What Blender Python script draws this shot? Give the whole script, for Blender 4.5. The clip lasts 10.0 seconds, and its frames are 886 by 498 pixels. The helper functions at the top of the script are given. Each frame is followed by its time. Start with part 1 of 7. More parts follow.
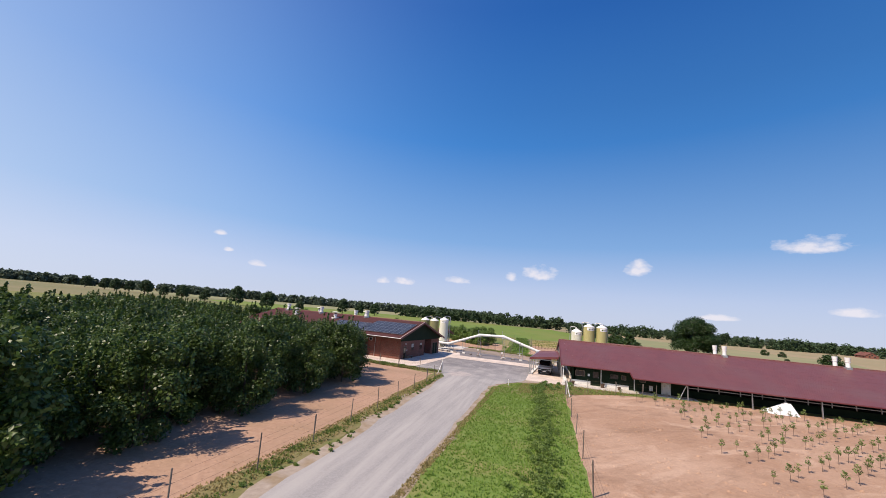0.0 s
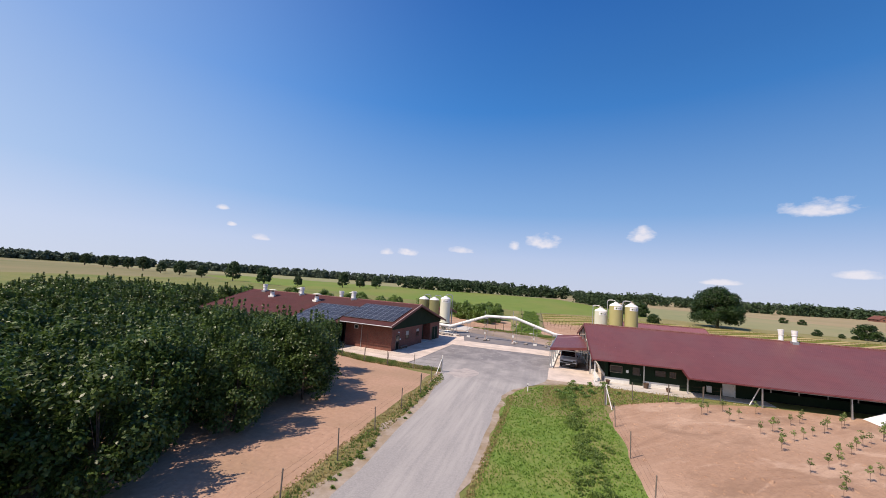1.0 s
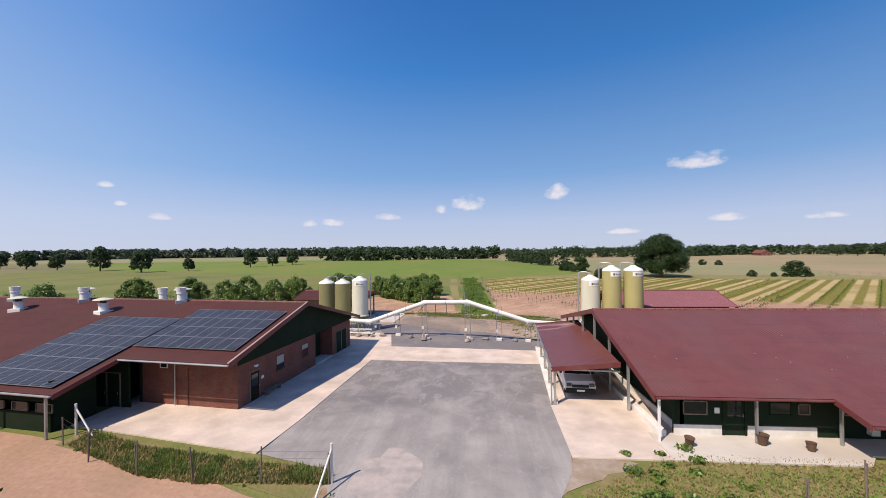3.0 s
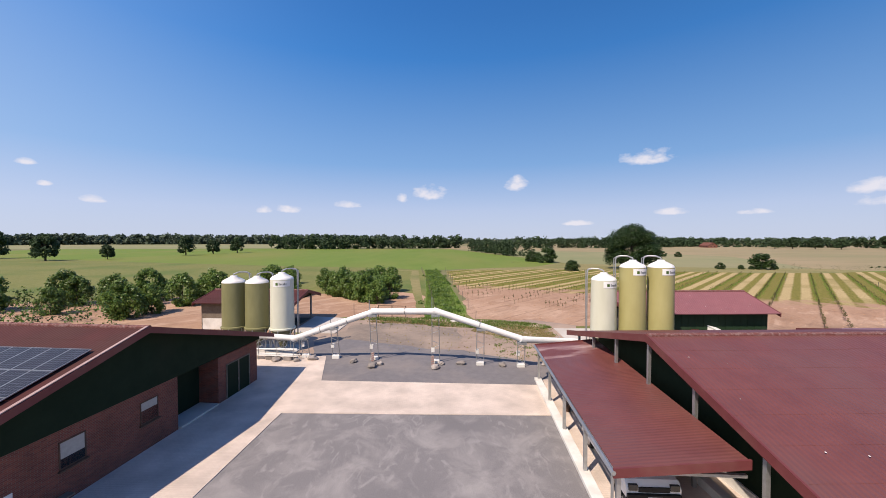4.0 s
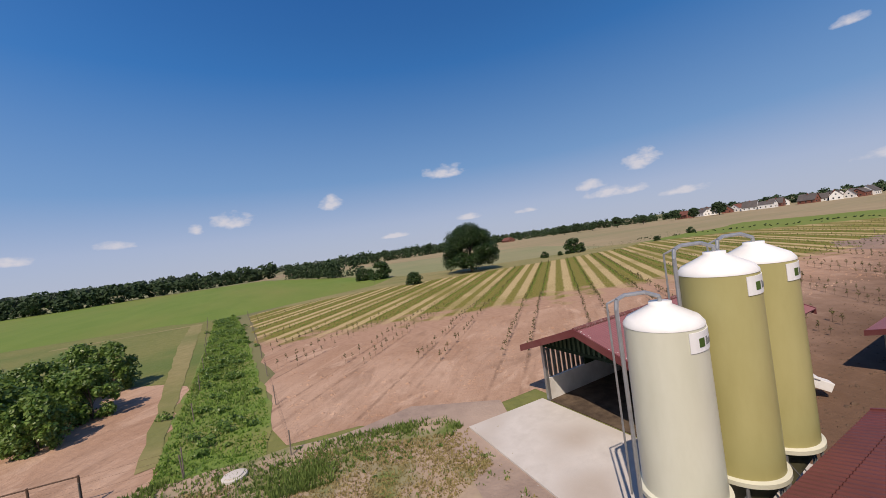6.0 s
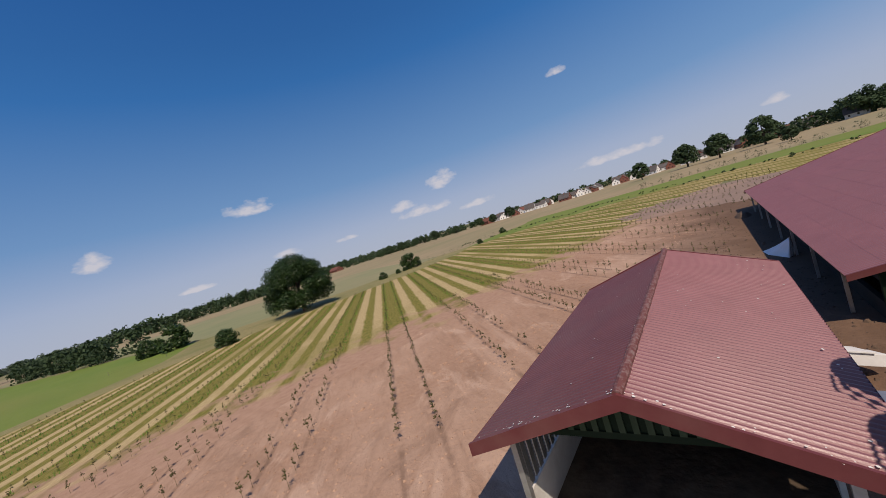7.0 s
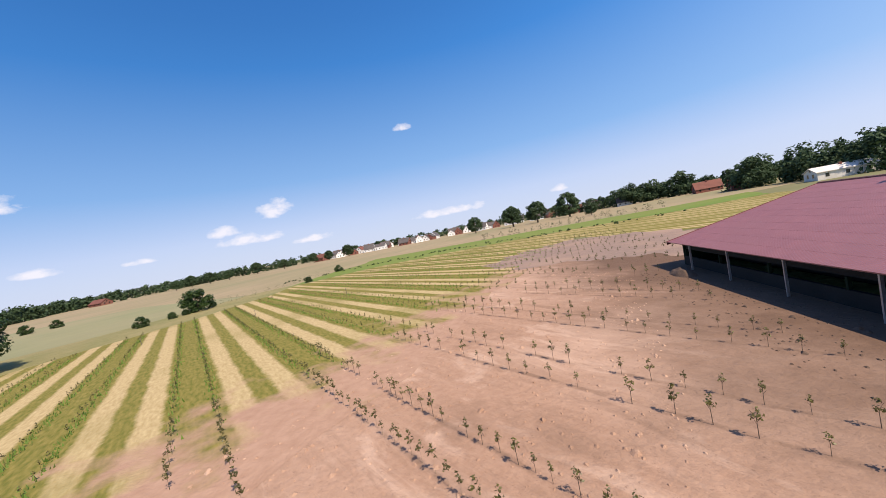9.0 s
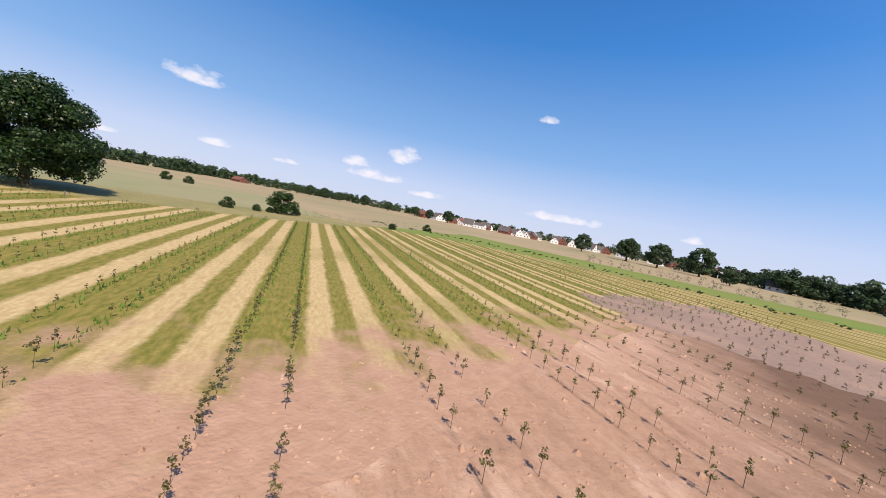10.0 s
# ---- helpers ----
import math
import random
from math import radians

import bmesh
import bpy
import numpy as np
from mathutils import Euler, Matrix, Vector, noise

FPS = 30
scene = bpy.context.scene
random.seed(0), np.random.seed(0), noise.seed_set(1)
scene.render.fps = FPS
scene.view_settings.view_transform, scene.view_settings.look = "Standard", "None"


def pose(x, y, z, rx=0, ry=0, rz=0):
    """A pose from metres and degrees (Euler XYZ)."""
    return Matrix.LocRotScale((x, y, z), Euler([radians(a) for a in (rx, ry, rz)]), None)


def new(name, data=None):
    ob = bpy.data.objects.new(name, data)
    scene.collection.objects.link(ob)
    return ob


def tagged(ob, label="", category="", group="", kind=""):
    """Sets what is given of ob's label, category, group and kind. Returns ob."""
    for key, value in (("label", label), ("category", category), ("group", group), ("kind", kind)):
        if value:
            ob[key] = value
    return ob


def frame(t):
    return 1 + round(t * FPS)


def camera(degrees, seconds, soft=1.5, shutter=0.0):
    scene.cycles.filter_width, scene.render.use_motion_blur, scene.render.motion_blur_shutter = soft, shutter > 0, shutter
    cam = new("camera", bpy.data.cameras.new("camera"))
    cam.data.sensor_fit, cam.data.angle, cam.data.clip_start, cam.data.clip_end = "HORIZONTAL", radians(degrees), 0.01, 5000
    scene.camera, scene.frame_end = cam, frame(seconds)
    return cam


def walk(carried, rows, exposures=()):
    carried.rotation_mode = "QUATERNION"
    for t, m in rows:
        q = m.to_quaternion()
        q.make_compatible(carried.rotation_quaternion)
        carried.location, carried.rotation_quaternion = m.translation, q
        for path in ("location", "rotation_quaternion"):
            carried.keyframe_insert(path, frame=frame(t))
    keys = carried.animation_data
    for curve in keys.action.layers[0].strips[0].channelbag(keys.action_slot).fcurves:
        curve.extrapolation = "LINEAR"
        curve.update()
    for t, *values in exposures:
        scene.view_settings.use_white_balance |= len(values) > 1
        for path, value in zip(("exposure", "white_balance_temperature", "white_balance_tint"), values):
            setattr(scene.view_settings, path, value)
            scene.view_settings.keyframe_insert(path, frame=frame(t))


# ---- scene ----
# World: x along the barns' ridges, y up the farm road, metres.
cam = camera(99.4, 10.0, soft=0.85)
ROWS = [
    (0.0, 0.76, 9.29, 7.97, 14.62, 9.60, -4.94),
    (0.5, -0.63, 14.92, 8.65, 11.06, 8.68, -1.38),
    (1.0, -1.69, 20.51, 9.56, 15.22, 5.03, -3.87),
    (1.5, -2.79, 26.25, 10.11, 16.21, 2.29, -5.12),
    (2.0, -4.05, 32.07, 10.20, 11.55, 1.22, -2.71),
    (2.5, -4.97, 38.08, 10.16, 7.32, 0.99, -0.00),
    (4.0, -6.59, 57.22, 9.89, -1.38, -1.56, 0.01),
    (4.5, -6.24, 63.45, 9.64, -6.69, 0.37, 1.24),
    (5.0, -5.38, 69.63, 9.61, -13.17, 0.66, 3.39),
    (5.5, -4.10, 75.31, 9.58, -17.96, -0.09, 4.26),
    (7.0, 3.17, 91.57, 8.86, -54.99, -2.76, 17.35),
    (7.5, 7.68, 95.48, 8.31, -63.53, -2.76, 17.91),
    (8.0, 12.85, 98.71, 7.99, -70.64, -2.20, 16.85),
    (8.5, 18.29, 100.99, 7.73, -75.48, -1.96, 14.08),
    (9.0, 24.30, 102.58, 7.47, -80.08, -2.72, 10.91),
    (9.5, 30.29, 103.50, 7.09, -75.54, -1.95, 1.43),
    (10.0, 36.19, 104.56, 6.78, -64.30, -5.08, -11.11),
]
walk(cam, [(t, pose(x, y, z, 90 + pitch, roll, yaw)) for t, x, y, z, yaw, pitch, roll in ROWS], exposures=[(0.0, 0.19), (1.0, 0.17), (2.0, 0.09), (3.0, 0.12), (4.5, 0.18), (5.5, -0.04), (6.9, -0.35), (7.5, 0.06), (8.2, 0.32), (9.0, 0.37), (10.0, 0.36)])

# ---------------------------------------------------------------- light
SUN = Vector((-0.54, -0.56, 1.0)).normalized()
sun_data = bpy.data.lights.new("sun", "SUN")
sun_data.energy, sun_data.angle, sun_data.color = 5.0, radians(0.5), (1.0, 0.84, 0.69)
sun = new("sun", sun_data)
sun.matrix_world = Matrix.Translation((0, 0, 60)) @ SUN.to_track_quat("Z", "Y").to_matrix().to_4x4()

# clouds as (azimuth from +y towards +x, elevation, half width, half height), degrees
CLOUDS = [(29.5, 10.8, 3.0, 0.95), (12.6, 8.2, 1.6, 1.0), (-0.8, 6.9, 2.3, 1.1), (-4.8, 6.2, 0.8, 0.7), (-20.7, 4.2, 1.5, 0.55),
          (-12.7, 5.0, 1.7, 0.5), (-41.5, 4.5, 1.0, 0.45), (-46.5, 7.9, 0.7, 0.35), (-24.1, 3.9, 1.0, 0.45), (56.8, 7.6, 2.2, 1.2),
          (50.2, 5.4, 1.7, 0.8), (53.2, 3.9, 3.4, 0.7), (33.0, 3.6, 2.0, 0.45), (76.9, 16.0, 1.3, 0.45), (81.8, 2.9, 5.0, 0.6),
          (97.8, 3.0, 1.2, 0.5), (61.0, 2.6, 2.4, 0.5), (21.0, 2.3, 1.6, 0.4), (41.0, 3.2, 1.3, 0.35), (-45.2, 5.8, 0.5, 0.25)]


def build_world():
    world = bpy.data.worlds.new("sky")
    scene.world = world
    world.use_nodes = True
    nt = world.node_tree
    nt.nodes.clear()
    N, L = nt.nodes.new, nt.links.new
    sky = N("ShaderNodeTexSky")
    sky.sky_type, sky.sun_disc = "NISHITA", False
    sky.sun_elevation, sky.sun_rotation = math.asin(SUN.z), math.atan2(SUN.x, SUN.y)
    sky.air_density, sky.dust_density, sky.ozone_density = 1.0, 1.0, 2.0
    tc = N("ShaderNodeTexCoord")
    sep = N("ShaderNodeSeparateXYZ")
    L(tc.outputs["Generated"], sep.inputs[0])

    def m(op, a, b=None, c=None, clamp=False):
        n = N("ShaderNodeMath")
        n.operation, n.use_clamp = op, clamp
        for i, v in enumerate((a, b, c)):
            if v is None:
                continue
            if isinstance(v, (int, float)):
                n.inputs[i].default_value = v
            else:
                L(v, n.inputs[i])
        return n.outputs[0]

    az = m("MULTIPLY", m("ARCTAN2", sep.outputs[0], sep.outputs[1]), 57.2958)
    el = m("MULTIPLY", m("ARCSINE", sep.outputs[2]), 57.2958)
    comb = N("ShaderNodeCombineXYZ")
    L(m("MULTIPLY", az, 0.6), comb.inputs[0])
    L(el, comb.inputs[1])
    ns = N("ShaderNodeTexNoise")
    ns.inputs["Scale"].default_value, ns.inputs["Detail"].default_value, ns.inputs["Roughness"].default_value = 0.75, 7.0, 0.55
    L(comb.outputs[0], ns.inputs["Vector"])
    puff = m("MULTIPLY", m("SUBTRACT", ns.outputs[0], 0.5), 3.4)
    total = None
    for a, e, w, h in CLOUDS:
        dx = m("MULTIPLY", m("SUBTRACT", az, a), 0.8 / w)
        dy = m("MULTIPLY", m("SUBTRACT", el, e - 0.35 * h), 0.8 / h)
        dy = m("MAXIMUM", m("MULTIPLY", dy, 0.8), m("MULTIPLY", dy, -1.7))
        d = m("ADD", m("MULTIPLY", dx, dx), m("MULTIPLY", dy, dy))
        total = m("SUBTRACT", 1.0, d) if total is None else m("MAXIMUM", total, m("SUBTRACT", 1.0, d))
    cover = m("MULTIPLY", m("ADD", total, m("SUBTRACT", puff, 0.1)), 1.0, clamp=True)
    cover = m("MULTIPLY", cover, m("MULTIPLY", m("ADD", total, 1.1), 1.2, clamp=True), clamp=True)
    # deep summer blue overhead, paler to the horizon and on the sun's side
    ramp = N("ShaderNodeValToRGB")
    L(m("MULTIPLY", el, 1 / 60.0), ramp.inputs[0])
    steps = [(0.0, (6.8, 7.5, 9.5)), (0.07, (5.9, 7.0, 9.9)), (0.18, (2.8, 5.2, 9.5)), (0.42, (0.68, 3.1, 8.5)), (0.7, (0.26, 1.7, 6.2)), (1.0, (0.16, 1.15, 4.8))]
    while len(ramp.color_ramp.elements) < len(steps):
        ramp.color_ramp.elements.new(0.5)
    for e_, (p, c) in zip(ramp.color_ramp.elements, steps):
        e_.position, e_.color = p, (*c, 1)
    blue = N("ShaderNodeMix")
    blue.data_type = "RGBA"
    blue.inputs["Factor"].default_value = 0.88
    L(sky.outputs[0], blue.inputs["A"])
    L(ramp.outputs[0], blue.inputs["B"])
    flat = Vector((SUN.x, SUN.y, 0)).normalized()
    toward = m("ADD", m("MULTIPLY", sep.outputs[0], flat.x), m("MULTIPLY", sep.outputs[1], flat.y))
    near = m("MULTIPLY", m("ADD", toward, 0.58), 0.70, clamp=True)
    side = m("MULTIPLY", m("MULTIPLY", near, near), m("SUBTRACT", 1.0, m("MULTIPLY", m("ABSOLUTE", el), 1 / 120.0), clamp=True))
    away = m("SUBTRACT", 1.0, m("MULTIPLY", m("MULTIPLY", toward, -1.0, clamp=True), m("MULTIPLY", m("MULTIPLY", el, 1 / 30.0, clamp=True), 0.30)))
    dim = N("ShaderNodeVectorMath")
    dim.operation = "SCALE"
    L(blue.outputs["Result"], dim.inputs[0])
    L(away, dim.inputs["Scale"])
    mixh = N("ShaderNodeMix")
    mixh.data_type = "RGBA"
    L(side, mixh.inputs["Factor"])
    L(dim.outputs[0], mixh.inputs["A"])
    mixh.inputs["B"].default_value = (7.8, 8.6, 10.3, 1)
    mix = N("ShaderNodeMix")
    mix.data_type = "RGBA"
    L(m("MULTIPLY", cover, 0.85), mix.inputs["Factor"])
    L(mixh.outputs["Result"], mix.inputs["A"])
    mix.inputs["B"].default_value = (9.6, 9.2, 9.9, 1)
    bg = N("ShaderNodeBackground")
    bg.inputs["Strength"].default_value = 0.079
    L(mix.outputs["Result"], bg.inputs["Color"])
    out = N("ShaderNodeOutputWorld")
    L(bg.outputs[0], out.inputs["Surface"])


build_world()

# ---------------------------------------------------------------- materials


def surf(name, a, b, scale=4.0, rough=0.85, patch=None, patch_scale=0.15, patch_amount=0.5, bump=0.15, bump_scale=None,
         metal=0.0, spec=0.3, varied=0.0, stretch=(1, 1, 1), local=False):
    """Two tones mixed by fine noise, a third in large patches, relief from the fine noise."""
    mat = bpy.data.materials.new(name)
    mat.use_nodes = True
    nt = mat.node_tree
    N, L = nt.nodes.new, nt.links.new
    bsdf = nt.nodes["Principled BSDF"]
    bsdf.inputs["Roughness"].default_value = rough
    bsdf.inputs["Metallic"].default_value = metal
    bsdf.inputs["Specular IOR Level"].default_value = spec
    if local:
        vec = N("ShaderNodeTexCoord").outputs["Object"]
    else:
        vec = N("ShaderNodeNewGeometry").outputs["Position"]
    mp = N("ShaderNodeMapping")
    mp.inputs["Scale"].default_value = stretch
    L(vec, mp.inputs["Vector"])
    vec = mp.outputs[0]
    n1 = N("ShaderNodeTexNoise")
    n1.inputs["Scale"].default_value, n1.inputs["Detail"].default_value, n1.inputs["Roughness"].default_value = scale, 8.0, 0.65
    L(vec, n1.inputs["Vector"])
    r1 = N("ShaderNodeMapRange")
    r1.inputs["From Min"].default_value, r1.inputs["From Max"].default_value = 0.3, 0.7
    L(n1.outputs[0], r1.inputs["Value"])
    mx = N("ShaderNodeMix")
    mx.data_type = "RGBA"
    L(r1.outputs[0], mx.inputs["Factor"])
    mx.inputs["A"].default_value, mx.inputs["B"].default_value = (*a, 1), (*b, 1)
    col = mx.outputs["Result"]
    if patch:
        n2 = N("ShaderNodeTexNoise")
        n2.inputs["Scale"].default_value, n2.inputs["Detail"].default_value = patch_scale, 5.0
        L(vec, n2.inputs["Vector"])
        r2 = N("ShaderNodeMapRange")
        r2.inputs["From Min"].default_value, r2.inputs["From Max"].default_value = 0.45, 0.68
        r2.inputs["To Max"].default_value = patch_amount
        L(n2.outputs[0], r2.inputs["Value"])
        m2 = N("ShaderNodeMix")
        m2.data_type = "RGBA"
        L(r2.outputs[0], m2.inputs["Factor"])
        L(col, m2.inputs["A"])
        m2.inputs["B"].default_value = (*patch, 1)
        col = m2.outputs["Result"]
    if varied:
        info = N("ShaderNodeObjectInfo")
        hs = N("ShaderNodeHueSaturation")
        mr = N("ShaderNodeMapRange")
        mr.inputs["To Min"].default_value, mr.inputs["To Max"].default_value = 1 - varied, 1 + varied
        L(info.outputs["Random"], mr.inputs["Value"])
        L(mr.outputs[0], hs.inputs["Value"])
        L(col, hs.inputs["Color"])
        col = hs.outputs[0]
    L(col, bsdf.inputs["Base Color"])
    if bump:
        bp = N("ShaderNodeBump")
        bp.inputs["Strength"].default_value, bp.inputs["Distance"].default_value = 0.8, bump
        if bump_scale:
            n3 = N("ShaderNodeTexNoise")
            n3.inputs["Scale"].default_value, n3.inputs["Detail"].default_value = bump_scale, 6.0
            L(vec, n3.inputs["Vector"])
            L(n3.outputs[0], bp.inputs["Height"])
        else:
            L(n1.outputs[0], bp.inputs["Height"])
        L(bp.outputs[0], bsdf.inputs["Normal"])
    return mat


def leaf_mat(name, dark, light, varied=0.18, through_light=0.35, rough=0.42):
    mat = bpy.data.materials.new(name)
    mat.use_nodes = True
    nt = mat.node_tree
    N, L = nt.nodes.new, nt.links.new
    bsdf = nt.nodes["Principled BSDF"]
    bsdf.inputs["Roughness"].default_value = rough
    bsdf.inputs["Specular IOR Level"].default_value = 0.4
    geo = N("ShaderNodeNewGeometry")
    mx = N("ShaderNodeMix")
    mx.data_type = "RGBA"
    L(geo.outputs["Random Per Island"], mx.inputs["Factor"])
    mx.inputs["A"].default_value, mx.inputs["B"].default_value = (*dark, 1), (*light, 1)
    info = N("ShaderNodeObjectInfo")
    mr = N("ShaderNodeMapRange")
    mr.inputs["To Min"].default_value, mr.inputs["To Max"].default_value = 1 - varied, 1 + varied
    L(info.outputs["Random"], mr.inputs["Value"])
    hs = N("ShaderNodeHueSaturation")
    L(mr.outputs[0], hs.inputs["Value"])
    L(mx.outputs["Result"], hs.inputs["Color"])
    L(hs.outputs[0], bsdf.inputs["Base Color"])
    tr = N("ShaderNodeBsdfTranslucent")
    L(hs.outputs[0], tr.inputs["Color"])
    ms = N("ShaderNodeMixShader")
    ms.inputs[0].default_value = through_light
    L(bsdf.outputs[0], ms.inputs[1])
    L(tr.outputs[0], ms.inputs[2])
    L(ms.outputs[0], nt.nodes["Material Output"].inputs["Surface"])
    return mat


def brick_mat(name, a, b, mortar, w, h, gap, bump=0.01, offset=0.5, rough=0.85, upright=True):
    """Coursed bricks or setts in world metres; upright: on walls, by x+y and z."""
    mat = bpy.data.materials.new(name)
    mat.use_nodes = True
    nt = mat.node_tree
    N, L = nt.nodes.new, nt.links.new
    bsdf = nt.nodes["Principled BSDF"]
    bsdf.inputs["Roughness"].default_value = rough
    vec = N("ShaderNodeTexCoord").outputs["Object"]
    if upright:
        sp, cb, ad = N("ShaderNodeSeparateXYZ"), N("ShaderNodeCombineXYZ"), N("ShaderNodeMath")
        L(vec, sp.inputs[0])
        L(sp.outputs[0], ad.inputs[0])
        L(sp.outputs[1], ad.inputs[1])
        L(ad.outputs[0], cb.inputs[0])
        L(sp.outputs[2], cb.inputs[1])
        vec = cb.outputs[0]
    br = N("ShaderNodeTexBrick")
    br.offset = offset
    br.inputs["Scale"].default_value = 1.0
    br.inputs["Brick Width"].default_value, br.inputs["Row Height"].default_value = w, h
    br.inputs["Mortar Size"].default_value, br.inputs["Mortar Smooth"].default_value = gap, 0.2
    br.inputs["Color1"].default_value, br.inputs["Color2"].default_value, br.inputs["Mortar"].default_value = (*a, 1), (*b, 1), (*mortar, 1)
    L(vec, br.inputs["Vector"])
    ns = N("ShaderNodeTexNoise")
    ns.inputs["Scale"].default_value, ns.inputs["Detail"].default_value = 0.6, 6.0
    L(vec, ns.inputs["Vector"])
    mr = N("ShaderNodeMapRange")
    mr.inputs["From Min"].default_value, mr.inputs["From Max"].default_value = 0.3, 0.7
    mr.inputs["To Min"].default_value, mr.inputs["To Max"].default_value = 0.8, 1.18
    L(ns.outputs[0], mr.inputs["Value"])
    hs = N("ShaderNodeHueSaturation")
    L(mr.outputs[0], hs.inputs["Value"])
    L(br.outputs["Color"], hs.inputs["Color"])
    L(hs.outputs[0], bsdf.inputs["Base Color"])
    bp = N("ShaderNodeBump")
    bp.invert = True
    bp.inputs["Distance"].default_value = bump
    L(br.outputs["Fac"], bp.inputs["Height"])
    L(bp.outputs[0], bsdf.inputs["Normal"])
    return mat


def pane_mat(name, tint=(0.02, 0.025, 0.03)):
    mat = bpy.data.materials.new(name)
    mat.use_nodes = True
    b = mat.node_tree.nodes["Principled BSDF"]
    b.inputs["Base Color"].default_value, b.inputs["Roughness"].default_value = (*tint, 1), 0.06
    b.inputs["Specular IOR Level"].default_value = 0.6
    return mat


SAND_W = surf("dry_orchard_soil", (0.345, 0.213, 0.145), (0.435, 0.285, 0.20), 3.5, 0.95, (0.28, 0.192, 0.12), 0.2, 0.6, 0.07, 2.6)

SHOULDER = surf("pale_gravel_shoulder", (0.29, 0.235, 0.19), (0.40, 0.335, 0.27), 3.0, 0.95, (0.25, 0.18, 0.10), 0.9, 0.9, 0.03, 20.0)

DUST = surf("pale_road_dust", (0.37, 0.33, 0.31), (0.45, 0.40, 0.375), 2.0, 0.95, (0.29, 0.27, 0.265), 1.2, 0.9, 0.02, 20.0)
ASPHALT_N = surf("dark_millings", (0.152, 0.144, 0.152), (0.2, 0.188, 0.192), 1.6, 0.92, (0.288, 0.248, 0.224), 0.2, 0.5, 0.03, 14.0)
YARD_DIRT = surf("bare_yard_dirt", (0.256, 0.192, 0.156), (0.36, 0.276, 0.22), 1.0, 0.95, (0.448, 0.344, 0.268), 0.12, 0.85, 0.05, 7.0)
YARD_DARK = surf("trampled_grey_dirt", (0.19, 0.155, 0.13), (0.27, 0.22, 0.18), 1.2, 0.95, (0.36, 0.28, 0.22), 0.2, 0.8, 0.05, 7.0)
CONCRETE = surf("stained_concrete", (0.496, 0.464, 0.424), (0.592, 0.56, 0.52), 1.4, 0.88, (0.352, 0.28, 0.216), 0.35, 0.5, 0.006, 20.0)
WEEDY = surf("weedy_dirt", (0.32, 0.24, 0.176), (0.4, 0.312, 0.224), 1.2, 0.95, (0.12, 0.16, 0.036), 0.45, 0.95, 0.06, 5.0)
ROOF_WORN = surf("worn_maroon_sheet", (0.135, 0.046, 0.043), (0.17, 0.06, 0.056), 0.9, 0.5, (0.50, 0.38, 0.37), 0.9, 0.75, 0.004, 30.0, stretch=(0.3, 1, 1))
DROPPING = surf("dried_white_specks", (0.6, 0.58, 0.55), (0.75, 0.73, 0.7), 9.0, 0.9, None, bump=0.0)
MEADOW_DRY = surf("straw_edge", (0.2, 0.18, 0.068), (0.288, 0.244, 0.112), 0.9, 0.95, (0.132, 0.156, 0.044), 0.06, 0.7, 0.1, 2.0)
VERGE_DRY = surf("dry_verge", (0.168, 0.152, 0.06), (0.248, 0.2, 0.096), 1.8, 0.95, (0.128, 0.152, 0.04), 0.5, 0.8, 0.06, 5.0)
CLOD = surf("dark_clods", (0.08, 0.052, 0.036), (0.136, 0.092, 0.064), 6.0, 0.95, None, bump=0.02)
# Distance haze over the horizon woods is put into these paler, bluer leaves.
LEAF_WOOD = leaf_mat("hazed_wood_leaves", (0.058, 0.085, 0.062), (0.105, 0.138, 0.092), 0.1, 0.15, 0.9)
LEAF_DARK = leaf_mat("dark_bush_leaves", (0.022, 0.05, 0.013), (0.064, 0.108, 0.028), 0.1)
MEADOW = surf("dry_meadow", (0.136, 0.152, 0.04), (0.208, 0.2, 0.068), 0.9, 0.95, (0.096, 0.144, 0.032), 0.05, 0.8, 0.15, 2.0)
GRASS = surf("green_grass", (0.10, 0.175, 0.028), (0.165, 0.225, 0.05), 2.2, 0.95, (0.27, 0.21, 0.095), 0.3, 0.55, 0.06, 4.0)
CROP = surf("green_crop", (0.115, 0.18, 0.024), (0.155, 0.21, 0.036), 0.12, 0.95, (0.19, 0.195, 0.048), 0.02, 0.8, 0.1, 1.0, stretch=(1, 0.3, 1))
GRAIN = surf("ripening_grain", (0.27, 0.215, 0.122), (0.335, 0.265, 0.155), 0.10, 0.95, (0.215, 0.205, 0.10), 0.012, 0.8, 0.1, 1.0, stretch=(0.5, 1, 1))
GRAIN_G = surf("pale_green_grain", (0.195, 0.21, 0.10), (0.245, 0.245, 0.12), 0.10, 0.95, (0.30, 0.25, 0.145), 0.012, 0.6, 0.1, 1.0)
FAR_LAND = surf("far_land", (0.13, 0.145, 0.055), (0.20, 0.18, 0.085), 0.012, 0.95, (0.25, 0.20, 0.11), 0.004, 0.7, 0.0)
DARK_SOIL = surf("dark_soil", (0.208, 0.148, 0.116), (0.28, 0.2, 0.156), 1.4, 0.95, (0.32, 0.22, 0.16), 0.14, 0.9, 0.08, 3.0)
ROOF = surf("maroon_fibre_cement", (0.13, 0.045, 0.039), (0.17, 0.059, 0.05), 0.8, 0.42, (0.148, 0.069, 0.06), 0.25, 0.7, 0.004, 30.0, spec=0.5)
ROOF_L = surf("weathered_maroon_roof", (0.068, 0.025, 0.024), (0.096, 0.034, 0.032), 0.7, 0.7, (0.072, 0.035, 0.03), 0.25, 0.7, 0.004, 30.0, spec=0.15)
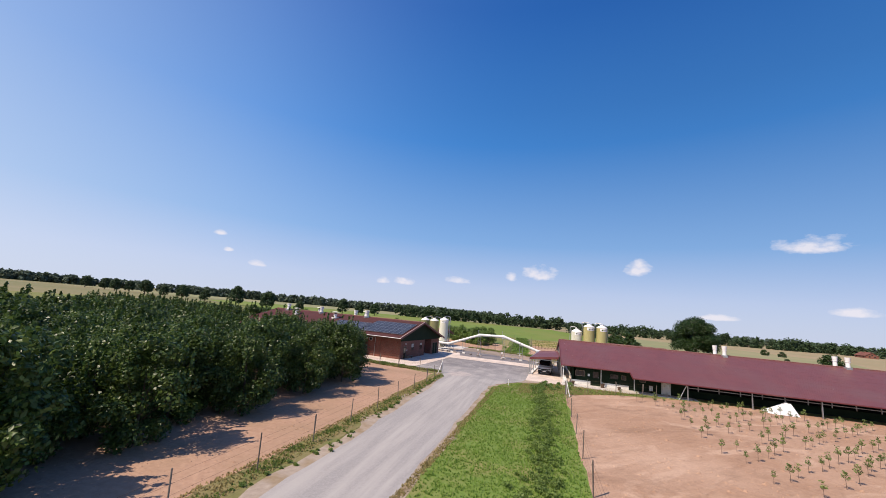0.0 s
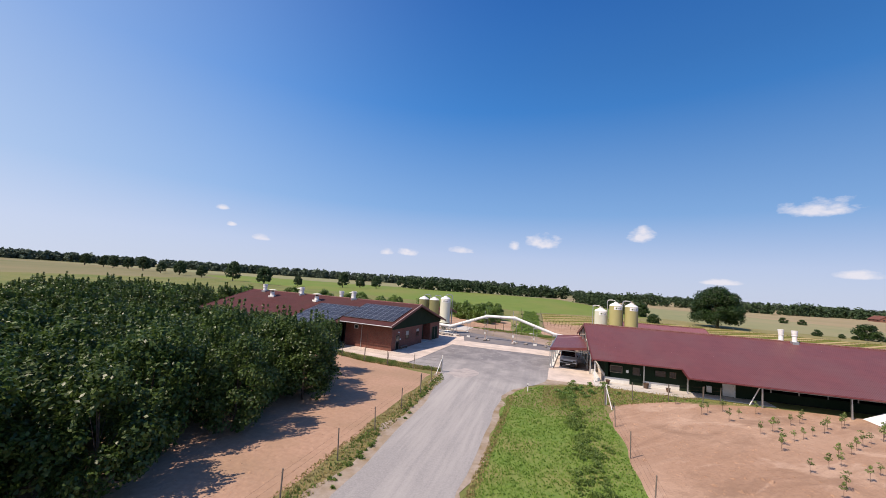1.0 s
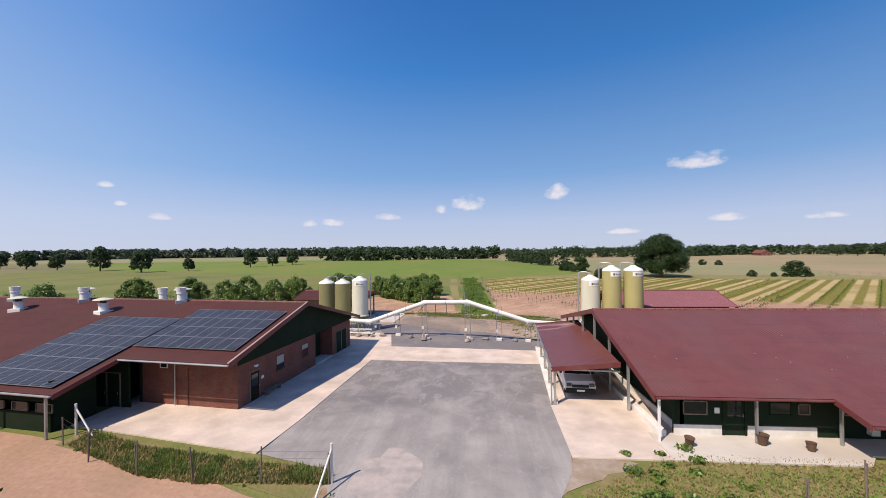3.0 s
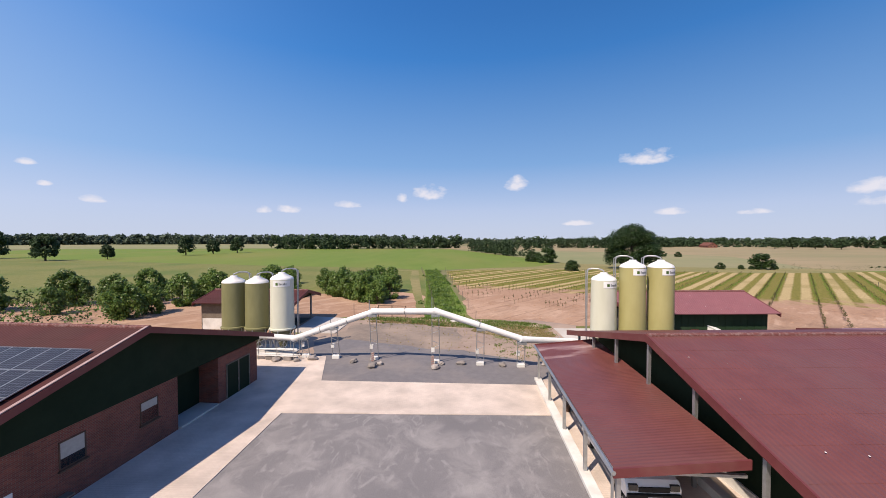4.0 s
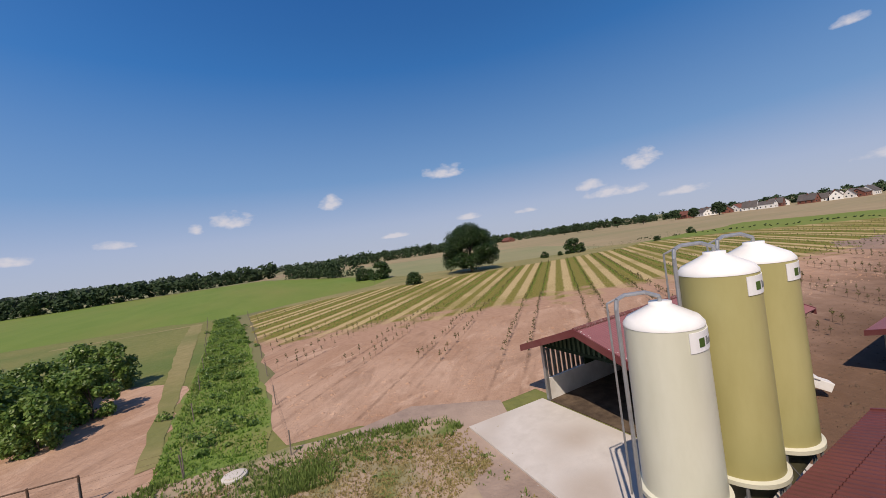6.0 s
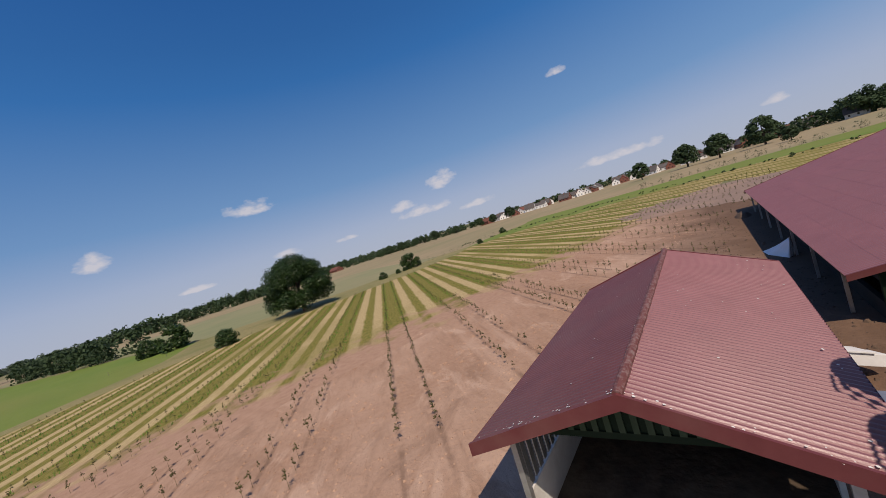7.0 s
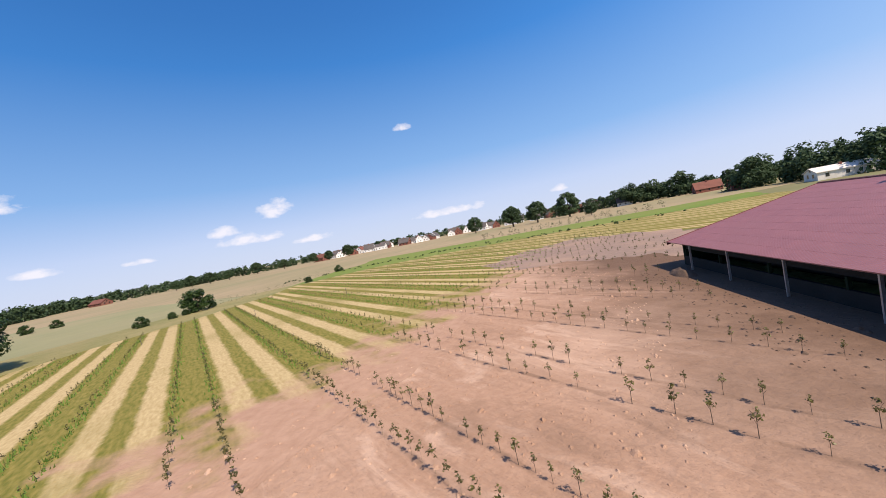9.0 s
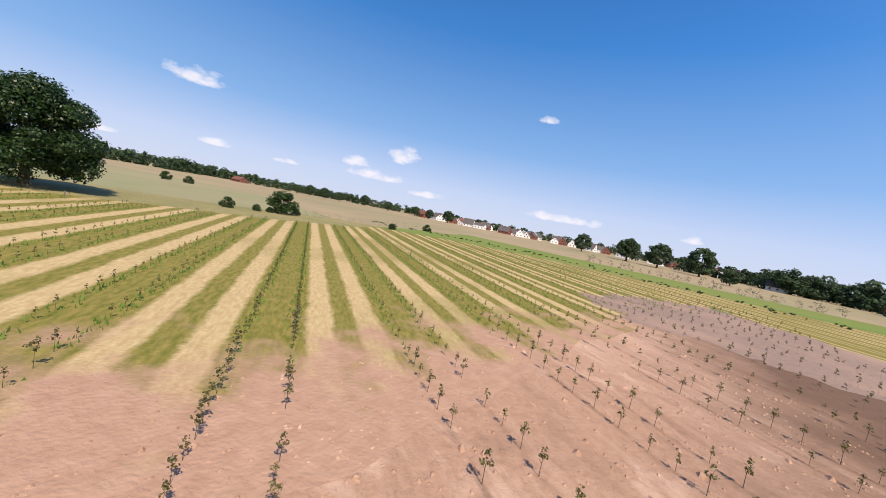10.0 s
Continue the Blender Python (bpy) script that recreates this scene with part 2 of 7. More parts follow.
TRIM = surf("maroon_trim", (0.124, 0.032, 0.034), (0.152, 0.042, 0.044), 1.5, 0.45, (0.192, 0.096, 0.08), 0.8, 0.4, 0.003, 20.0)
# The north slope's weaker sunlight is put into this darker copy of the maroon.
ROOF_N = surf("shaded_maroon_fibre_cement", (0.112, 0.036, 0.034), (0.145, 0.047, 0.044), 0.9, 0.5, (0.128, 0.055, 0.05), 0.2, 0.7, 0.004, 30.0, spec=0.35)
# Stronger sunlight on the shed's south slope is put into this paler maroon.
ROOF_S = surf("sunlit_maroon_sheet", (0.20, 0.082, 0.088), (0.25, 0.105, 0.112), 0.9, 0.36, (0.21, 0.092, 0.09), 0.2, 0.7, 0.004, 30.0, spec=0.6)
# Pale grazing sheen on the rear roof's eastern part is put into the colour.
ROOF_E = surf("sheen_maroon_fibre_cement", (0.205, 0.085, 0.085), (0.255, 0.108, 0.106), 0.9, 0.4, (0.225, 0.10, 0.096), 0.2, 0.7, 0.004, 30.0, spec=0.8)
# Sunlit line on the worn verge top, put into a pale colour.
VERGE_GLINT = surf("worn_verge_glint", (0.36, 0.26, 0.24), (0.46, 0.34, 0.315), 2.0, 0.5, (0.24, 0.13, 0.12), 1.5, 0.5, 0.003, 20.0)
LICHEN = surf("worn_ridge_tiles", (0.125, 0.044, 0.040), (0.16, 0.06, 0.054), 5.0, 0.7, (0.42, 0.36, 0.34), 9.0, 0.3, 0.006, 20.0)
GREEN = surf("dark_green_cladding", (0.009, 0.020, 0.011), (0.014, 0.027, 0.015), 1.5, 0.8, (0.020, 0.028, 0.017), 0.4, 0.5, 0.003, 12.0, spec=0.12)
SHED_GREEN = surf("green_cladding", (0.016, 0.04, 0.018), (0.026, 0.053, 0.024), 1.5, 0.55, (0.036, 0.056, 0.032), 0.4, 0.5, 0.003, 12.0)
PLINTH = surf("white_plinth", (0.66, 0.65, 0.62), (0.78, 0.77, 0.74), 2.0, 0.8, (0.45, 0.41, 0.35), 0.8, 0.5, 0.004, 12.0)
BRICK = brick_mat("red_brick", (0.235, 0.066, 0.04), (0.14, 0.038, 0.027), (0.18, 0.115, 0.09), 0.25, 0.077, 0.011)
PAVING = brick_mat("cream_pavers", (0.60, 0.505, 0.435), (0.635, 0.54, 0.465), (0.565, 0.47, 0.40), 0.22, 0.11, 0.008, 0.006, upright=False)
PLASTER = surf("pale_plaster", (0.62, 0.59, 0.53), (0.72, 0.69, 0.63), 2.0, 0.85, (0.5, 0.46, 0.4), 0.4, 0.5, 0.004, 15.0)
WHITE = surf("white_paint", (0.74, 0.74, 0.73), (0.82, 0.82, 0.81), 2.0, 0.45, (0.62, 0.60, 0.56), 0.7, 0.4, 0.002, 20.0)
TARP = surf("white_tarpaulin", (0.76, 0.77, 0.79), (0.86, 0.86, 0.87), 2.0, 0.5, (0.66, 0.67, 0.69), 0.9, 0.5, 0.04, 2.0)
STEEL = surf("galvanised_steel", (0.36, 0.37, 0.38), (0.48, 0.49, 0.50), 6.0, 0.45, (0.30, 0.29, 0.28), 1.0, 0.5, 0.002, 30.0, metal=0.7)
RUST = surf("rusty_iron", (0.08, 0.052, 0.036), (0.136, 0.08, 0.052), 9.0, 0.85, (0.056, 0.044, 0.04), 1.5, 0.5, 0.004, 30.0)
# Indoor shade is put into this near-black of floors, backings and window boxes.
DARK = surf("interior_shade", (0.012, 0.012, 0.012), (0.022, 0.021, 0.02), 3.0, 0.95, None, bump=0.0)
# Black of the netting curtains; also painted as shade on the rear wall.
NET_SHADE = surf("black_netting_and_shade", (0.008, 0.01, 0.01), (0.016, 0.018, 0.018), 8.0, 0.8, (0.024, 0.024, 0.024), 0.6, 0.5, 0.01, 10.0)
SILO_W = surf("cream_fibreglass", (0.58, 0.58, 0.47), (0.66, 0.66, 0.55), 1.2, 0.4, (0.52, 0.52, 0.40), 0.5, 0.6, 0.004, 4.0, stretch=(1, 1, 0.3))
SILO_Y = surf("olive_fibreglass", (0.368, 0.336, 0.144), (0.424, 0.392, 0.18), 1.2, 0.4, (0.32, 0.292, 0.112), 0.5, 0.6, 0.004, 4.0, stretch=(1, 1, 0.3))
SILO_O = surf("dull_olive_fibreglass", (0.192, 0.188, 0.088), (0.248, 0.24, 0.12), 1.2, 0.45, (0.16, 0.152, 0.064), 0.5, 0.6, 0.004, 4.0, stretch=(1, 1, 0.3))
SIGN_PALE = surf("grey_linen", (0.36, 0.34, 0.31), (0.44, 0.42, 0.38), 6.0, 0.8, None, bump=0.002)
SIGN_GREY = surf("grey_print", (0.16, 0.17, 0.17), (0.2, 0.21, 0.21), 5.0, 0.6, None, bump=0.0)
HOPPER = surf("hopper_fibreglass", (0.128, 0.124, 0.072), (0.176, 0.168, 0.096), 2.0, 0.5, None, bump=0.003)
STONE = surf("field_boulder", (0.24, 0.216, 0.2), (0.368, 0.328, 0.304), 4.0, 0.9, (0.176, 0.152, 0.144), 1.2, 0.6, 0.03, 6.0, varied=0.25)
WOODEN = surf("grey_wood", (0.16, 0.132, 0.104), (0.24, 0.2, 0.16), 5.0, 0.85, (0.128, 0.096, 0.072), 0.8, 0.5, 0.006, 12.0, varied=0.2)
POST = surf("weathered_post", (0.128, 0.108, 0.092), (0.2, 0.168, 0.144), 8.0, 0.9, None, bump=0.004, varied=0.25)
BARK = surf("bark", (0.06, 0.044, 0.034), (0.112, 0.084, 0.064), 6.0, 0.95, (0.04, 0.032, 0.024), 1.5, 0.5, 0.03, 10.0, local=True)
GLASS = pane_mat("dark_pane")
SCREEN = pane_mat("windscreen", (0.012, 0.014, 0.018))
FADED_RED = surf("sun_faded_red_paint", (0.30, 0.16, 0.14), (0.36, 0.2, 0.18), 4.0, 0.7, (0.4, 0.3, 0.27), 2.0, 0.6, 0.002, 20.0)
CAR_WHITE = surf("white_car_paint", (0.72, 0.73, 0.75), (0.76, 0.77, 0.79), 1.0, 0.22, None, bump=0.0, spec=0.6)
RUBBER = surf("black_rubber", (0.012, 0.012, 0.012), (0.02, 0.02, 0.02), 6.0, 0.75, None, bump=0.002)
LEAF = leaf_mat("orchard_leaves", (0.024, 0.058, 0.011), (0.112, 0.165, 0.036), rough=0.4)
LEAF_B = leaf_mat("bush_leaves", (0.068, 0.136, 0.024), (0.16, 0.256, 0.06))
LEAF_G = leaf_mat("yard_tree_leaves", (0.055, 0.115, 0.02), (0.19, 0.275, 0.06), rough=0.38)
LEAF_W = leaf_mat("leafy_weed", (0.10, 0.17, 0.03), (0.22, 0.30, 0.07), 0.1, 0.45, 0.5)
LEAF_Y = leaf_mat("young_tree_leaves", (0.09, 0.14, 0.03), (0.22, 0.28, 0.085), 0.25)
LEAF_OAK = leaf_mat("oak_leaves", (0.013, 0.036, 0.01), (0.044, 0.084, 0.018), 0.1)
LEAF_FAR = leaf_mat("distant_leaves", (0.028, 0.056, 0.024), (0.056, 0.092, 0.036), 0.15, 0.25, 0.8)
LEAF_S = leaf_mat("sapling_leaves", (0.085, 0.082, 0.025), (0.175, 0.165, 0.055), 0.25)
BLADE = leaf_mat("grass_blades", (0.16, 0.28, 0.04), (0.28, 0.38, 0.085), 0.1, 0.5, 0.7)
BLADE_DRY = leaf_mat("dry_grass_blades", (0.272, 0.232, 0.088), (0.448, 0.36, 0.168), 0.1, 0.4, 0.8)
WEED = leaf_mat("weed_leaves", (0.12, 0.19, 0.035), (0.24, 0.31, 0.08), 0.1, 0.5, 0.6)


def stripes_mat(name="mown_strips", start=138.5):
    """Mown strips between the sapling rows, which run along x + y; straw and grass by turns, frayed at the edges."""
    mat = bpy.data.materials.new(name)
    mat.use_nodes = True
    nt = mat.node_tree
    N, L = nt.nodes.new, nt.links.new
    bsdf = nt.nodes["Principled BSDF"]
    bsdf.inputs["Roughness"].default_value = 0.95
    bsdf.inputs["Specular IOR Level"].default_value = 0.15
    pos = N("ShaderNodeNewGeometry").outputs["Position"]
    sp = N("ShaderNodeSeparateXYZ")
    L(pos, sp.inputs[0])

    def m(op, a, b=None, clamp=False):
        n = N("ShaderNodeMath")
        n.operation, n.use_clamp = op, clamp
        for i, v in enumerate((a, b)):
            if v is None:
                continue
            if isinstance(v, (int, float)):
                n.inputs[i].default_value = v
            else:
                L(v, n.inputs[i])
        return n.outputs[0]

    def noise_(scale, detail=6.0, stretch=None):
        n = N("ShaderNodeTexNoise")
        n.inputs["Scale"].default_value, n.inputs["Detail"].default_value = scale, detail
        if stretch:
            mp, mq = N("ShaderNodeMapping"), N("ShaderNodeMapping")
            mp.inputs["Rotation"].default_value = (0, 0, radians(-45))
            mq.inputs["Scale"].default_value = stretch
            L(pos, mp.inputs["Vector"])
            L(mp.outputs[0], mq.inputs["Vector"])
            L(mq.outputs[0], n.inputs["Vector"])
        else:
            L(pos, n.inputs["Vector"])
        return n.outputs[0]

    w = m("MULTIPLY", m("SUBTRACT", sp.outputs[1], sp.outputs[0]), 0.70711)
    w = m("ADD", w, m("MULTIPLY", m("SUBTRACT", noise_(0.5), 0.5), 0.55))
    w = m("ADD", w, m("MULTIPLY", m("SUBTRACT", noise_(3.0), 0.5), 0.35))
    f = m("FLOORED_MODULO", m("SUBTRACT", w, ROW_W0 - PERIOD / 2), PERIOD)
    f = m("ABSOLUTE", m("SUBTRACT", f, PERIOD / 2))
    straw = m("MULTIPLY", m("SUBTRACT", 0.8, m("ABSOLUTE", m("SUBTRACT", f, 2.25))), 3.6, clamp=True)
    fade = m("MULTIPLY", m("SUBTRACT", noise_(0.05, 4.0), 0.36), 7.0, clamp=True)
    straw = m("MULTIPLY", straw, m("ADD", m("MULTIPLY", fade, 0.55), 0.45))
    tone = N("ShaderNodeMix")
    tone.data_type = "RGBA"
    L(m("MULTIPLY", m("SUBTRACT", noise_(4.0, 10.0, (0.3, 1, 1)), 0.32), 2.8, clamp=True), tone.inputs["Factor"])
    tone.inputs["A"].default_value, tone.inputs["B"].default_value = (0.120, 0.126, 0.022, 1), (0.240, 0.198, 0.054, 1)
    hay = N("ShaderNodeMix")
    hay.data_type = "RGBA"
    L(m("MULTIPLY", m("SUBTRACT", noise_(5.0, 8.0, (0.3, 1, 1)), 0.3), 2.4, clamp=True), hay.inputs["Factor"])
    hay.inputs["A"].default_value, hay.inputs["B"].default_value = (0.360, 0.272, 0.128, 1), (0.490, 0.388, 0.205, 1)
    mx = N("ShaderNodeMix")
    mx.data_type = "RGBA"
    L(straw, mx.inputs["Factor"])
    L(tone.outputs["Result"], mx.inputs["A"])
    L(hay.outputs["Result"], mx.inputs["B"])
    # thin growth lets the soil through towards the near, sandy end
    s = m("MULTIPLY", m("ADD", sp.outputs[0], sp.outputs[1]), 0.70711)
    edge = m("ADD", m("MULTIPLY", w, -0.42), start)
    bare = m("SUBTRACT", m("ADD", m("MULTIPLY", m("SUBTRACT", noise_(0.3, 7.0), 0.5), 30.0), edge), s)
    bare = m("MULTIPLY", bare, 0.16, clamp=True)
    soil = N("ShaderNodeMix")
    soil.data_type = "RGBA"
    L(m("MULTIPLY", m("SUBTRACT", noise_(1.6, 8.0), 0.3), 2.5, clamp=True), soil.inputs["Factor"])
    soil.inputs["A"].default_value, soil.inputs["B"].default_value = (0.335, 0.208, 0.140, 1), (0.405, 0.262, 0.182, 1)
    mx2 = N("ShaderNodeMix")
    mx2.data_type = "RGBA"
    L(bare, mx2.inputs["Factor"])
    L(mx.outputs["Result"], mx2.inputs["A"])
    L(soil.outputs["Result"], mx2.inputs["B"])
    L(mx2.outputs["Result"], bsdf.inputs["Base Color"])
    bp = N("ShaderNodeBump")
    bp.inputs["Distance"].default_value = 0.05
    L(noise_(6.0, 9.0), bp.inputs["Height"])
    L(bp.outputs[0], bsdf.inputs["Normal"])
    return mat


def road_mat():
    """Pale compacted gravel that gives way to grey asphalt towards the yard, mottled and dusty."""
    mat = bpy.data.materials.new("gravel_and_asphalt")
    mat.use_nodes = True
    nt = mat.node_tree
    N, L = nt.nodes.new, nt.links.new
    bsdf = nt.nodes["Principled BSDF"]
    bsdf.inputs["Roughness"].default_value = 0.92
    bsdf.inputs["Specular IOR Level"].default_value = 0.2
    pos = N("ShaderNodeNewGeometry").outputs["Position"]

    def tex(scale, detail, lo, hi, to=1.0, stretch=(1, 1, 1), distort=0.0):
        mp, n, r = N("ShaderNodeMapping"), N("ShaderNodeTexNoise"), N("ShaderNodeMapRange")
        mp.inputs["Scale"].default_value = stretch
        n.inputs["Scale"].default_value, n.inputs["Detail"].default_value, n.inputs["Distortion"].default_value = scale, detail, distort
        n.inputs["Roughness"].default_value = 0.62
        r.inputs["From Min"].default_value, r.inputs["From Max"].default_value, r.inputs["To Max"].default_value = lo, hi, to
        L(pos, mp.inputs[0])
        L(mp.outputs[0], n.inputs["Vector"])
        L(n.outputs[0], r.inputs["Value"])
        return r.outputs[0]

    def mix(fac, a, b):
        n = N("ShaderNodeMix")
        n.data_type = "RGBA"
        for key, v in (("Factor", fac), ("A", a), ("B", b)):
            if isinstance(v, tuple):
                n.inputs[key].default_value = (*v, 1)
            else:
                L(v, n.inputs[key])
        return n.outputs["Result"]

    gravel = mix(tex(12.0, 8, 0.3, 0.7), (0.264, 0.252, 0.248), (0.352, 0.336, 0.328))
    gravel = mix(tex(1.1, 6, 0.42, 0.62, 0.75, (1.0, 0.06, 1)), gravel, (0.416, 0.392, 0.372))
    asph = mix(tex(22.0, 8, 0.3, 0.7), (0.164, 0.156, 0.16), (0.24, 0.228, 0.232))
    asph = mix(tex(0.5, 10, 0.46, 0.66, 0.8, (1, 1, 1), 0.5), asph, (0.325, 0.305, 0.30))
    asph = mix(tex(1.4, 8, 0.55, 0.68, 0.6, (1, 0.5, 1), 1.5), asph, (0.34, 0.322, 0.318))
    asph = mix(tex(0.12, 4, 0.5, 0.7, 0.5), asph, (0.136, 0.132, 0.14))
    sp = N("ShaderNodeSeparateXYZ")
    L(pos, sp.inputs[0])
    r = N("ShaderNodeMapRange")
    r.inputs["From Min"].default_value, r.inputs["From Max"].default_value = 58.0, 71.0
    ad = N("ShaderNodeMath")
    ad.operation = "MULTIPLY_ADD"
    L(tex(0.22, 6, 0.3, 0.7), ad.inputs[0])
    ad.inputs[1].default_value = 14.0
    L(sp.outputs[1], ad.inputs[2])
    sub = N("ShaderNodeMath")
    sub.operation = "SUBTRACT"
    L(ad.outputs[0], sub.inputs[0])
    sub.inputs[1].default_value = 7.0
    L(sub.outputs[0], r.inputs["Value"])
    L(mix(r.outputs[0], gravel, asph), bsdf.inputs["Base Color"])
    bp = N("ShaderNodeBump")
    bp.inputs["Distance"].default_value = 0.015
    L(tex(30.0, 6, 0, 1), bp.inputs["Height"])
    L(bp.outputs[0], bsdf.inputs["Normal"])
    return mat


ROAD = road_mat()
ROW_W0, PERIOD = 49.15, 7.1     # first pair of sapling rows and the spacing of the pairs, across the rows
def tilled_mat(name, a, b, pale, dark, planted=False):
    """Loose sandy soil worked along the sapling rows: streaks and wheel tracks along x + y, blotches across them."""
    mat = bpy.data.materials.new(name)
    mat.use_nodes = True
    nt = mat.node_tree
    N, L = nt.nodes.new, nt.links.new
    bsdf = nt.nodes["Principled BSDF"]
    bsdf.inputs["Roughness"].default_value = 0.95
    bsdf.inputs["Specular IOR Level"].default_value = 0.15
    pos = N("ShaderNodeNewGeometry").outputs["Position"]

    def tex(scale, detail, lo, hi, to=1.0, stretch=(1, 1, 1), distort=0.0):
        mp, mq, n, r = N("ShaderNodeMapping"), N("ShaderNodeMapping"), N("ShaderNodeTexNoise"), N("ShaderNodeMapRange")
        mp.inputs["Rotation"].default_value = (0, 0, radians(-45))
        mq.inputs["Scale"].default_value = stretch
        n.inputs["Scale"].default_value, n.inputs["Detail"].default_value, n.inputs["Distortion"].default_value = scale, detail, distort
        n.inputs["Roughness"].default_value = 0.65
        r.inputs["From Min"].default_value, r.inputs["From Max"].default_value, r.inputs["To Max"].default_value = lo, hi, to
        L(pos, mp.inputs[0])
        L(mp.outputs[0], mq.inputs[0])
        L(mq.outputs[0], n.inputs["Vector"])
        L(n.outputs[0], r.inputs["Value"])
        return r.outputs[0]

    def mix(fac, p, q):
        n = N("ShaderNodeMix")
        n.data_type = "RGBA"
        for key, v in (("Factor", fac), ("A", p), ("B", q)):
            if isinstance(v, tuple):
                n.inputs[key].default_value = (*v, 1)
            else:
                L(v, n.inputs[key])
        return n.outputs["Result"]

    col = mix(tex(3.0, 9, 0.32, 0.68), a, b)
    col = mix(tex(0.07, 6, 0.44, 0.66, 0.75), col, pale)
    col = mix(tex(0.28, 5, 0.54, 0.62, 0.8, (0.45, 1, 1), 1.4), col, pale)
    col = mix(tex(0.22, 6, 0.55, 0.66, 0.55, (0.6, 1, 1), 0.8), col, dark)
    col = mix(tex(0.9, 7, 0.50, 0.68, 0.42, (0.22, 1, 1), 1.2), col, dark)
    col = mix(tex(0.55, 7, 0.55, 0.68, 0.5, (0.05, 1, 1), 0.3), col, pale)
    col = mix(tex(7.0, 4, 0.60, 0.72, 0.75), col, dark)
    if planted:
        def m(op, p, q, clamp=False):
            n = N("ShaderNodeMath")
            n.operation, n.use_clamp = op, clamp
            for i, v in enumerate((p, q)):
                if isinstance(v, (int, float)):
                    n.inputs[i].default_value = v
                else:
                    L(v, n.inputs[i])
            return n.outputs[0]

        sp = N("ShaderNodeSeparateXYZ")
        L(pos, sp.inputs[0])
        # brown, trodden and manured soil towards the long barn
        d = m("ADD", sp.outputs[1], m("MULTIPLY", tex(0.16, 7, 0, 1), 16.0))
        d = m("SUBTRACT", d, m("MULTIPLY", sp.outputs[0], 0.06))
        col = mix(m("MULTIPLY", m("SUBTRACT", 106.5, d), 0.085, True), col, tuple(v * 0.62 for v in dark))
        # the planting slits: furrow shadow and moist, dark soil put into one colour
        w = m("MULTIPLY", m("SUBTRACT", sp.outputs[1], sp.outputs[0]), 0.70711)
        w = m("ADD", w, m("MULTIPLY", tex(0.8, 5, 0, 1), 0.35))
        f = m("ABSOLUTE", m("SUBTRACT", m("FLOORED_MODULO", m("SUBTRACT", w, ROW_W0 + 0.175 - PERIOD / 2), PERIOD), PERIOD / 2), 0.0)
        f = m("ABSOLUTE", m("SUBTRACT", f, 1.0), 0.0)
        slit = m("MULTIPLY", m("MULTIPLY", m("SUBTRACT", 0.2, f), 7.0, True), tex(0.5, 5, 0.38, 0.6, 0.6))
        col = mix(slit, col, tuple(v * 0.7 for v in dark))
    L(col, bsdf.inputs["Base Color"])
    ad = N("ShaderNodeMath")
    ad.operation = "ADD"
    L(tex(2.4, 9, 0, 1), ad.inputs[0])
    L(tex(1.5, 7, 0, 1, 1.1, (0.3, 1, 1), 1.2), ad.inputs[1])
    bp = N("ShaderNodeBump")
    bp.inputs["Strength"].default_value, bp.inputs["Distance"].default_value = 0.9, 0.09
    L(ad.outputs[0], bp.inputs["Height"])
    L(bp.outputs[0], bsdf.inputs["Normal"])
    return mat


SAND = tilled_mat("sandy_soil", (0.335, 0.206, 0.136), (0.40, 0.256, 0.174), (0.49, 0.338, 0.245), (0.24, 0.150, 0.100))
SAND_N = tilled_mat("planted_sandy_soil", (0.335, 0.206, 0.136), (0.40, 0.256, 0.174), (0.49, 0.338, 0.245), (0.24, 0.150, 0.100), True)
STRIPES = stripes_mat()
STRIPES_E = stripes_mat("mown_strips_east", 40.0)


def solar_mat():
    mat = bpy.data.materials.new("solar_cells")
    mat.use_nodes = True
    nt = mat.node_tree
    N, L = nt.nodes.new, nt.links.new
    b = nt.nodes["Principled BSDF"]
    b.inputs["Roughness"].default_value = 0.32
    b.inputs["Specular IOR Level"].default_value = 0.16
    br = N("ShaderNodeTexBrick")
    br.offset = 0.0
    br.inputs["Scale"].default_value = 1.0
    br.inputs["Brick Width"].default_value, br.inputs["Row Height"].default_value, br.inputs["Mortar Size"].default_value = 0.16, 0.16, 0.007
    br.inputs["Color1"].default_value, br.inputs["Color2"].default_value, br.inputs["Mortar"].default_value = (0.014, 0.016, 0.026, 1), (0.018, 0.021, 0.032, 1), (0.19, 0.195, 0.22, 1)
    L(N("ShaderNodeTexCoord").outputs["Object"], br.inputs["Vector"])
    L(br.outputs["Color"], b.inputs["Base Color"])
    return mat


SOLAR = solar_mat()

# ---------------------------------------------------------------- builders
from mathutils import geometry


def link(name, bm, mat, smooth=False):
    me = bpy.data.meshes.new(name)
    bm.to_mesh(me)
    bm.free()
    me.materials.append(mat)
    if smooth:
        me.polygons.foreach_set("use_smooth", [True] * len(me.polygons))
    return new(name, me)


def part(name, bm, mat, parent, label="", smooth=False):
    """One mesh under a thing or under a part."""
    ob = link(name, bm, mat, smooth)
    ob.parent = parent
    return tagged(ob, label)


def thing(name, label, category, group="", m=None):
    ob = new(name)
    ob.empty_display_size = 0.3
    if m is not None:
        ob.matrix_basis = m
    return tagged(ob, label, category, group, "thing")


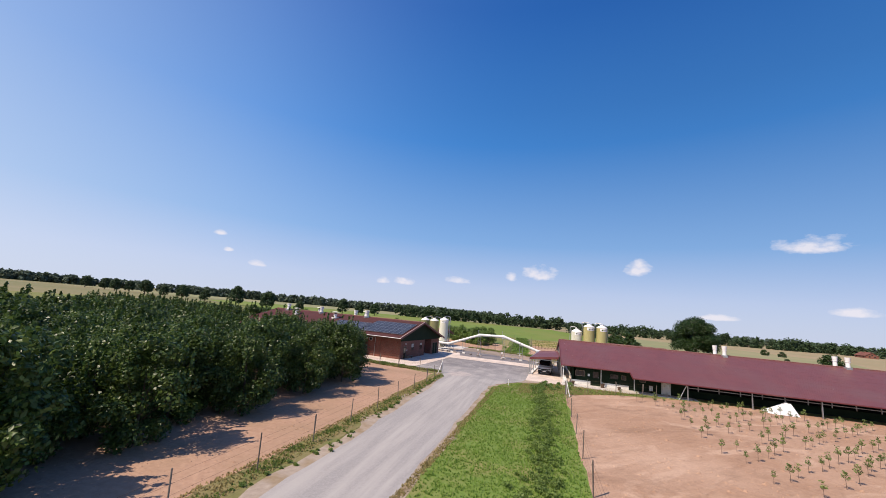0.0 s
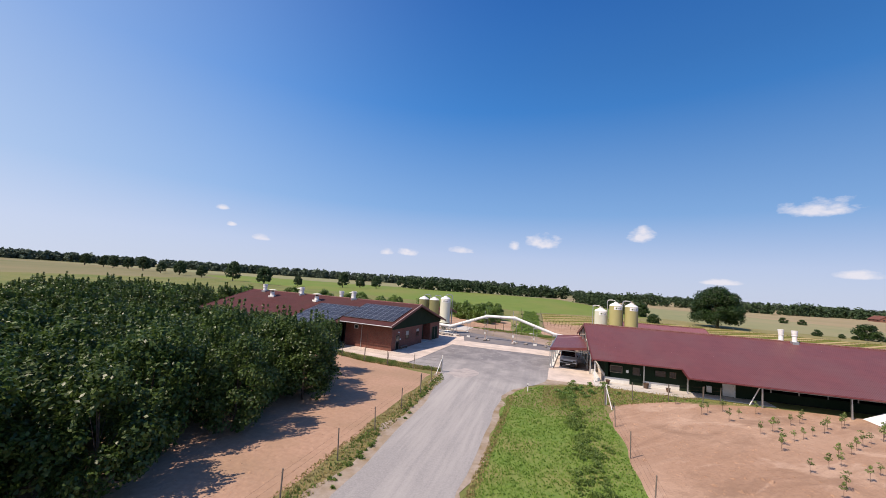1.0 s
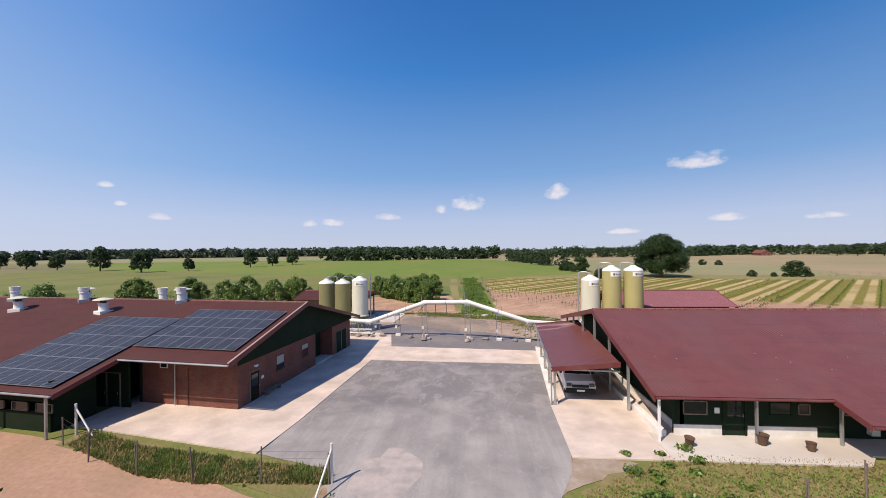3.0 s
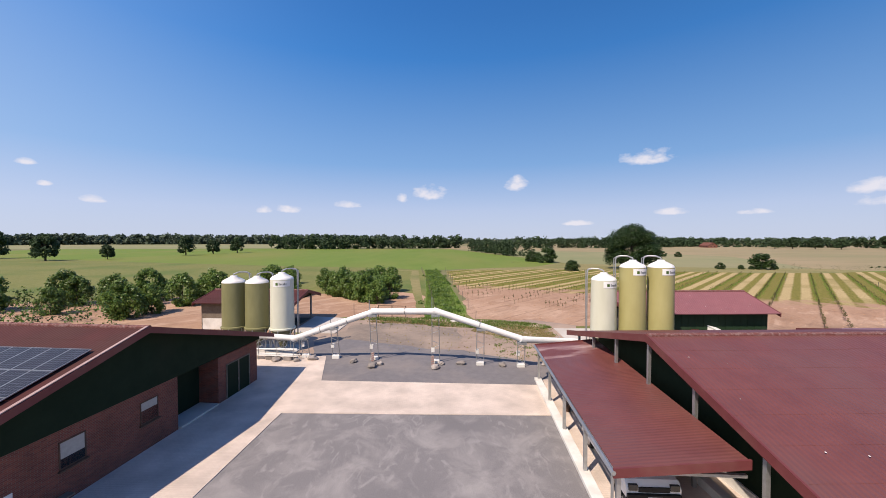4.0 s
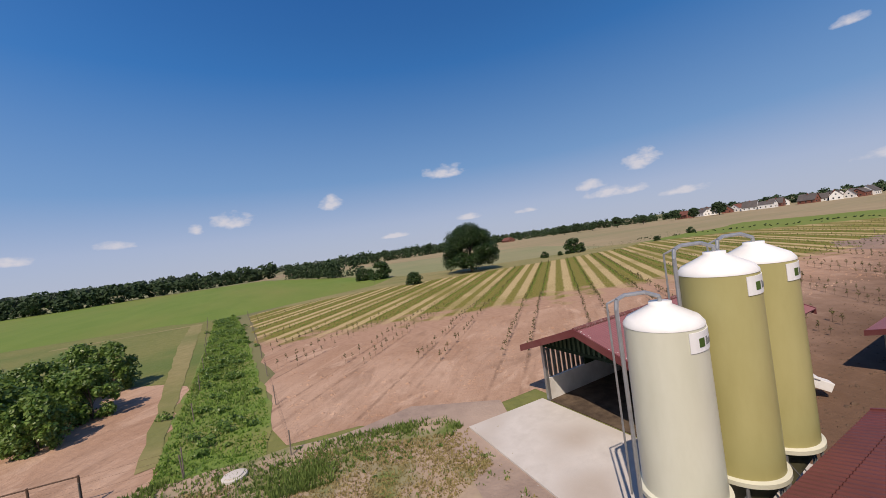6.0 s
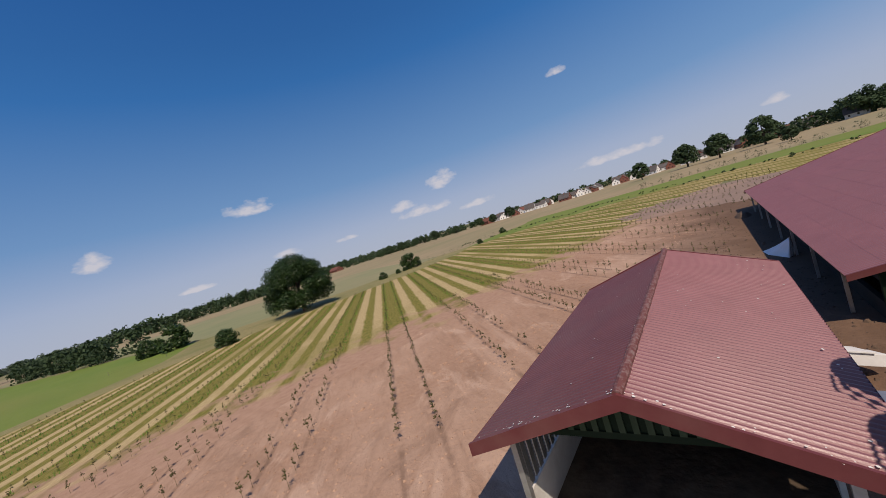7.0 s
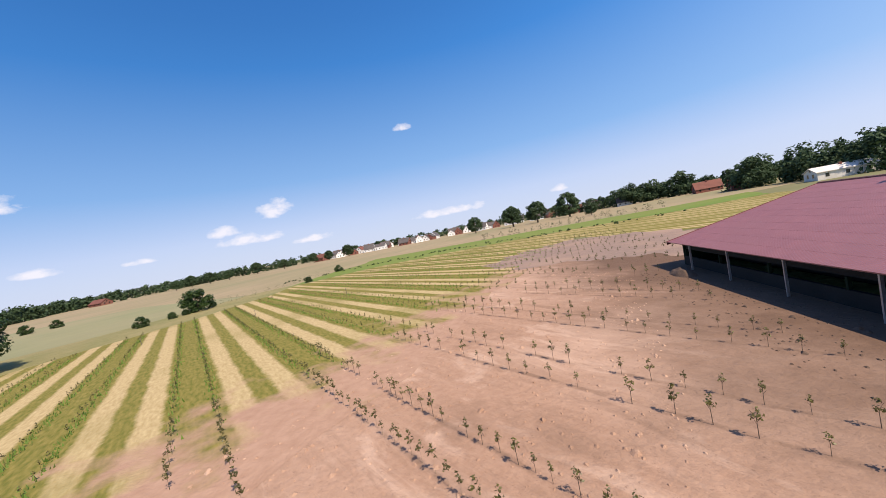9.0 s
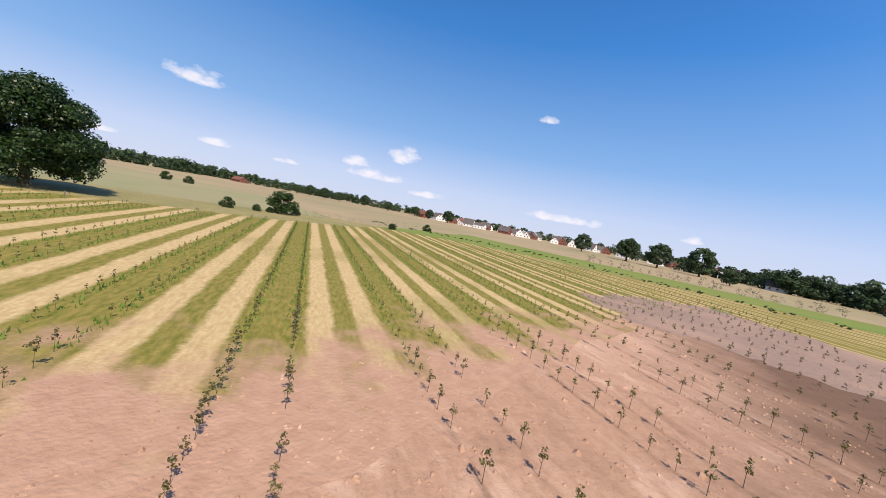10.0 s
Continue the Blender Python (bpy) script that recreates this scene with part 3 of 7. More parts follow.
def box(x0, y0, z0, x1, y1, z1, bevel=0.0, bm=None):
    bm = bm or bmesh.new()
    c = bmesh.ops.create_cube(bm, size=1.0)
    bmesh.ops.scale(bm, vec=(x1 - x0, y1 - y0, z1 - z0), verts=c["verts"])
    bmesh.ops.translate(bm, vec=((x0 + x1) / 2, (y0 + y1) / 2, (z0 + z1) / 2), verts=c["verts"])
    if bevel:
        edges = list({e for v in c["verts"] for e in v.link_edges})
        bmesh.ops.bevel(bm, geom=edges, offset=bevel, segments=2, affect="EDGES", profile=0.7)
    return bm


def rod(p, q, r, seg=8, bm=None, r2=None):
    """A round bar from p to q."""
    bm = bm or bmesh.new()
    p, q = Vector(p), Vector(q)
    d = q - p
    mt = Matrix.Translation((p + q) / 2) @ d.to_track_quat("Z", "Y").to_matrix().to_4x4()
    bmesh.ops.create_cone(bm, cap_ends=True, segments=seg, radius1=r, radius2=r if r2 is None else r2, depth=d.length, matrix=mt)
    return bm


def lathe(profile, seg=32):
    """A turned body from (radius, z) rows."""
    bm = bmesh.new()
    rings = []
    for r, z in profile:
        if r < 1e-4:
            rings.append([bm.verts.new((0, 0, z))])
        else:
            rings.append([bm.verts.new((r * math.cos(2 * math.pi * i / seg), r * math.sin(2 * math.pi * i / seg), z)) for i in range(seg)])
    for a, b in zip(rings, rings[1:]):
        for i in range(seg):
            j = (i + 1) % seg
            if len(a) == 1:
                bm.faces.new((a[0], b[j], b[i]))
            elif len(b) == 1:
                bm.faces.new((a[i], a[j], b[0]))
            else:
                bm.faces.new((a[i], a[j], b[j], b[i]))
    bmesh.ops.recalc_face_normals(bm, faces=bm.faces)
    return bm


def prism(profile, x0, x1):
    """An upright (y, z) outline pulled from x0 to x1."""
    bm = bmesh.new()
    a = [bm.verts.new((x0, y, z)) for y, z in profile]
    b = [bm.verts.new((x1, y, z)) for y, z in profile]
    n = len(profile)
    bm.faces.new(a)
    bm.faces.new(b[::-1])
    for i in range(n):
        bm.faces.new((a[i], b[i], b[(i + 1) % n], a[(i + 1) % n]))
    bmesh.ops.recalc_face_normals(bm, faces=bm.faces)
    return bm


def mesh_from(name, verts, faces, mat, parent=None, smooth=False):
    me = bpy.data.meshes.new(name)
    me.from_pydata(verts, [], faces)
    me.materials.append(mat)
    if smooth:
        me.polygons.foreach_set("use_smooth", [True] * len(me.polygons))
    me.update()
    ob = new(name, me)
    ob.parent = parent
    return ob


def corrugated(name, x0, x1, y0, z0, y1, z1, mat, parent, pitch=0.2, amp=0.0055, thick=0.05, laps=1.25):
    """A roof slope of corrugated sheets from the eave (y0, z0) up to (y1, z1); waves run up the slope, sheets lap every laps metres."""
    nx = int((x1 - x0) / pitch * 6)
    xs = np.linspace(x0, x1, nx + 1)
    wave = amp * np.cos(xs / pitch * 2 * np.pi)
    run = math.hypot(y1 - y0, z1 - z0)
    ny, nz = -(z1 - z0) / run, abs(y1 - y0) / run
    if y1 < y0:
        ny = (z1 - z0) / run
    k = max(1, round(run / laps))
    lines = []
    for i in range(k):
        lines += [(i / k, 0.005), ((i + 1) / k, 0.0)]
    verts, faces = [], []
    for t, lift in lines:
        for x, wv in zip(xs, wave):
            verts.append((x, y0 + (y1 - y0) * t + ny * (wv + lift), z0 + (z1 - z0) * t + nz * (wv + lift)))
    cols = nx + 1
    for r in range(len(lines) - 1):
        for c in range(nx):
            i = r * cols + c
            faces.append((i, i + 1, i + cols + 1, i + cols))
    base = len(verts)
    for t in (0.0, 1.0):
        for x in (x0, x1):
            verts.append((x, y0 + (y1 - y0) * t - ny * thick, z0 + (z1 - z0) * t - nz * thick))
    faces.append((base, base + 2, base + 3, base + 1))
    faces.append((0, base, base + 1, nx))
    return mesh_from(name, verts, faces, mat, parent)


def area(name, pts, z, mat, label, category="ground", jitter=0.25, step=2.5, seed=0):
    """A patch of ground with a frayed outline, just above what lies below it."""
    out = []
    n = len(pts)
    for i in range(n):
        a, b = Vector((*pts[i], 0)), Vector((*pts[(i + 1) % n], 0))
        k = max(1, min(60, int((b - a).length / step)))
        side = (b - a).normalized().cross(Vector((0, 0, 1)))
        for j in range(k):
            p = a.lerp(b, j / k)
            if j and jitter:
                p += side * jitter * (noise.noise((p.x * 0.35 + seed, p.y * 0.35, seed)) * 2)
            out.append((p.x, p.y, z))
    bm = bmesh.new()
    vs = [bm.verts.new(p) for p in out]
    for tri in geometry.tessellate_polygon([[Vector(p) for p in out]]):
        f = bm.faces.new([vs[i] for i in tri])
        f.normal_update()
        if f.normal.z < 0:
            f.normal_flip()
    return tagged(link(name, bm, mat), label, category, kind="structure")


# ---------------------------------------------------------------- ground

bm = bmesh.new()
rings = [0, 40, 90, 160, 260, 420, 700, 1200, 2200, 4200]
rows_ = []
for r in rings:
    rows_.append([bm.verts.new((math.cos(a * math.pi / 24) * r + 10, math.sin(a * math.pi / 24) * r + 80, 0.0)) for a in range(48)] if r else [bm.verts.new((10, 80, 0))])
for a, b in zip(rows_, rows_[1:]):
    for i in range(48):
        j = (i + 1) % 48
        bm.faces.new((a[0], b[i], b[j]) if len(a) == 1 else (a[i], b[i], b[j], a[j]))
tagged(link("ground", bm, FAR_LAND), "flat farmland of meadow and stubble to the horizon", "ground", kind="structure")

S2 = math.sqrt(0.5)


def ws(w, s):
    """Place from the across-row and along-row distances of the sapling field."""
    return ((s - w) * S2, (s + w) * S2)


area("ground_meadow", [(-260, -120), (120, -120), (120, 60), (62, 60), (62, 108), (-4, 108), (-9, 190), (-45, 190), (-130, 232), (-260, 290)], 0.01, MEADOW, "dry olive-green meadow ground between the fields", jitter=1.0, step=6)
area("field_green", [(-4, 176), (-14, 178), (-18, 183), (-63, 195), (-108, 211), (-161, 230), (-240, 262), (-340, 330), (-376, 420), (-205, 440), (-100, 440), (10, 410), (25, 330), (40, 250), (44, 210), (30, 190), (10, 182)], 0.02, CROP, "bright green crop field beyond the farm", "field", 0.8, 8)
area("field_grain", [(-760, 420), (-378, 424), (-205, 446), (-100, 446), (6, 416), (-20, 560), (-400, 760), (-780, 700)], 0.02, GRAIN_G, "pale ripening grain field", "field", 1.5, 20)
area("field_pale", [(46, 208), (62, 196), (84, 184), (100, 180), (118, 178), (156, 258), (120, 330), (14, 408), (28, 330), (43, 250)], 0.026, GRAIN_G, "pale green grain field behind the oak", "field", 1.0, 10)
area("field_straw", [(118, 176), (126, 168), (157, 166), (171, 160), (190, 150), (190, 93), (177, 40), (190, -10), (420, -60), (700, 200), (600, 560), (60, 640), (-20, 425), (14, 412), (120, 334), (155, 262)], 0.016, GRAIN, "wide straw-coloured grain field towards the village", "field", 1.0, 12)
area("field_hedge_strip", [(122, 168), (142, 148), (152, 113), (154, 79), (149, 52), (154, 24), (190, 10), (186, 40), (194, 93), (203, 170), (171, 166), (157, 170)], 0.03, CROP, "green grass strip along a ditch", "field", 1.2, 6)
area("field_strips", [(-1.9, 134), (-2.6, 160), (-3.1, 170), (3, 175), (31, 177), (60, 169), (86, 163), (106, 162), (122, 166), (142, 147), (151, 114), (134, 106), (118, 88), (90, 95), (78, 101), (61, 106), (50, 108), (38, 112), (20, 119), (7, 122)], 0.03, STRIPES, "field mown in straw and green strips with young tree rows", "field", 0.8, 3)
area("field_edge_track", [(-3.2, 169.5), (3, 174), (31, 176), (60, 168), (86, 162), (106, 159), (124, 164), (126, 170), (118, 180), (100, 182), (84, 187), (62, 199), (46, 212), (30, 194), (10, 186)], 0.018, MEADOW_DRY, "rough grass along the field boundary", "field", 0.8, 4)
area("sand_field_north", [(-1.7, 103.2), (2, 102.4), (6.5, 99), (12, 99), (12, 85), (62, 85), (63, 58), (84, 58), (92, 72), (92, 106), (78.1, 108.9), (61, 114.2), (52, 116), (40, 121), (20, 127), (7, 130), (-2, 143)], 0.02, SAND_N, "bare pinkish sandy soil planted with young trees", "field", 0.8, 3)
area("dark_soil_patch", [(68.8, 82.2), (76.3, 92.0), (79.9, 103.5), (89.5, 107.8), (105.6, 99.9), (113.0, 90.4), (105.2, 79.8), (91.9, 72.8), (75.5, 70.2)], 0.035, DARK_SOIL, "darker bare soil at the field's end", "field", 1.5, 0.8)
area("field_strips_east", [(84, 62), (92, 72), (106, 84), (120, 89), (134, 108), (151, 112), (153, 79), (148, 52), (153, 24), (90, 30)], 0.028, STRIPES_E, "mown strips beyond the long barn", "field", 1.0, 5)
area("sand_field_south", [(3.3, -60), (75, -60), (75, 66), (18, 63.2), (15, 62.2), (10.5, 60.9), (6.5, 59), (3.4, 56.4), (3.3, 36), (3.4, 20)], 0.025, SAND, "bare sandy field with young trees in front of the long barn", "field", 0.3, 3)
area("orchard_soil", [(-120, -60), (-11.9, -60), (-11.9, 20), (-12.3, 58.6), (-27, 62.8), (-34, 64), (-60, 66), (-120, 68)], 0.02, SAND_W, "dry sandy orchard ground", "field", 0.3, 3)
area("orchard_soil_north", [(-67.1, 75.9), (-33.2, 99.1), (-17.1, 104.9), (-16.2, 103.2), (-7.8, 103.6), (-8.3, 122.2), (-13.2, 127.2), (-32.8, 124.4), (-53.3, 122.4), (-74.2, 115.3)], 0.02, SAND, "sandy ground under the bushes behind the barns", "field", 1.0, 3)
area("orchard_soil_west", [(-66.3, 41.2), (-44.1, 60.7), (-47.9, 89.3), (-71.5, 74.1)], 0.017, SAND_W, "dry sandy ground under the far orchard rows", "field", 0.8, 3)
area("barn_yard_soil", [(-60, 84), (-21.5, 88.5), (-21.5, 110), (-60, 108)], 0.015, SAND, "sandy ground behind the brick barn", "ground", 0.8, 3)
area("verge_west", [(-12.5, -60), (-10.5, -60), (-10.5, 30), (-10.9, 54), (-11.7, 60.3), (-28, 64.4), (-28, 62.6), (-12.7, 59), (-12.3, 40)], 0.03, VERGE_DRY, "grassy verge along the fence", "verge", 0.25, 1.5)
area("verge_east", [(-4.8, -60), (3.5, -60), (3.4, 40), (3.6, 56.4), (7, 59.3), (11, 60.9), (15, 62.1), (15, 62.9), (8, 62.7), (2, 62.4), (-1.4, 60.4), (-3.4, 57.9), (-4.7, 55), (-4.8, 40)], 0.03, GRASS, "wide grass strip beside the farm road", "verge", 0.16, 0.6)
area("verge_east_end", [(-4.4, 52.5), (3.5, 51.5), (3.6, 56.4), (7, 59.3), (11, 60.9), (15, 62.1), (15, 62.9), (8, 62.7), (2, 62.4), (-1.4, 60.4), (-3.2, 57.9)], 0.036, VERGE_DRY, "dry olive grass at the end of the strip", "verge", 0.6, 0.8)
area("road_shoulder", [(-10.8, -60), (-4.6, -60), (-4.6, 40), (-4.5, 54.8), (-3.3, 58), (-1.2, 60.8), (1.8, 62.6), (-3, 65), (-12.3, 65), (-12.2, 60.5), (-11.2, 50), (-10.8, 30)], 0.034, SHOULDER, "pale gravel shoulder of the farm road", "road", 0.5, 0.7)
area("road", [(-9.9, -60), (-5.1, -60), (-5.1, 40), (-5, 54.6), (-4.2, 57.2), (-2.3, 59.9), (-1.4, 61.8), (-1.1, 63.2), (0.4, 77.9), (-15.3, 78.7), (-16.3, 66), (-16.6, 62.4), (-12.5, 61.2), (-11.5, 58.6), (-10.4, 48), (-10, 30)], 0.042, ROAD, "grey gravel farm road widening into the asphalt yard", "road", 0.12, 1.2)
area("road_dust_patch", [(-11.2, 60.5), (-10.4, 62.4), (-8.8, 62.7), (-8.2, 61.4), (-9.2, 59.2), (-10.6, 59.5)], 0.047, DUST, "pale dusty patch on the gravel", "road", 0.7, 0.4)
area("yard_apron_north", [(-15.2, 82.4), (3.4, 81.4), (3.4, 86.2), (-0.5, 88), (-6, 90.4), (-10, 92), (-15, 94), (-18, 93), (-16.4, 88.2)], 0.05, ASPHALT_N, "dark asphalt millings under the feed pipe", "road", 0.35, 1.0)
area("yard_dirt_north", [(-24.6, 85.3), (-16.1, 87.9), (-14.4, 83.5), (3.0, 83.8), (7.7, 84.2), (9.6, 99.3), (5.3, 102.5), (-2.5, 102.3), (-7.2, 103.1), (-17.1, 103.0), (-17.0, 97.2), (-24.9, 95.2)], 0.03, YARD_DIRT, "bare trampled yard dirt with weeds", "ground", 0.6, 1.5)
area("yard_dirt_dark", [(-16.7, 96.8), (-15.3, 89.9), (-6.8, 90.0), (-3.2, 92.9), (-4.0, 98.2), (-8.5, 100.7), (-16.2, 102.0)], 0.036, YARD_DARK, "grey trampled dirt beside the concrete slab", "ground", 0.9, 0.6)
area("yard_dry_grass", [(-2.2, 99.2), (4.7, 97.2), (5.9, 94.9), (2.8, 92.4), (-0.4, 94.2), (-1.8, 96.5)], 0.038, WEEDY, "thin weedy grass on the yard dirt", "verge", 0.9, 0.5)
area("verge_north", [(-7.8, 103.4), (-2.7, 102.7), (-2.1, 109.1), (-3.8, 151.8), (-5.4, 177.6), (-9.3, 175.9), (-8.2, 128.5)], 0.04, GRASS, "overgrown grassy ditch strip between fences", "verge", 0.3, 1.5)
area("verge_yard_north", [(-16.7, 102.7), (-13.7, 103.0), (-9.4, 101.2), (-4.9, 99.1), (-1.3, 98.3), (4.3, 97.4), (6.4, 98.2), (6.2, 100.0), (-0.3, 102.2), (-3.1, 102.8), (-7.6, 103.8), (-16.3, 104.1)], 0.045, WEEDY, "weedy grass along the yard's edge", "verge", 0.4, 1.0)
area("track_north", [(-8.7, 105.8), (-7.8, 106.0), (-9.6, 138.8), (-11.4, 173.7), (-35.5, 176.8), (-35.4, 175.2), (-13.4, 172.1), (-12.4, 148.9)], 0.045, MEADOW_DRY, "pale worn track beside the ditch", "road", 0.12, 2.0)


def paving(name, pts, z, h, mat, label):
    """A paved area with a real edge."""
    bm = bmesh.new()
    f = bm.faces.new([bm.verts.new((x, y, z)) for x, y in pts])
    bmesh.ops.recalc_face_normals(bm, faces=[f])
    if f.normal.z < 0:
        f.normal_flip()
    r = bmesh.ops.extrude_face_region(bm, geom=[f])
    bmesh.ops.translate(bm, vec=(0, 0, h), verts=[v for v in r["geom"] if isinstance(v, bmesh.types.BMVert)])
    bmesh.ops.recalc_face_normals(bm, faces=bm.faces)
    return tagged(link(name, bm, mat), label, "pavement", kind="structure")


paving("pavement_west", [(-29.5, 64.7), (-16.7, 62.4), (-16.2, 66), (-15.2, 78.4), (0.45, 77.7), (0.95, 82), (-14.4, 83.2), (-15.6, 88.6), (-21.4, 89), (-21.4, 70.6), (-29.5, 70.6)], 0.0, 0.075, PAVING, "cream concrete-block paving round the brick barn")
paving("pavement_carport", [(-1.1, 62.9), (3.59, 62.9), (3.59, 65.6), (5.15, 65.6), (5.15, 83), (1, 83), (-0.9, 69)], 0.0, 0.08, PAVING, "cream block paving in front of and under the carport")
paving("pavement_porch", [(3.6, 62.9), (12.2, 62.9), (13.2, 63.8), (19.5, 63.8), (19.5, 65.6), (3.6, 65.6)], 0.0, 0.09, CONCRETE, "pale concrete path along the barn's front")
paving("pavement_slab_east", [(6.5, 97.8), (11.3, 97.6), (11.3, 91), (13.6, 89.2), (13.6, 85.6), (6.4, 85.6), (6, 88.7)], 0.0, 0.10, CONCRETE, "stained concrete slab by the silos")
paving("pavement_slab_west", [(-16.4, 103.4), (-21.6, 104.8), (-21.6, 97), (-16.9, 96.2)], 0.0, 0.10, CONCRETE, "stained concrete slab in front of the small shed")


def inside(p, poly):
    x, y = p
    c = False
    for (x0, y0), (x1, y1) in zip(poly, poly[1:] + poly[:1]):
        if (y0 > y) != (y1 > y) and x < (x1 - x0) * (y - y0) / (y1 - y0) + x0:
            c = not c
    return c



# ---------------------------------------------------------------- barn with brick front (west)


def window(parent, m, w, h, sill=True, mat=GLASS, frame_mat=WHITE, bars=1, label="", blind=0.0):
    """A window in the local x-z plane at m, facing -y, sunk into its wall."""
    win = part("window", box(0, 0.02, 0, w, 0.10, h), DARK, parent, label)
    win.matrix_basis = m
    t = 0.06
    for a in ((0, 0, t, h), (w - t, 0, w, h), (0, 0, w, t), (0, h - t, w, h)):
        part("frame", box(a[0], -0.03, a[1], a[2], 0.05, a[3], 0.008), frame_mat, win)
    for i in range(bars):
        x = w * (i + 1) / (bars + 1)
        part("bar", box(x - 0.02, -0.02, t, x + 0.02, 0.03, h - t), frame_mat, win)
    part("pane", box(t, 0.0, t, w - t, 0.012, h - t), mat, win)
    if blind:
        part("blind", box(t, -0.006, h * (1 - blind), w - t, -0.001, h - t), SIGN_PALE, win, "pale lowered blind")
    if sill:
        part("sill", box(-0.06, -0.12, -0.07, w + 0.06, 0.06, -0.002, 0.01), frame_mat, win)
    return win


def door(parent, m, w, h, leaf_mat_, frame_mat, leaves=1, glazed=True, label=""):
    d = part("door", box(0, 0.0, 0.02, w, 0.05, h - 0.02), leaf_mat_, parent, label)
    d.matrix_basis = m
    for a in ((-0.08, 0, 0.0, h), (w, 0, w + 0.08, h), (-0.08, h, w + 0.08, h + 0.08)):
        part("frame", box(a[0], -0.05, a[1], a[2], 0.08, a[3], 0.01), frame_mat, d)
    for i in range(leaves):
        x0, x1 = w * i / leaves, w * (i + 1) / leaves
        if leaves > 1 and i:
            part("mullion", box(x0 - 0.05, -0.05, 0, x0 + 0.05, 0.02, h), frame_mat, d)
        if glazed:
            part("pane", box(x0 + 0.15, -0.015, h * 0.5, x1 - 0.15, 0.01, h - 0.2), GLASS, d)
        part("handle", rod((x1 - 0.12, -0.09, 1.0), (x1 - 0.12, -0.09, 1.18), 0.015, 6), STEEL, d)
    return d


def ridge_tiles(parent, x0, x1, y, z, r):
    """Lapped half-round ridge tiles, one mesh shared by all."""
    n = max(2, round((x1 - x0) / 1.15))
    step = (x1 - x0) / n
    first = part("ridge_tile", rod((0, 0, 0), (step + 0.05, 0, 0), r, 10, None, r * 1.14), LICHEN, parent)
    first.matrix_basis = pose(x0, y, z + 0.0)
    for i in range(1, n):
        ob = new("ridge_tile", first.data)
        ob.parent = parent
        ob.matrix_basis = pose(x0 + i * step, y, z + 0.0)


def roof_trim(parent, x, side, prof, mat, depth=0.28):
    """A verge board along the roof profile at a gable."""
    for (y0, z0), (y1, z1) in zip(prof, prof[1:]):
        bm = bmesh.new()
        x0, x1 = (x, x + side * 0.07)
        vs = [bm.verts.new(p) for p in ((x0, y0, z0 + 0.06), (x0, y1, z1 + 0.06), (x0, y1, z1 - depth), (x0, y0, z0 - depth))]
        ws_ = [bm.verts.new((x1, v.co.y, v.co.z)) for v in vs]
        bm.faces.new(vs)
        bm.faces.new(ws_[::-1])
        for i in range(4):
            bm.faces.new((vs[i], ws_[i], ws_[(i + 1) % 4], vs[(i + 1) % 4]))
        bmesh.ops.recalc_face_normals(bm, faces=bm.faces)
        part("verge_board", bm, mat, parent)


LW = pose(-20.25, 65.5, 0, 0, 0, -6.6) @ Matrix.Scale(0.85, 4)        # the brick barn's south-east eave corner
barn_w = thing("brick_barn", "long low barn with red brick front and maroon corrugated roof", "barn", m=LW)
LEN, RIDGE_Y, RIDGE_Z, EAVE_Z, NORTH_Y = 40.0, 10.2, 7.0, 4.1, 22.2
NORTH_Z = 3.65
SLOPE = (RIDGE_Z - EAVE_Z) / RIDGE_Y
EXT_Y = -4.1                                  # how far the western roof runs down past the eave
EXT_Z = EAVE_Z + SLOPE * EXT_Y
STEP_X = -9.4
corrugated("roof_slope", STEP_X, 0.0, 0, EAVE_Z, RIDGE_Y, RIDGE_Z, ROOF_L, barn_w)
corrugated("roof_slope", -LEN, STEP_X, EXT_Y, EXT_Z, RIDGE_Y, RIDGE_Z, ROOF_L, barn_w)
corrugated("roof_slope", -LEN, 0.0, NORTH_Y, NORTH_Z, RIDGE_Y, RIDGE_Z, ROOF_L, barn_w)
ridge_tiles(barn_w, -LEN, 0.0, RIDGE_Y, RIDGE_Z, 0.11)
roof_trim(barn_w, 0.0, 1, [(0, EAVE_Z), (RIDGE_Y, RIDGE_Z), (NORTH_Y, NORTH_Z)], TRIM)
roof_trim(barn_w, -LEN, -1, [(EXT_Y, EXT_Z), (RIDGE_Y, RIDGE_Z), (NORTH_Y, NORTH_Z)], TRIM)
roof_trim(barn_w, STEP_X, 1, [(EXT_Y, EXT_Z), (0.0, EAVE_Z)], TRIM)
# added pale strips carry the sunlit line along the verge top
for x in (-0.10, -0.03):
    roof_trim(barn_w, x, 1, [(0, EAVE_Z + 0.06), (RIDGE_Y, RIDGE_Z + 0.06)], VERGE_GLINT, -0.02)
# gutters and a downpipe
part("gutter", rod((STEP_X, -0.10, EAVE_Z - 0.06), (0.05, -0.10, EAVE_Z - 0.06), 0.075, 8), STEEL, barn_w)
part("gutter", rod((-LEN, EXT_Y - 0.1, EXT_Z - 0.06), (STEP_X, EXT_Y - 0.1, EXT_Z - 0.06), 0.075, 8), STEEL, barn_w)
part("downpipe", rod((-6.4, -0.05, EAVE_Z - 0.1), (-6.4, 1.85, EAVE_Z - 0.5), 0.045, 8, rod((-6.4, 1.85, EAVE_Z - 0.5), (-6.4, 1.85, 0.1), 0.045)), STEEL, barn_w)
# walls: brick below, dark green cladding in the gable
WX, WY, WN = -0.95, 2.0, 21.2
part("wall", box(-9.6, WY, 0, WX, WY + 0.3, 4.45), BRICK, barn_w, "red brick south wall")
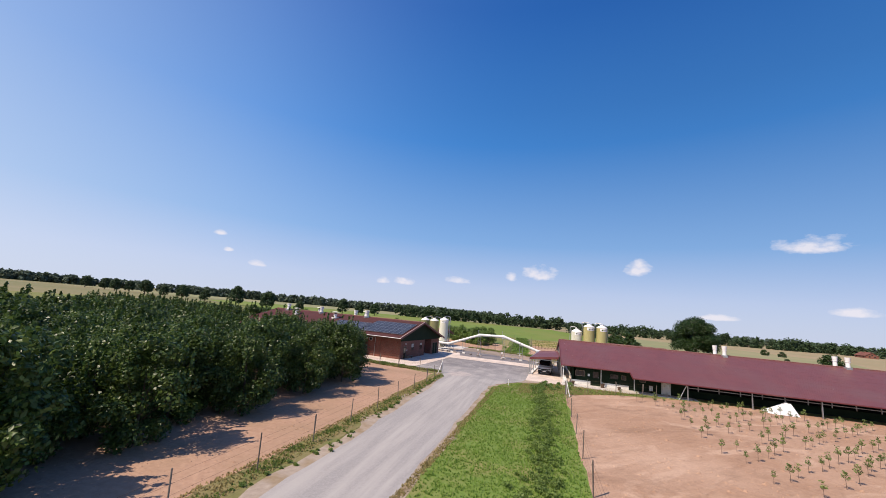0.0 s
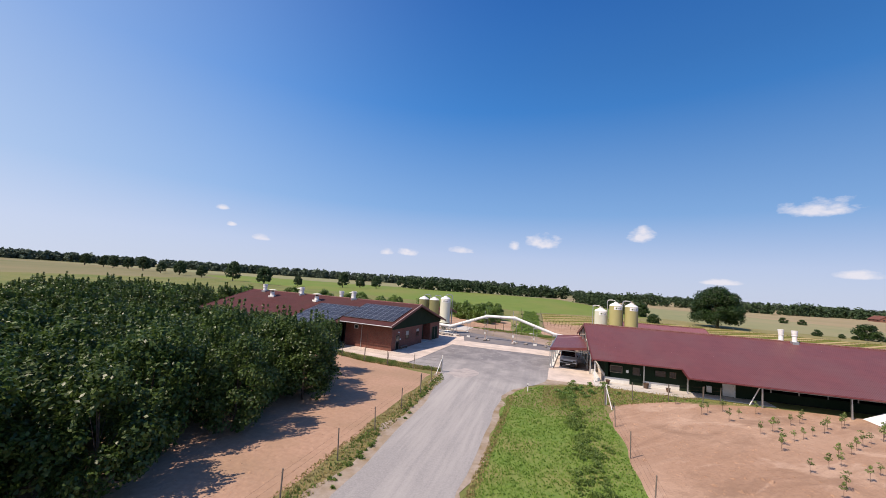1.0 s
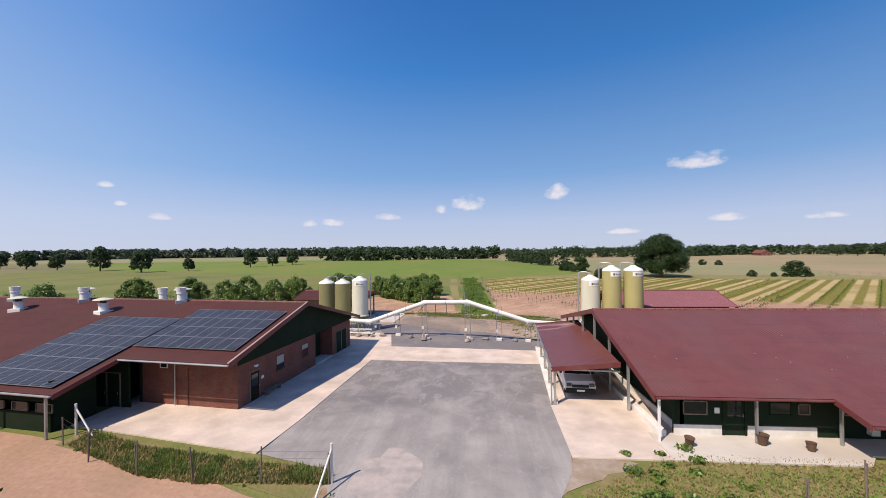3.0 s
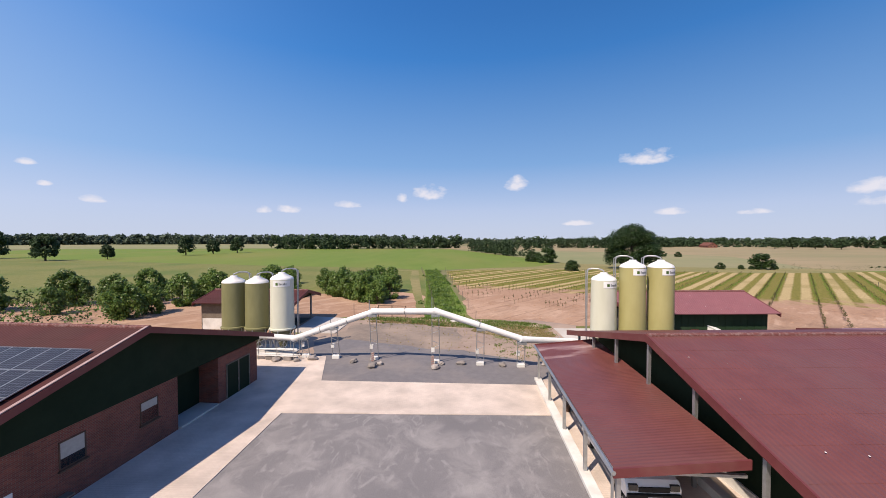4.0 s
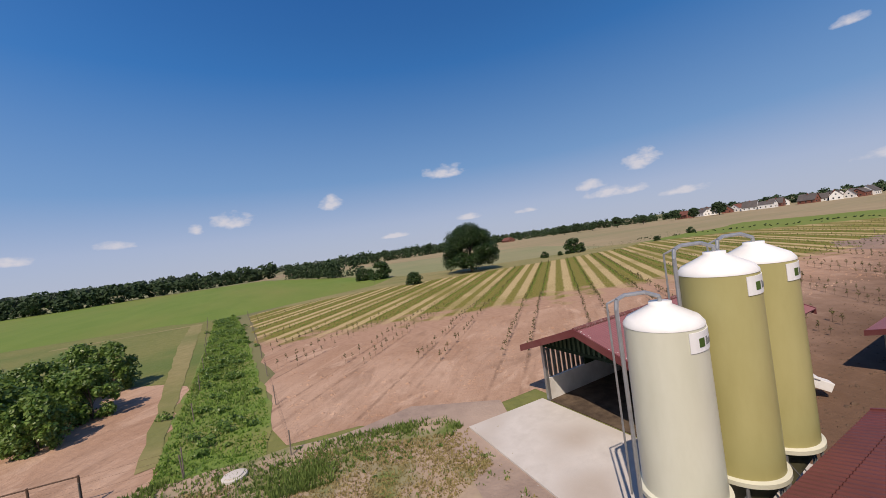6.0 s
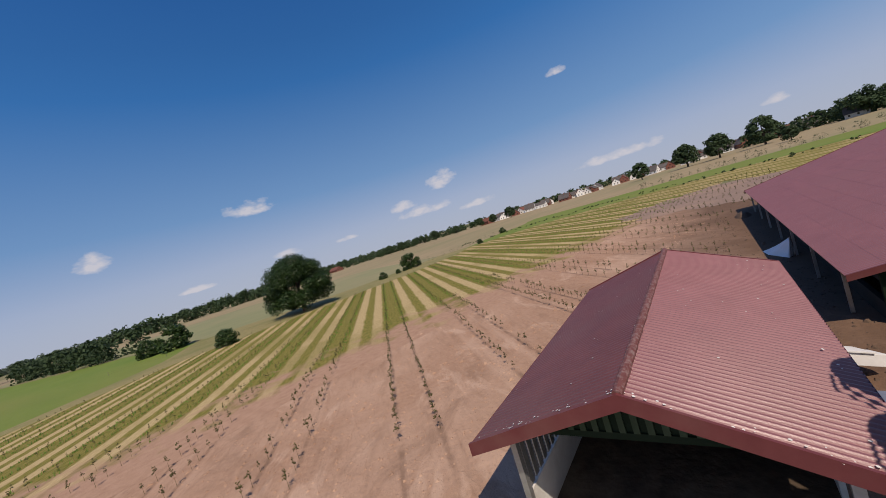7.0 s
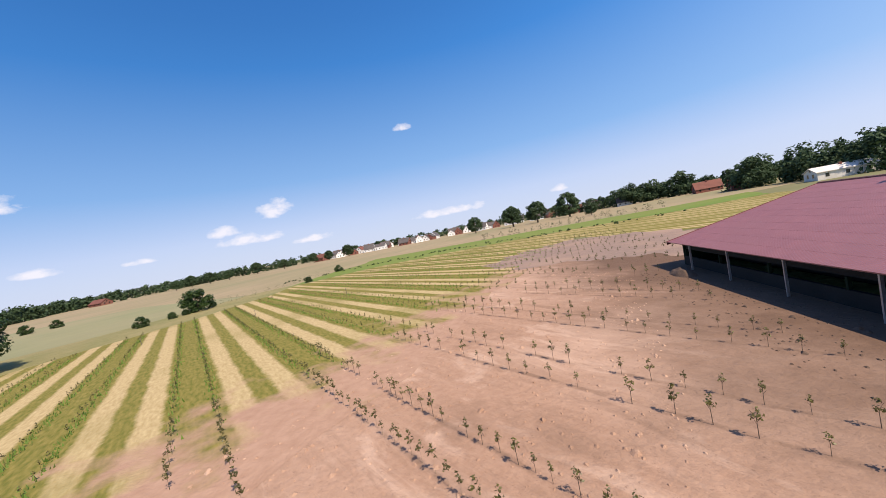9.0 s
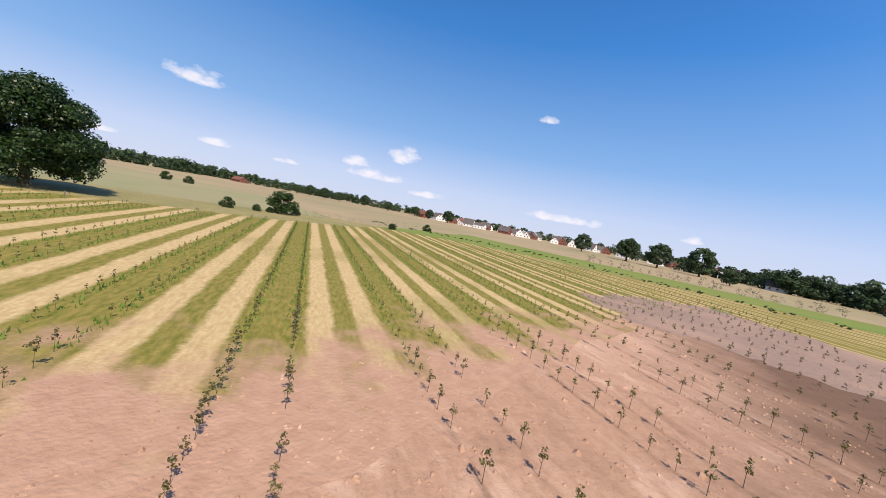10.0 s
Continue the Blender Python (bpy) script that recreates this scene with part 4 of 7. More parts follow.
part("wall", box(WX - 0.3, WY + 0.3, 0, WX, 13.1, 3.35), BRICK, barn_w, "red brick gable wall")
part("gable", prism([(WY + 0.02, 3.35), (13.1, 3.35), (13.1, RIDGE_Z - SLOPE * 2.9 - 0.1), (RIDGE_Y, RIDGE_Z - 0.1), (WY + 0.02, EAVE_Z + SLOPE * WY - 0.1)], WX - 0.24, WX + 0.05), GREEN, barn_w, "dark green gable cladding")
part("recess", box(WX - 1.6, 13.1, 0, WX - 1.4, 16.6, 3.6), GREEN, barn_w, "dark green recessed gate")
part("recess_side", box(WX - 1.4, 12.9, 0, WX - 0.3, 13.1, 3.6), BRICK, barn_w)
part("step", box(WX - 1.3, 13.2, 0, WX + 0.15, 16.5, 0.2, 0.03), CONCRETE, barn_w)
part("lintel", prism([(13.1, 3.35), (NORTH_Y - 0.6, 3.35), (NORTH_Y - 0.6, NORTH_Z + 0.1), (13.1, RIDGE_Z - SLOPE * 2.9 - 0.1)], WX - 0.24, WX + 0.05), GREEN, barn_w)
part("wall", box(WX - 2.2, 16.6, 0, WX + 0.05, WN, 3.3), BRICK, barn_w, "brick feed room wall")
part("wall", box(-LEN + 1.0, NORTH_Y - 1.3, 0, WX - 2.2, NORTH_Y - 1.0, 3.8), BRICK, barn_w)
part("wall", prism([(EXT_Y + 0.9, 0), (NORTH_Y - 1.0, 0), (NORTH_Y - 1.0, NORTH_Z), (RIDGE_Y, RIDGE_Z - 0.15), (EXT_Y + 0.9, EXT_Z)], -LEN + 0.8, -LEN + 1.0), GREEN, barn_w)
part("wall", box(-9.9, WY, 0, -9.6, WY + 4, 4.4), DARK, barn_w)
part("wall", box(-13.8, -0.55, 0, -13.6, WY + 3, 3.6), GREEN, barn_w)
part("wall", box(-13.6, 0.9, 0, -9.6, 1.05, 3.9), GREEN, barn_w)
# low side wall of the animal house with its band of openings
part("wall", box(-LEN + 1.0, EXT_Y + 0.9, 0, -10.9, EXT_Y + 1.1, 1.25), GREEN, barn_w, "green side wall with window band")
part("wall", box(-LEN + 1.0, EXT_Y + 0.9, 2.0, -10.9, EXT_Y + 1.1, EXT_Z + 0.1), GREEN, barn_w)
# near-black sheet stands in for the shade behind the openings
part("shade_backing", box(-LEN + 1.0, EXT_Y + 2.0, 0, -13.8, EXT_Y + 2.1, EXT_Z + 0.3), DARK, barn_w)
part("wall", box(-11.1, EXT_Y + 0.9, 0, -10.9, -0.4, EXT_Z + 0.5), GREEN, barn_w)
for i in range(13):
    x = -LEN + 2.0 + i * 2.15
    window(barn_w, pose(x, EXT_Y + 0.92, 1.3), 1.45, 0.62, False, GLASS, WOODEN, 0)
for i in range(6):
    x = -LEN + 2.0 + i * 5.6
    part("post", box(x - 0.06, EXT_Y + 0.02, 0, x + 0.06, EXT_Y + 0.14, EXT_Z - 0.05), STEEL, barn_w)
east = lambda y, z: pose(WX, y, z, 0, 0, 90)
door(barn_w, east(3.35, 0.06), 1.05, 2.3, GREEN, WOODEN, label="dark green door with a small pane")
window(barn_w, east(6.6, 1.55), 1.15, 1.25, True, GLASS, RUST, 0, "small window with a half-lowered pale blind", 0.62)
window(barn_w, east(10.55, 1.55), 1.15, 1.25, True, GLASS, RUST, 0, "small window with a half-lowered pale blind", 0.4)
door(barn_w, pose(WX + 0.06, 17.5, 0.06, 0, 0, 90), 2.6, 2.45, GREEN, WOODEN, 2, False, "green double gate in a grey wooden frame")
door(barn_w, pose(-12.9, 0.88, 0.06), 2.5, 2.6, GREEN, WOODEN, 2, False, "wide dark double gate")
window(barn_w, pose(-7.9, WY - 0.02, 2.9), 0.7, 0.6, False, GLASS, WHITE, 0)
part("pipe", rod((-5.3, WY - 0.05, 0.1), (-5.3, WY - 0.05, 2.9), 0.03, 6), RUST, barn_w)
bm = box(WX + 0.04, 3.75, 2.75, WX + 0.22, 4.05, 2.9, 0.02)
part("wall_lamp", bm, WHITE, barn_w)
part("notice", box(WX + 0.01, 4.65, 1.5, WX + 0.03, 4.95, 1.75), WHITE, barn_w)
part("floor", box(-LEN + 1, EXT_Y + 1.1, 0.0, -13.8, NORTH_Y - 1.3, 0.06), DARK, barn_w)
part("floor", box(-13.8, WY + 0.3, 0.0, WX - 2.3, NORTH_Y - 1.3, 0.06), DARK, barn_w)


def bench(m):
    b = thing("bench", "low grey wooden bench beside the brick wall", "bench", m=m)
    part("seat", box(0, 0, 0.4, 0.4, 2.2, 0.46, 0.01), WOODEN, b)
    for y in (0.25, 1.9):
        part("leg", box(0.05, y, 0, 0.35, y + 0.08, 0.4), WOODEN, b)
    return b


bench(LW @ pose(WX + 0.12, 4.6, 0.075))


def solar_array():
    arr = thing("solar_array", "dark blue solar panels in silver frames on the barn roof", "solar panels", m=LW)
    tilt = math.atan(SLOPE)
    w, h, gap = 1.0, 1.66, 0.02
    src = {}

    def module(x, y):
        z = EAVE_Z + SLOPE * y + 0.12
        if not src:
            bm = bmesh.new()
            for a in ((0, 0, w, 0.022), (0, h - 0.022, w, h), (0, 0.022, 0.022, h - 0.022), (w - 0.022, 0.022, w, h - 0.022)):
                box(a[0], a[1], 0, a[2], a[3], 0.045, 0, bm)
            src["frame"] = part("frame", bm, STEEL, None)
            src["cells"] = part("cells", box(0.02, 0.02, 0.005, w - 0.02, h - 0.02, 0.038), SOLAR, None)
            md, fr = src["cells"], src["frame"]
            md.name = "module"
            md.parent, fr.parent = arr, md
        else:
            md, fr = src["cells"].copy(), src["frame"].copy()
            scene.collection.objects.link(md)
            scene.collection.objects.link(fr)
            md.parent, fr.parent = arr, md
        md.matrix_basis = Matrix.Translation((x, y, z)) @ Matrix.Rotation(tilt, 4, "X")

    step = (h + gap) * math.cos(tilt)
    for i in range(9):
        for j in range(4):
            module(-9.9 + i * (w + gap), 1.5 + j * step)
    for i in range(8):
        for j in range(6):
            module(-18.3 + i * (w + gap), EXT_Y + 0.5 + j * step)


solar_array()


def vent_capped(m, s=1.0):
    k = s * 0.75 + 0.25
    v = thing("roof_vent", "cream roof ventilator with a round rain cap", "roof vent", "vents on the brick barn", m)
    part("base", box(-0.46 * s, -0.46 * s, -0.5, 0.46 * s, 0.46 * s, 0.08, 0.03), PLINTH, v)
    part("exhaust_tube", lathe([(0.33 * s, 0.05), (0.31 * s, 0.5), (0.36 * s, 0.78), (0.37 * s, 0.82), (0.31 * s, 0.82), (0.0, 0.8)], 20), WHITE, v, smooth=False)
    # dark neck stands in for the shade between tube and cap
    part("neck", lathe([(0.2 * s, 0.8), (0.2 * s, 1.15)], 14), RUST, v, "dark neck painted as the shaded gap under the cap")
    part("cap", lathe([(0.0, 1.36), (0.3 * s, 1.3), (0.66 * s, 1.18), (0.68 * s, 1.13), (0.0, 1.14)], 24), SILO_W, v, "cream domed cap")
    for a in range(3):
        x, y = 0.3 * s * math.cos(a * 2.1), 0.3 * s * math.sin(a * 2.1)
        part("strut", rod((x, y, 0.95), (x * 1.2, y * 1.2, 1.16), 0.02, 6), STEEL, v)
    return v


def vent_open(m, s=1.0, group="vents on the brick barn"):
    v = thing("roof_vent", "white open roof exhaust stack with a flared rim", "roof vent", group, m)
    part("base", box(-0.45 * s, -0.45 * s, -0.5, 0.45 * s, 0.45 * s, 0.12, 0.03), STEEL, v)
    part("exhaust_tube", lathe([(0.36 * s, 0.05), (0.33 * s, 0.8), (0.40 * s, 1.0), (0.46 * s, 1.4), (0.40 * s, 1.4), (0.31 * s, 0.95), (0.0, 0.9)], 20), WHITE, v)
    part("collar", lathe([(0.34 * s, 0.76), (0.41 * s, 0.78), (0.41 * s, 0.86), (0.34 * s, 0.88)], 20), WHITE, v)
    return v


for i, (x, y, cap) in enumerate([(-36.0, 9.6, 0), (-31.4, 7.2, 1), (-28.0, 11.2, 1), (-26.2, 9.6, 0), (-20.4, 7.2, 1), (-18.0, 11.4, 0), (-14.9, 10.9, 1), (-14.0, 9.8, 0)]):
    z = RIDGE_Z - SLOPE * abs(y - RIDGE_Y)
    (vent_capped if cap else vent_open)(LW @ pose(x, y, z + 0.1, 0, 0, 20 * i), 1.2 if cap else 1.05)

# ---------------------------------------------------------------- long barn (east)
barn_e = thing("long_barn", "very long low barn with maroon corrugated roof and green walls", "barn")
EX0, EX1, ESTEP = 3.5, 64.0, 12.0
EY0, EZ0, ERY, ERZ, EYN = 64.5, 2.48, 74.7, 5.3, 88.0
EYW, EZN, ENSTEP = 84.5, 2.3, 24.0              # the north eave: set back at its western end
ESL = (ERZ - EZ0) / (ERY - EY0)
EYX = 62.7
EZX = EZ0 - ESL * (EY0 - EYX)
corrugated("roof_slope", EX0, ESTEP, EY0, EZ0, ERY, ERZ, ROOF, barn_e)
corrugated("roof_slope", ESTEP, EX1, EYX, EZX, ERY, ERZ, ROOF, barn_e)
ESN = (ERZ - EZN) / (EYN - ERY)
EZW = EZN + ESN * (EYN - EYW)
# rear slope: shade tone at the west, sheen tone at the east
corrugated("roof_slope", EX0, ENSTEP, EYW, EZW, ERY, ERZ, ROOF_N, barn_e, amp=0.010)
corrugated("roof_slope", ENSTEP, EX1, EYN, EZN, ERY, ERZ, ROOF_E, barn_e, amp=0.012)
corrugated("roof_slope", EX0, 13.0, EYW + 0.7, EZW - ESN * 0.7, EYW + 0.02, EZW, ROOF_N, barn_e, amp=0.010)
roof_trim(barn_e, 13.0, 1, [(EYW, EZW), (EYW + 0.7, EZW - ESN * 0.7)], TRIM, 0.2)
ridge_tiles(barn_e, EX0, EX1, ERY, ERZ, 0.11)
roof_trim(barn_e, EX0, -1, [(EY0, EZ0), (ERY, ERZ), (EYW + 0.7, EZW - ESN * 0.7)], TRIM, 0.3)
roof_trim(barn_e, ENSTEP, -1, [(EYW, EZW), (EYN, EZN)], TRIM, 0.22)
roof_trim(barn_e, ESTEP, -1, [(EYX, EZX), (EY0, EZ0)], TRIM, 0.22)
roof_trim(barn_e, EX1, 1, [(EYX, EZX), (ERY, ERZ), (EYN, EZN)], TRIM, 0.3)
part("gutter", rod((EX0, EY0 - 0.08, EZ0 - 0.07), (ESTEP, EY0 - 0.08, EZ0 - 0.07), 0.07, 8), TRIM, barn_e)
part("gutter", rod((ESTEP, EYX - 0.08, EZX - 0.07), (EX1, EYX - 0.08, EZX - 0.07), 0.07, 8), TRIM, barn_e)
WYS = 65.5
part("wall", box(4.9, WYS, 0, ESTEP, WYS + 0.2, 2.68), GREEN, barn_e, "dark green timber front wall")
part("plinth", box(4.86, WYS - 0.05, 0.09, 7.3, WYS - 0.002, 0.62), PLINTH, barn_e, "white-washed plinth")
part("plinth", box(8.6, WYS - 0.05, 0.09, ESTEP, WYS - 0.002, 0.62), PLINTH, barn_e, "white-washed plinth")
part("wall", prism([(WYS, 0), (EYW - 0.8, 0), (EYW - 0.8, EZW + ESN * 0.8 - 0.1), (ERY, ERZ - 0.12), (WYS, EZ0 + ESL * 0.9 - 0.1)], 5.2, 5.4), GREEN, barn_e, "dark green gable wall")
part("plinth", box(5.12, WYS, 0.0, 5.196, EYW - 0.8, 0.5), PLINTH, barn_e)
part("wall", box(ESTEP, WYS, 0, 19.0, WYS + 0.2, 2.58), GREEN, barn_e, "dark green recessed wall")
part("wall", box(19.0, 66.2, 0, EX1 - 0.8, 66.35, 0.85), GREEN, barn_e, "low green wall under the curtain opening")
part("curtain", box(19.0, 66.3, 1.5, EX1 - 0.8, 66.36, 2.8), NET_SHADE, barn_e, "dark ventilation curtain")
# another near-black sheet for the shade indoors
part("shade_backing", box(19.0, 69.5, 0, EX1 - 0.8, 69.6, 3.7), DARK, barn_e)
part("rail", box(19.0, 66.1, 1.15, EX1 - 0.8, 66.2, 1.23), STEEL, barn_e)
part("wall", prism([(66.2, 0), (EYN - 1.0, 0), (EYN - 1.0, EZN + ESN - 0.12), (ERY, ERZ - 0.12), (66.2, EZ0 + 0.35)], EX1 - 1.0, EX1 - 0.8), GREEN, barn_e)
# green wall under the eave, its shade put into a black colour
part("wall", box(ENSTEP + 0.6, EYN - 1.2, 0, EX1 - 1.0, EYN - 1.0, 0.85), NET_SHADE, barn_e, "low green rear wall with its shade painted black")
part("curtain", box(ENSTEP + 0.6, EYN - 1.25, 1.5, EX1 - 1.0, EYN - 1.18, 2.45), NET_SHADE, barn_e)
part("shade_backing", box(ENSTEP + 0.6, EYN - 4.6, 0, EX1 - 1.0, EYN - 4.5, 3.1), DARK, barn_e)
part("wall", box(5.4, EYW - 1.0, 0, ENSTEP + 0.6, EYW - 0.8, EZW + 0.1), GREEN, barn_e, "dark green rear wall")
part("wall", box(ENSTEP + 0.4, EYW - 0.8, 0, ENSTEP + 0.6, EYN - 1.0, EZN + 0.15), GREEN, barn_e)
for i in range(7):
    x = 25.9 + i * 5.7
    part("post", box(x - 0.045, EYN - 0.35, 0, x + 0.045, EYN - 0.21, EZN), STEEL, barn_e)
    part("pillar", box(x + 2.7, EYN - 1.22, 0.85, x + 2.85, EYN - 1.05, 1.5), GREEN, barn_e)
for x in (18.0, 24.6, 31.2, 37.8, 44.4, 51.0, 57.6):
    part("post", box(x - 0.045, EYX + 0.15, 0, x + 0.045, EYX + 0.29, EZX), STEEL, barn_e)
for i in range(18):
    x = 20.2 + i * 2.3
    part("pillar", box(x, 66.2, 0.85, x + 0.09, 66.3, 1.6), STEEL, barn_e)
for x in (3.75, 8.5, 12.5):
    part("post", box(x - 0.045, EY0 + 0.12, 0, x + 0.045, EY0 + 0.26, EZ0), WHITE if x < 4 else STEEL, barn_e)
for y in (68.4, 71.6, 74.8, 78.0, 81.0, 83.4):
    z = ERZ - (ESL if y < ERY else ESN) * abs(y - ERY) - 0.1
    part("post", box(3.62, y - 0.07, 0, 3.76, y + 0.07, z), STEEL, barn_e)
part("kerb_wall", box(3.95, 65.2, 0, 4.35, 83.0, 0.42, 0.03), PLINTH, barn_e, "low white kerb wall")
front = lambda x, z: pose(x, WYS - 0.005, z)
window(barn_e, front(5.35, 1.15), 1.25, 0.75, False, GLASS, WOODEN, 0, "wooden-framed window with a reed blind")
door(barn_e, front(7.45, 0.1), 1.0, 2.0, GREEN, GREEN, 1, True, "dark green half-glazed door")
window(barn_e, front(9.7, 1.2), 1.1, 0.7, False, GLASS, GREEN, 0)
window(barn_e, front(11.1, 1.25), 0.6, 0.6, False, GLASS, WOODEN, 0)
part("notice", box(6.95, WYS - 0.03, 1.25, 7.2, WYS - 0.005, 1.55), WHITE, barn_e)
door(barn_e, front(15.9, 0.1), 0.95, 2.0, PLINTH, PLINTH, 1, False, "pale grey door")
window(barn_e, front(13.3, 1.25), 0.75, 0.75, False, GLASS, WOODEN, 0)
part("meter_box", box(14.4, WYS - 0.28, 0.35, 14.8, WYS - 0.005, 0.95, 0.02), PLINTH, barn_e)
part("brace", rod((17.2, 63.4, 0.0), (18.2, 63.4, 2.1), 0.05, 8), WHITE, barn_e)
part("floor", box(5.4, 66, 0.0, EX1 - 1, EYW - 1.0, 0.05), DARK, barn_e)

for x in (25.6, 40.0, 54.6):
    for dx, dy in (((0, 0.5), (0.85, -0.45)) if x < 50 else ((-0.2, -0.4), (0.9, 0.5))):
        z = ERZ - ESL * abs(dy)
        vent_open(pose(x + dx, ERY + dy, z + 0.1), 0.68 if x < 50 else 0.58, "vents on the long barn")


def carport():
    c = thing("carport", "lean-to carport with maroon corrugated roof at the barn's gable", "carport", m=pose(-0.8, 68.9, 0, 0, 0, -5.2))
    x0, x1, y0, y1, zw, ze = 0.0, 4.1, 0.0, 14.1, 2.5, 2.95
    # waves run east-west on this roof: built lengthwise and turned
    holder = part("roof_frame", box(x0 + 0.1, y0 + 0.1, zw - 0.17, x1, y0 + 0.22, zw - 0.07), STEEL, c)
    for a, b, mt in ((y0, y1 - 3.0, ROOF), (y1 - 3.0, y1, ROOF_WORN)):
        sheet = corrugated("roof_sheet", a, b, -x1, ze, -x0, zw, mt, c, 0.18, 0.0045, 0.04, 1.6)
        sheet.matrix_basis = Matrix.Rotation(radians(90), 4, "Z")
    for yy in (y0 - 0.08, y1 + 0.01):
        vb = part("verge_board", prism([(x0 - 0.08, zw - 0.24), (x1, ze - 0.24), (x1, ze + 0.07), (x0 - 0.08, zw + 0.07)], yy, yy + 0.07), TRIM, c)
        vb.matrix_basis = Matrix(((0, 1, 0, 0), (1, 0, 0, 0), (0, 0, 1, 0), (0, 0, 0, 1)))
    part("gutter", rod((x0 - 0.08, y0 - 0.1, zw - 0.06), (x0 - 0.08, y1 + 0.1, zw - 0.06), 0.075, 8), STEEL, c)
    part("downpipe", rod((x0 - 0.05, y0 + 0.1, 0.1), (x0 - 0.05, y0 + 0.1, zw - 0.1), 0.05, 8), STEEL, c)
    for y in (0.2, 3.6, 7.0, 10.4, 13.9):
        part("post", box(x0 + 0.1, y - 0.07, 0.08, x0 + 0.24, y + 0.07, zw - 0.06), STEEL, c)
        part("rafter", rod((x0 + 0.15, y, zw - 0.12), (x1 - 0.05, y, ze - 0.12), 0.06, 6), STEEL, c)
    part("kerb_wall", box(x0 - 0.1, y0 + 0.2, 0.08, x0 + 0.36, y1, 0.26, 0.03), PLINTH, c, "white-washed kerb wall")
    return c


carport()


def van(m):
    v = thing("van", "white van parked nose-out under the carport", "van", m=m)
    prof = [(0.0, 0.42), (-0.05, 0.75), (0.12, 0.98), (0.95, 1.15), (1.75, 1.92), (2.1, 2.02), (4.85, 2.04), (4.95, 1.9), (4.98, 0.42)]
    bm = bmesh.new()
    hw = 0.97
    rings = []
    for s, k in ((-1, 0.0), (-1, 0.06), (1, 0.06), (1, 0.0)):
        ring = []
        for y, z in prof:
            inset = 0.16 * max(0.0, (z - 1.0)) + (0.06 if k == 0.0 else 0.0)
            w = hw - 0.16 * max(0.0, z - 1.0)
            ring.append(bm.verts.new((s * (w if k == 0.0 else w - 0.07), y, z + (0.0 if k == 0.0 else 0.05 * (z > 0.6)))))
        rings.append(ring)
    for a, b in zip(rings, rings[1:]):
        for i in range(len(prof) - 1):
            bm.faces.new((a[i], a[i + 1], b[i + 1], b[i]))
    bm.faces.new(rings[0])
    bm.faces.new(rings[-1][::-1])
    bm.faces.new([rings[0][0], rings[1][0], rings[2][0], rings[3][0]])
    bm.faces.new([rings[3][-1], rings[2][-1], rings[1][-1], rings[0][-1]])
    bmesh.ops.recalc_face_normals(bm, faces=bm.faces)
    part("body", bm, CAR_WHITE, v)
    bm = bmesh.new()
    vs = [bm.verts.new(p) for p in ((-0.86, 1.0, 1.24), (0.86, 1.0, 1.24), (0.74, 1.72, 1.955), (-0.74, 1.72, 1.955))]
    bm.faces.new(vs)
    r = bmesh.ops.extrude_face_region(bm, geom=bm.faces[:])
    bmesh.ops.translate(bm, vec=(0, -0.02, 0.03), verts=[x for x in r["geom"] if isinstance(x, bmesh.types.BMVert)])
    part("windscreen", bm, SCREEN, v)
    part("grille", box(-0.55, -0.085, 0.66, 0.55, -0.03, 0.84, 0.01), RUBBER, v)
    part("bumper", box(-0.95, -0.14, 0.3, 0.95, 0.12, 0.6, 0.05), RUBBER, v)
    part("bumper_panel", box(-0.26, -0.155, 0.42, 0.26, -0.142, 0.53), WHITE, v)
    for s in (-1, 1):
        part("headlight", box(s * 0.74 - 0.17, -0.075, 0.7, s * 0.74 + 0.17, 0.1, 0.92, 0.04), GLASS, v)
        part("mirror", box(s * 1.08 - 0.09, 1.2, 1.2, s * 1.08 + 0.09, 1.32, 1.42, 0.03), RUBBER, v)
        part("side_window", box(s * 0.915 - 0.02, 1.55, 1.3, s * 0.915 + 0.02, 2.4, 1.75), SCREEN, v)
        for y in (0.85, 4.05):
            w = part("wheel", rod((s * 0.72, y, 0.33), (s * 0.95, y, 0.33), 0.33, 20), RUBBER, v)
            part("rim", rod((s * 0.94, y, 0.33), (s * 0.962, y, 0.33), 0.2, 14), STEEL, w)
    return v


van(pose(1.35, 70.4, 0.08, 0, 0, -4))

# ---------------------------------------------------------------- silos and feed pipe


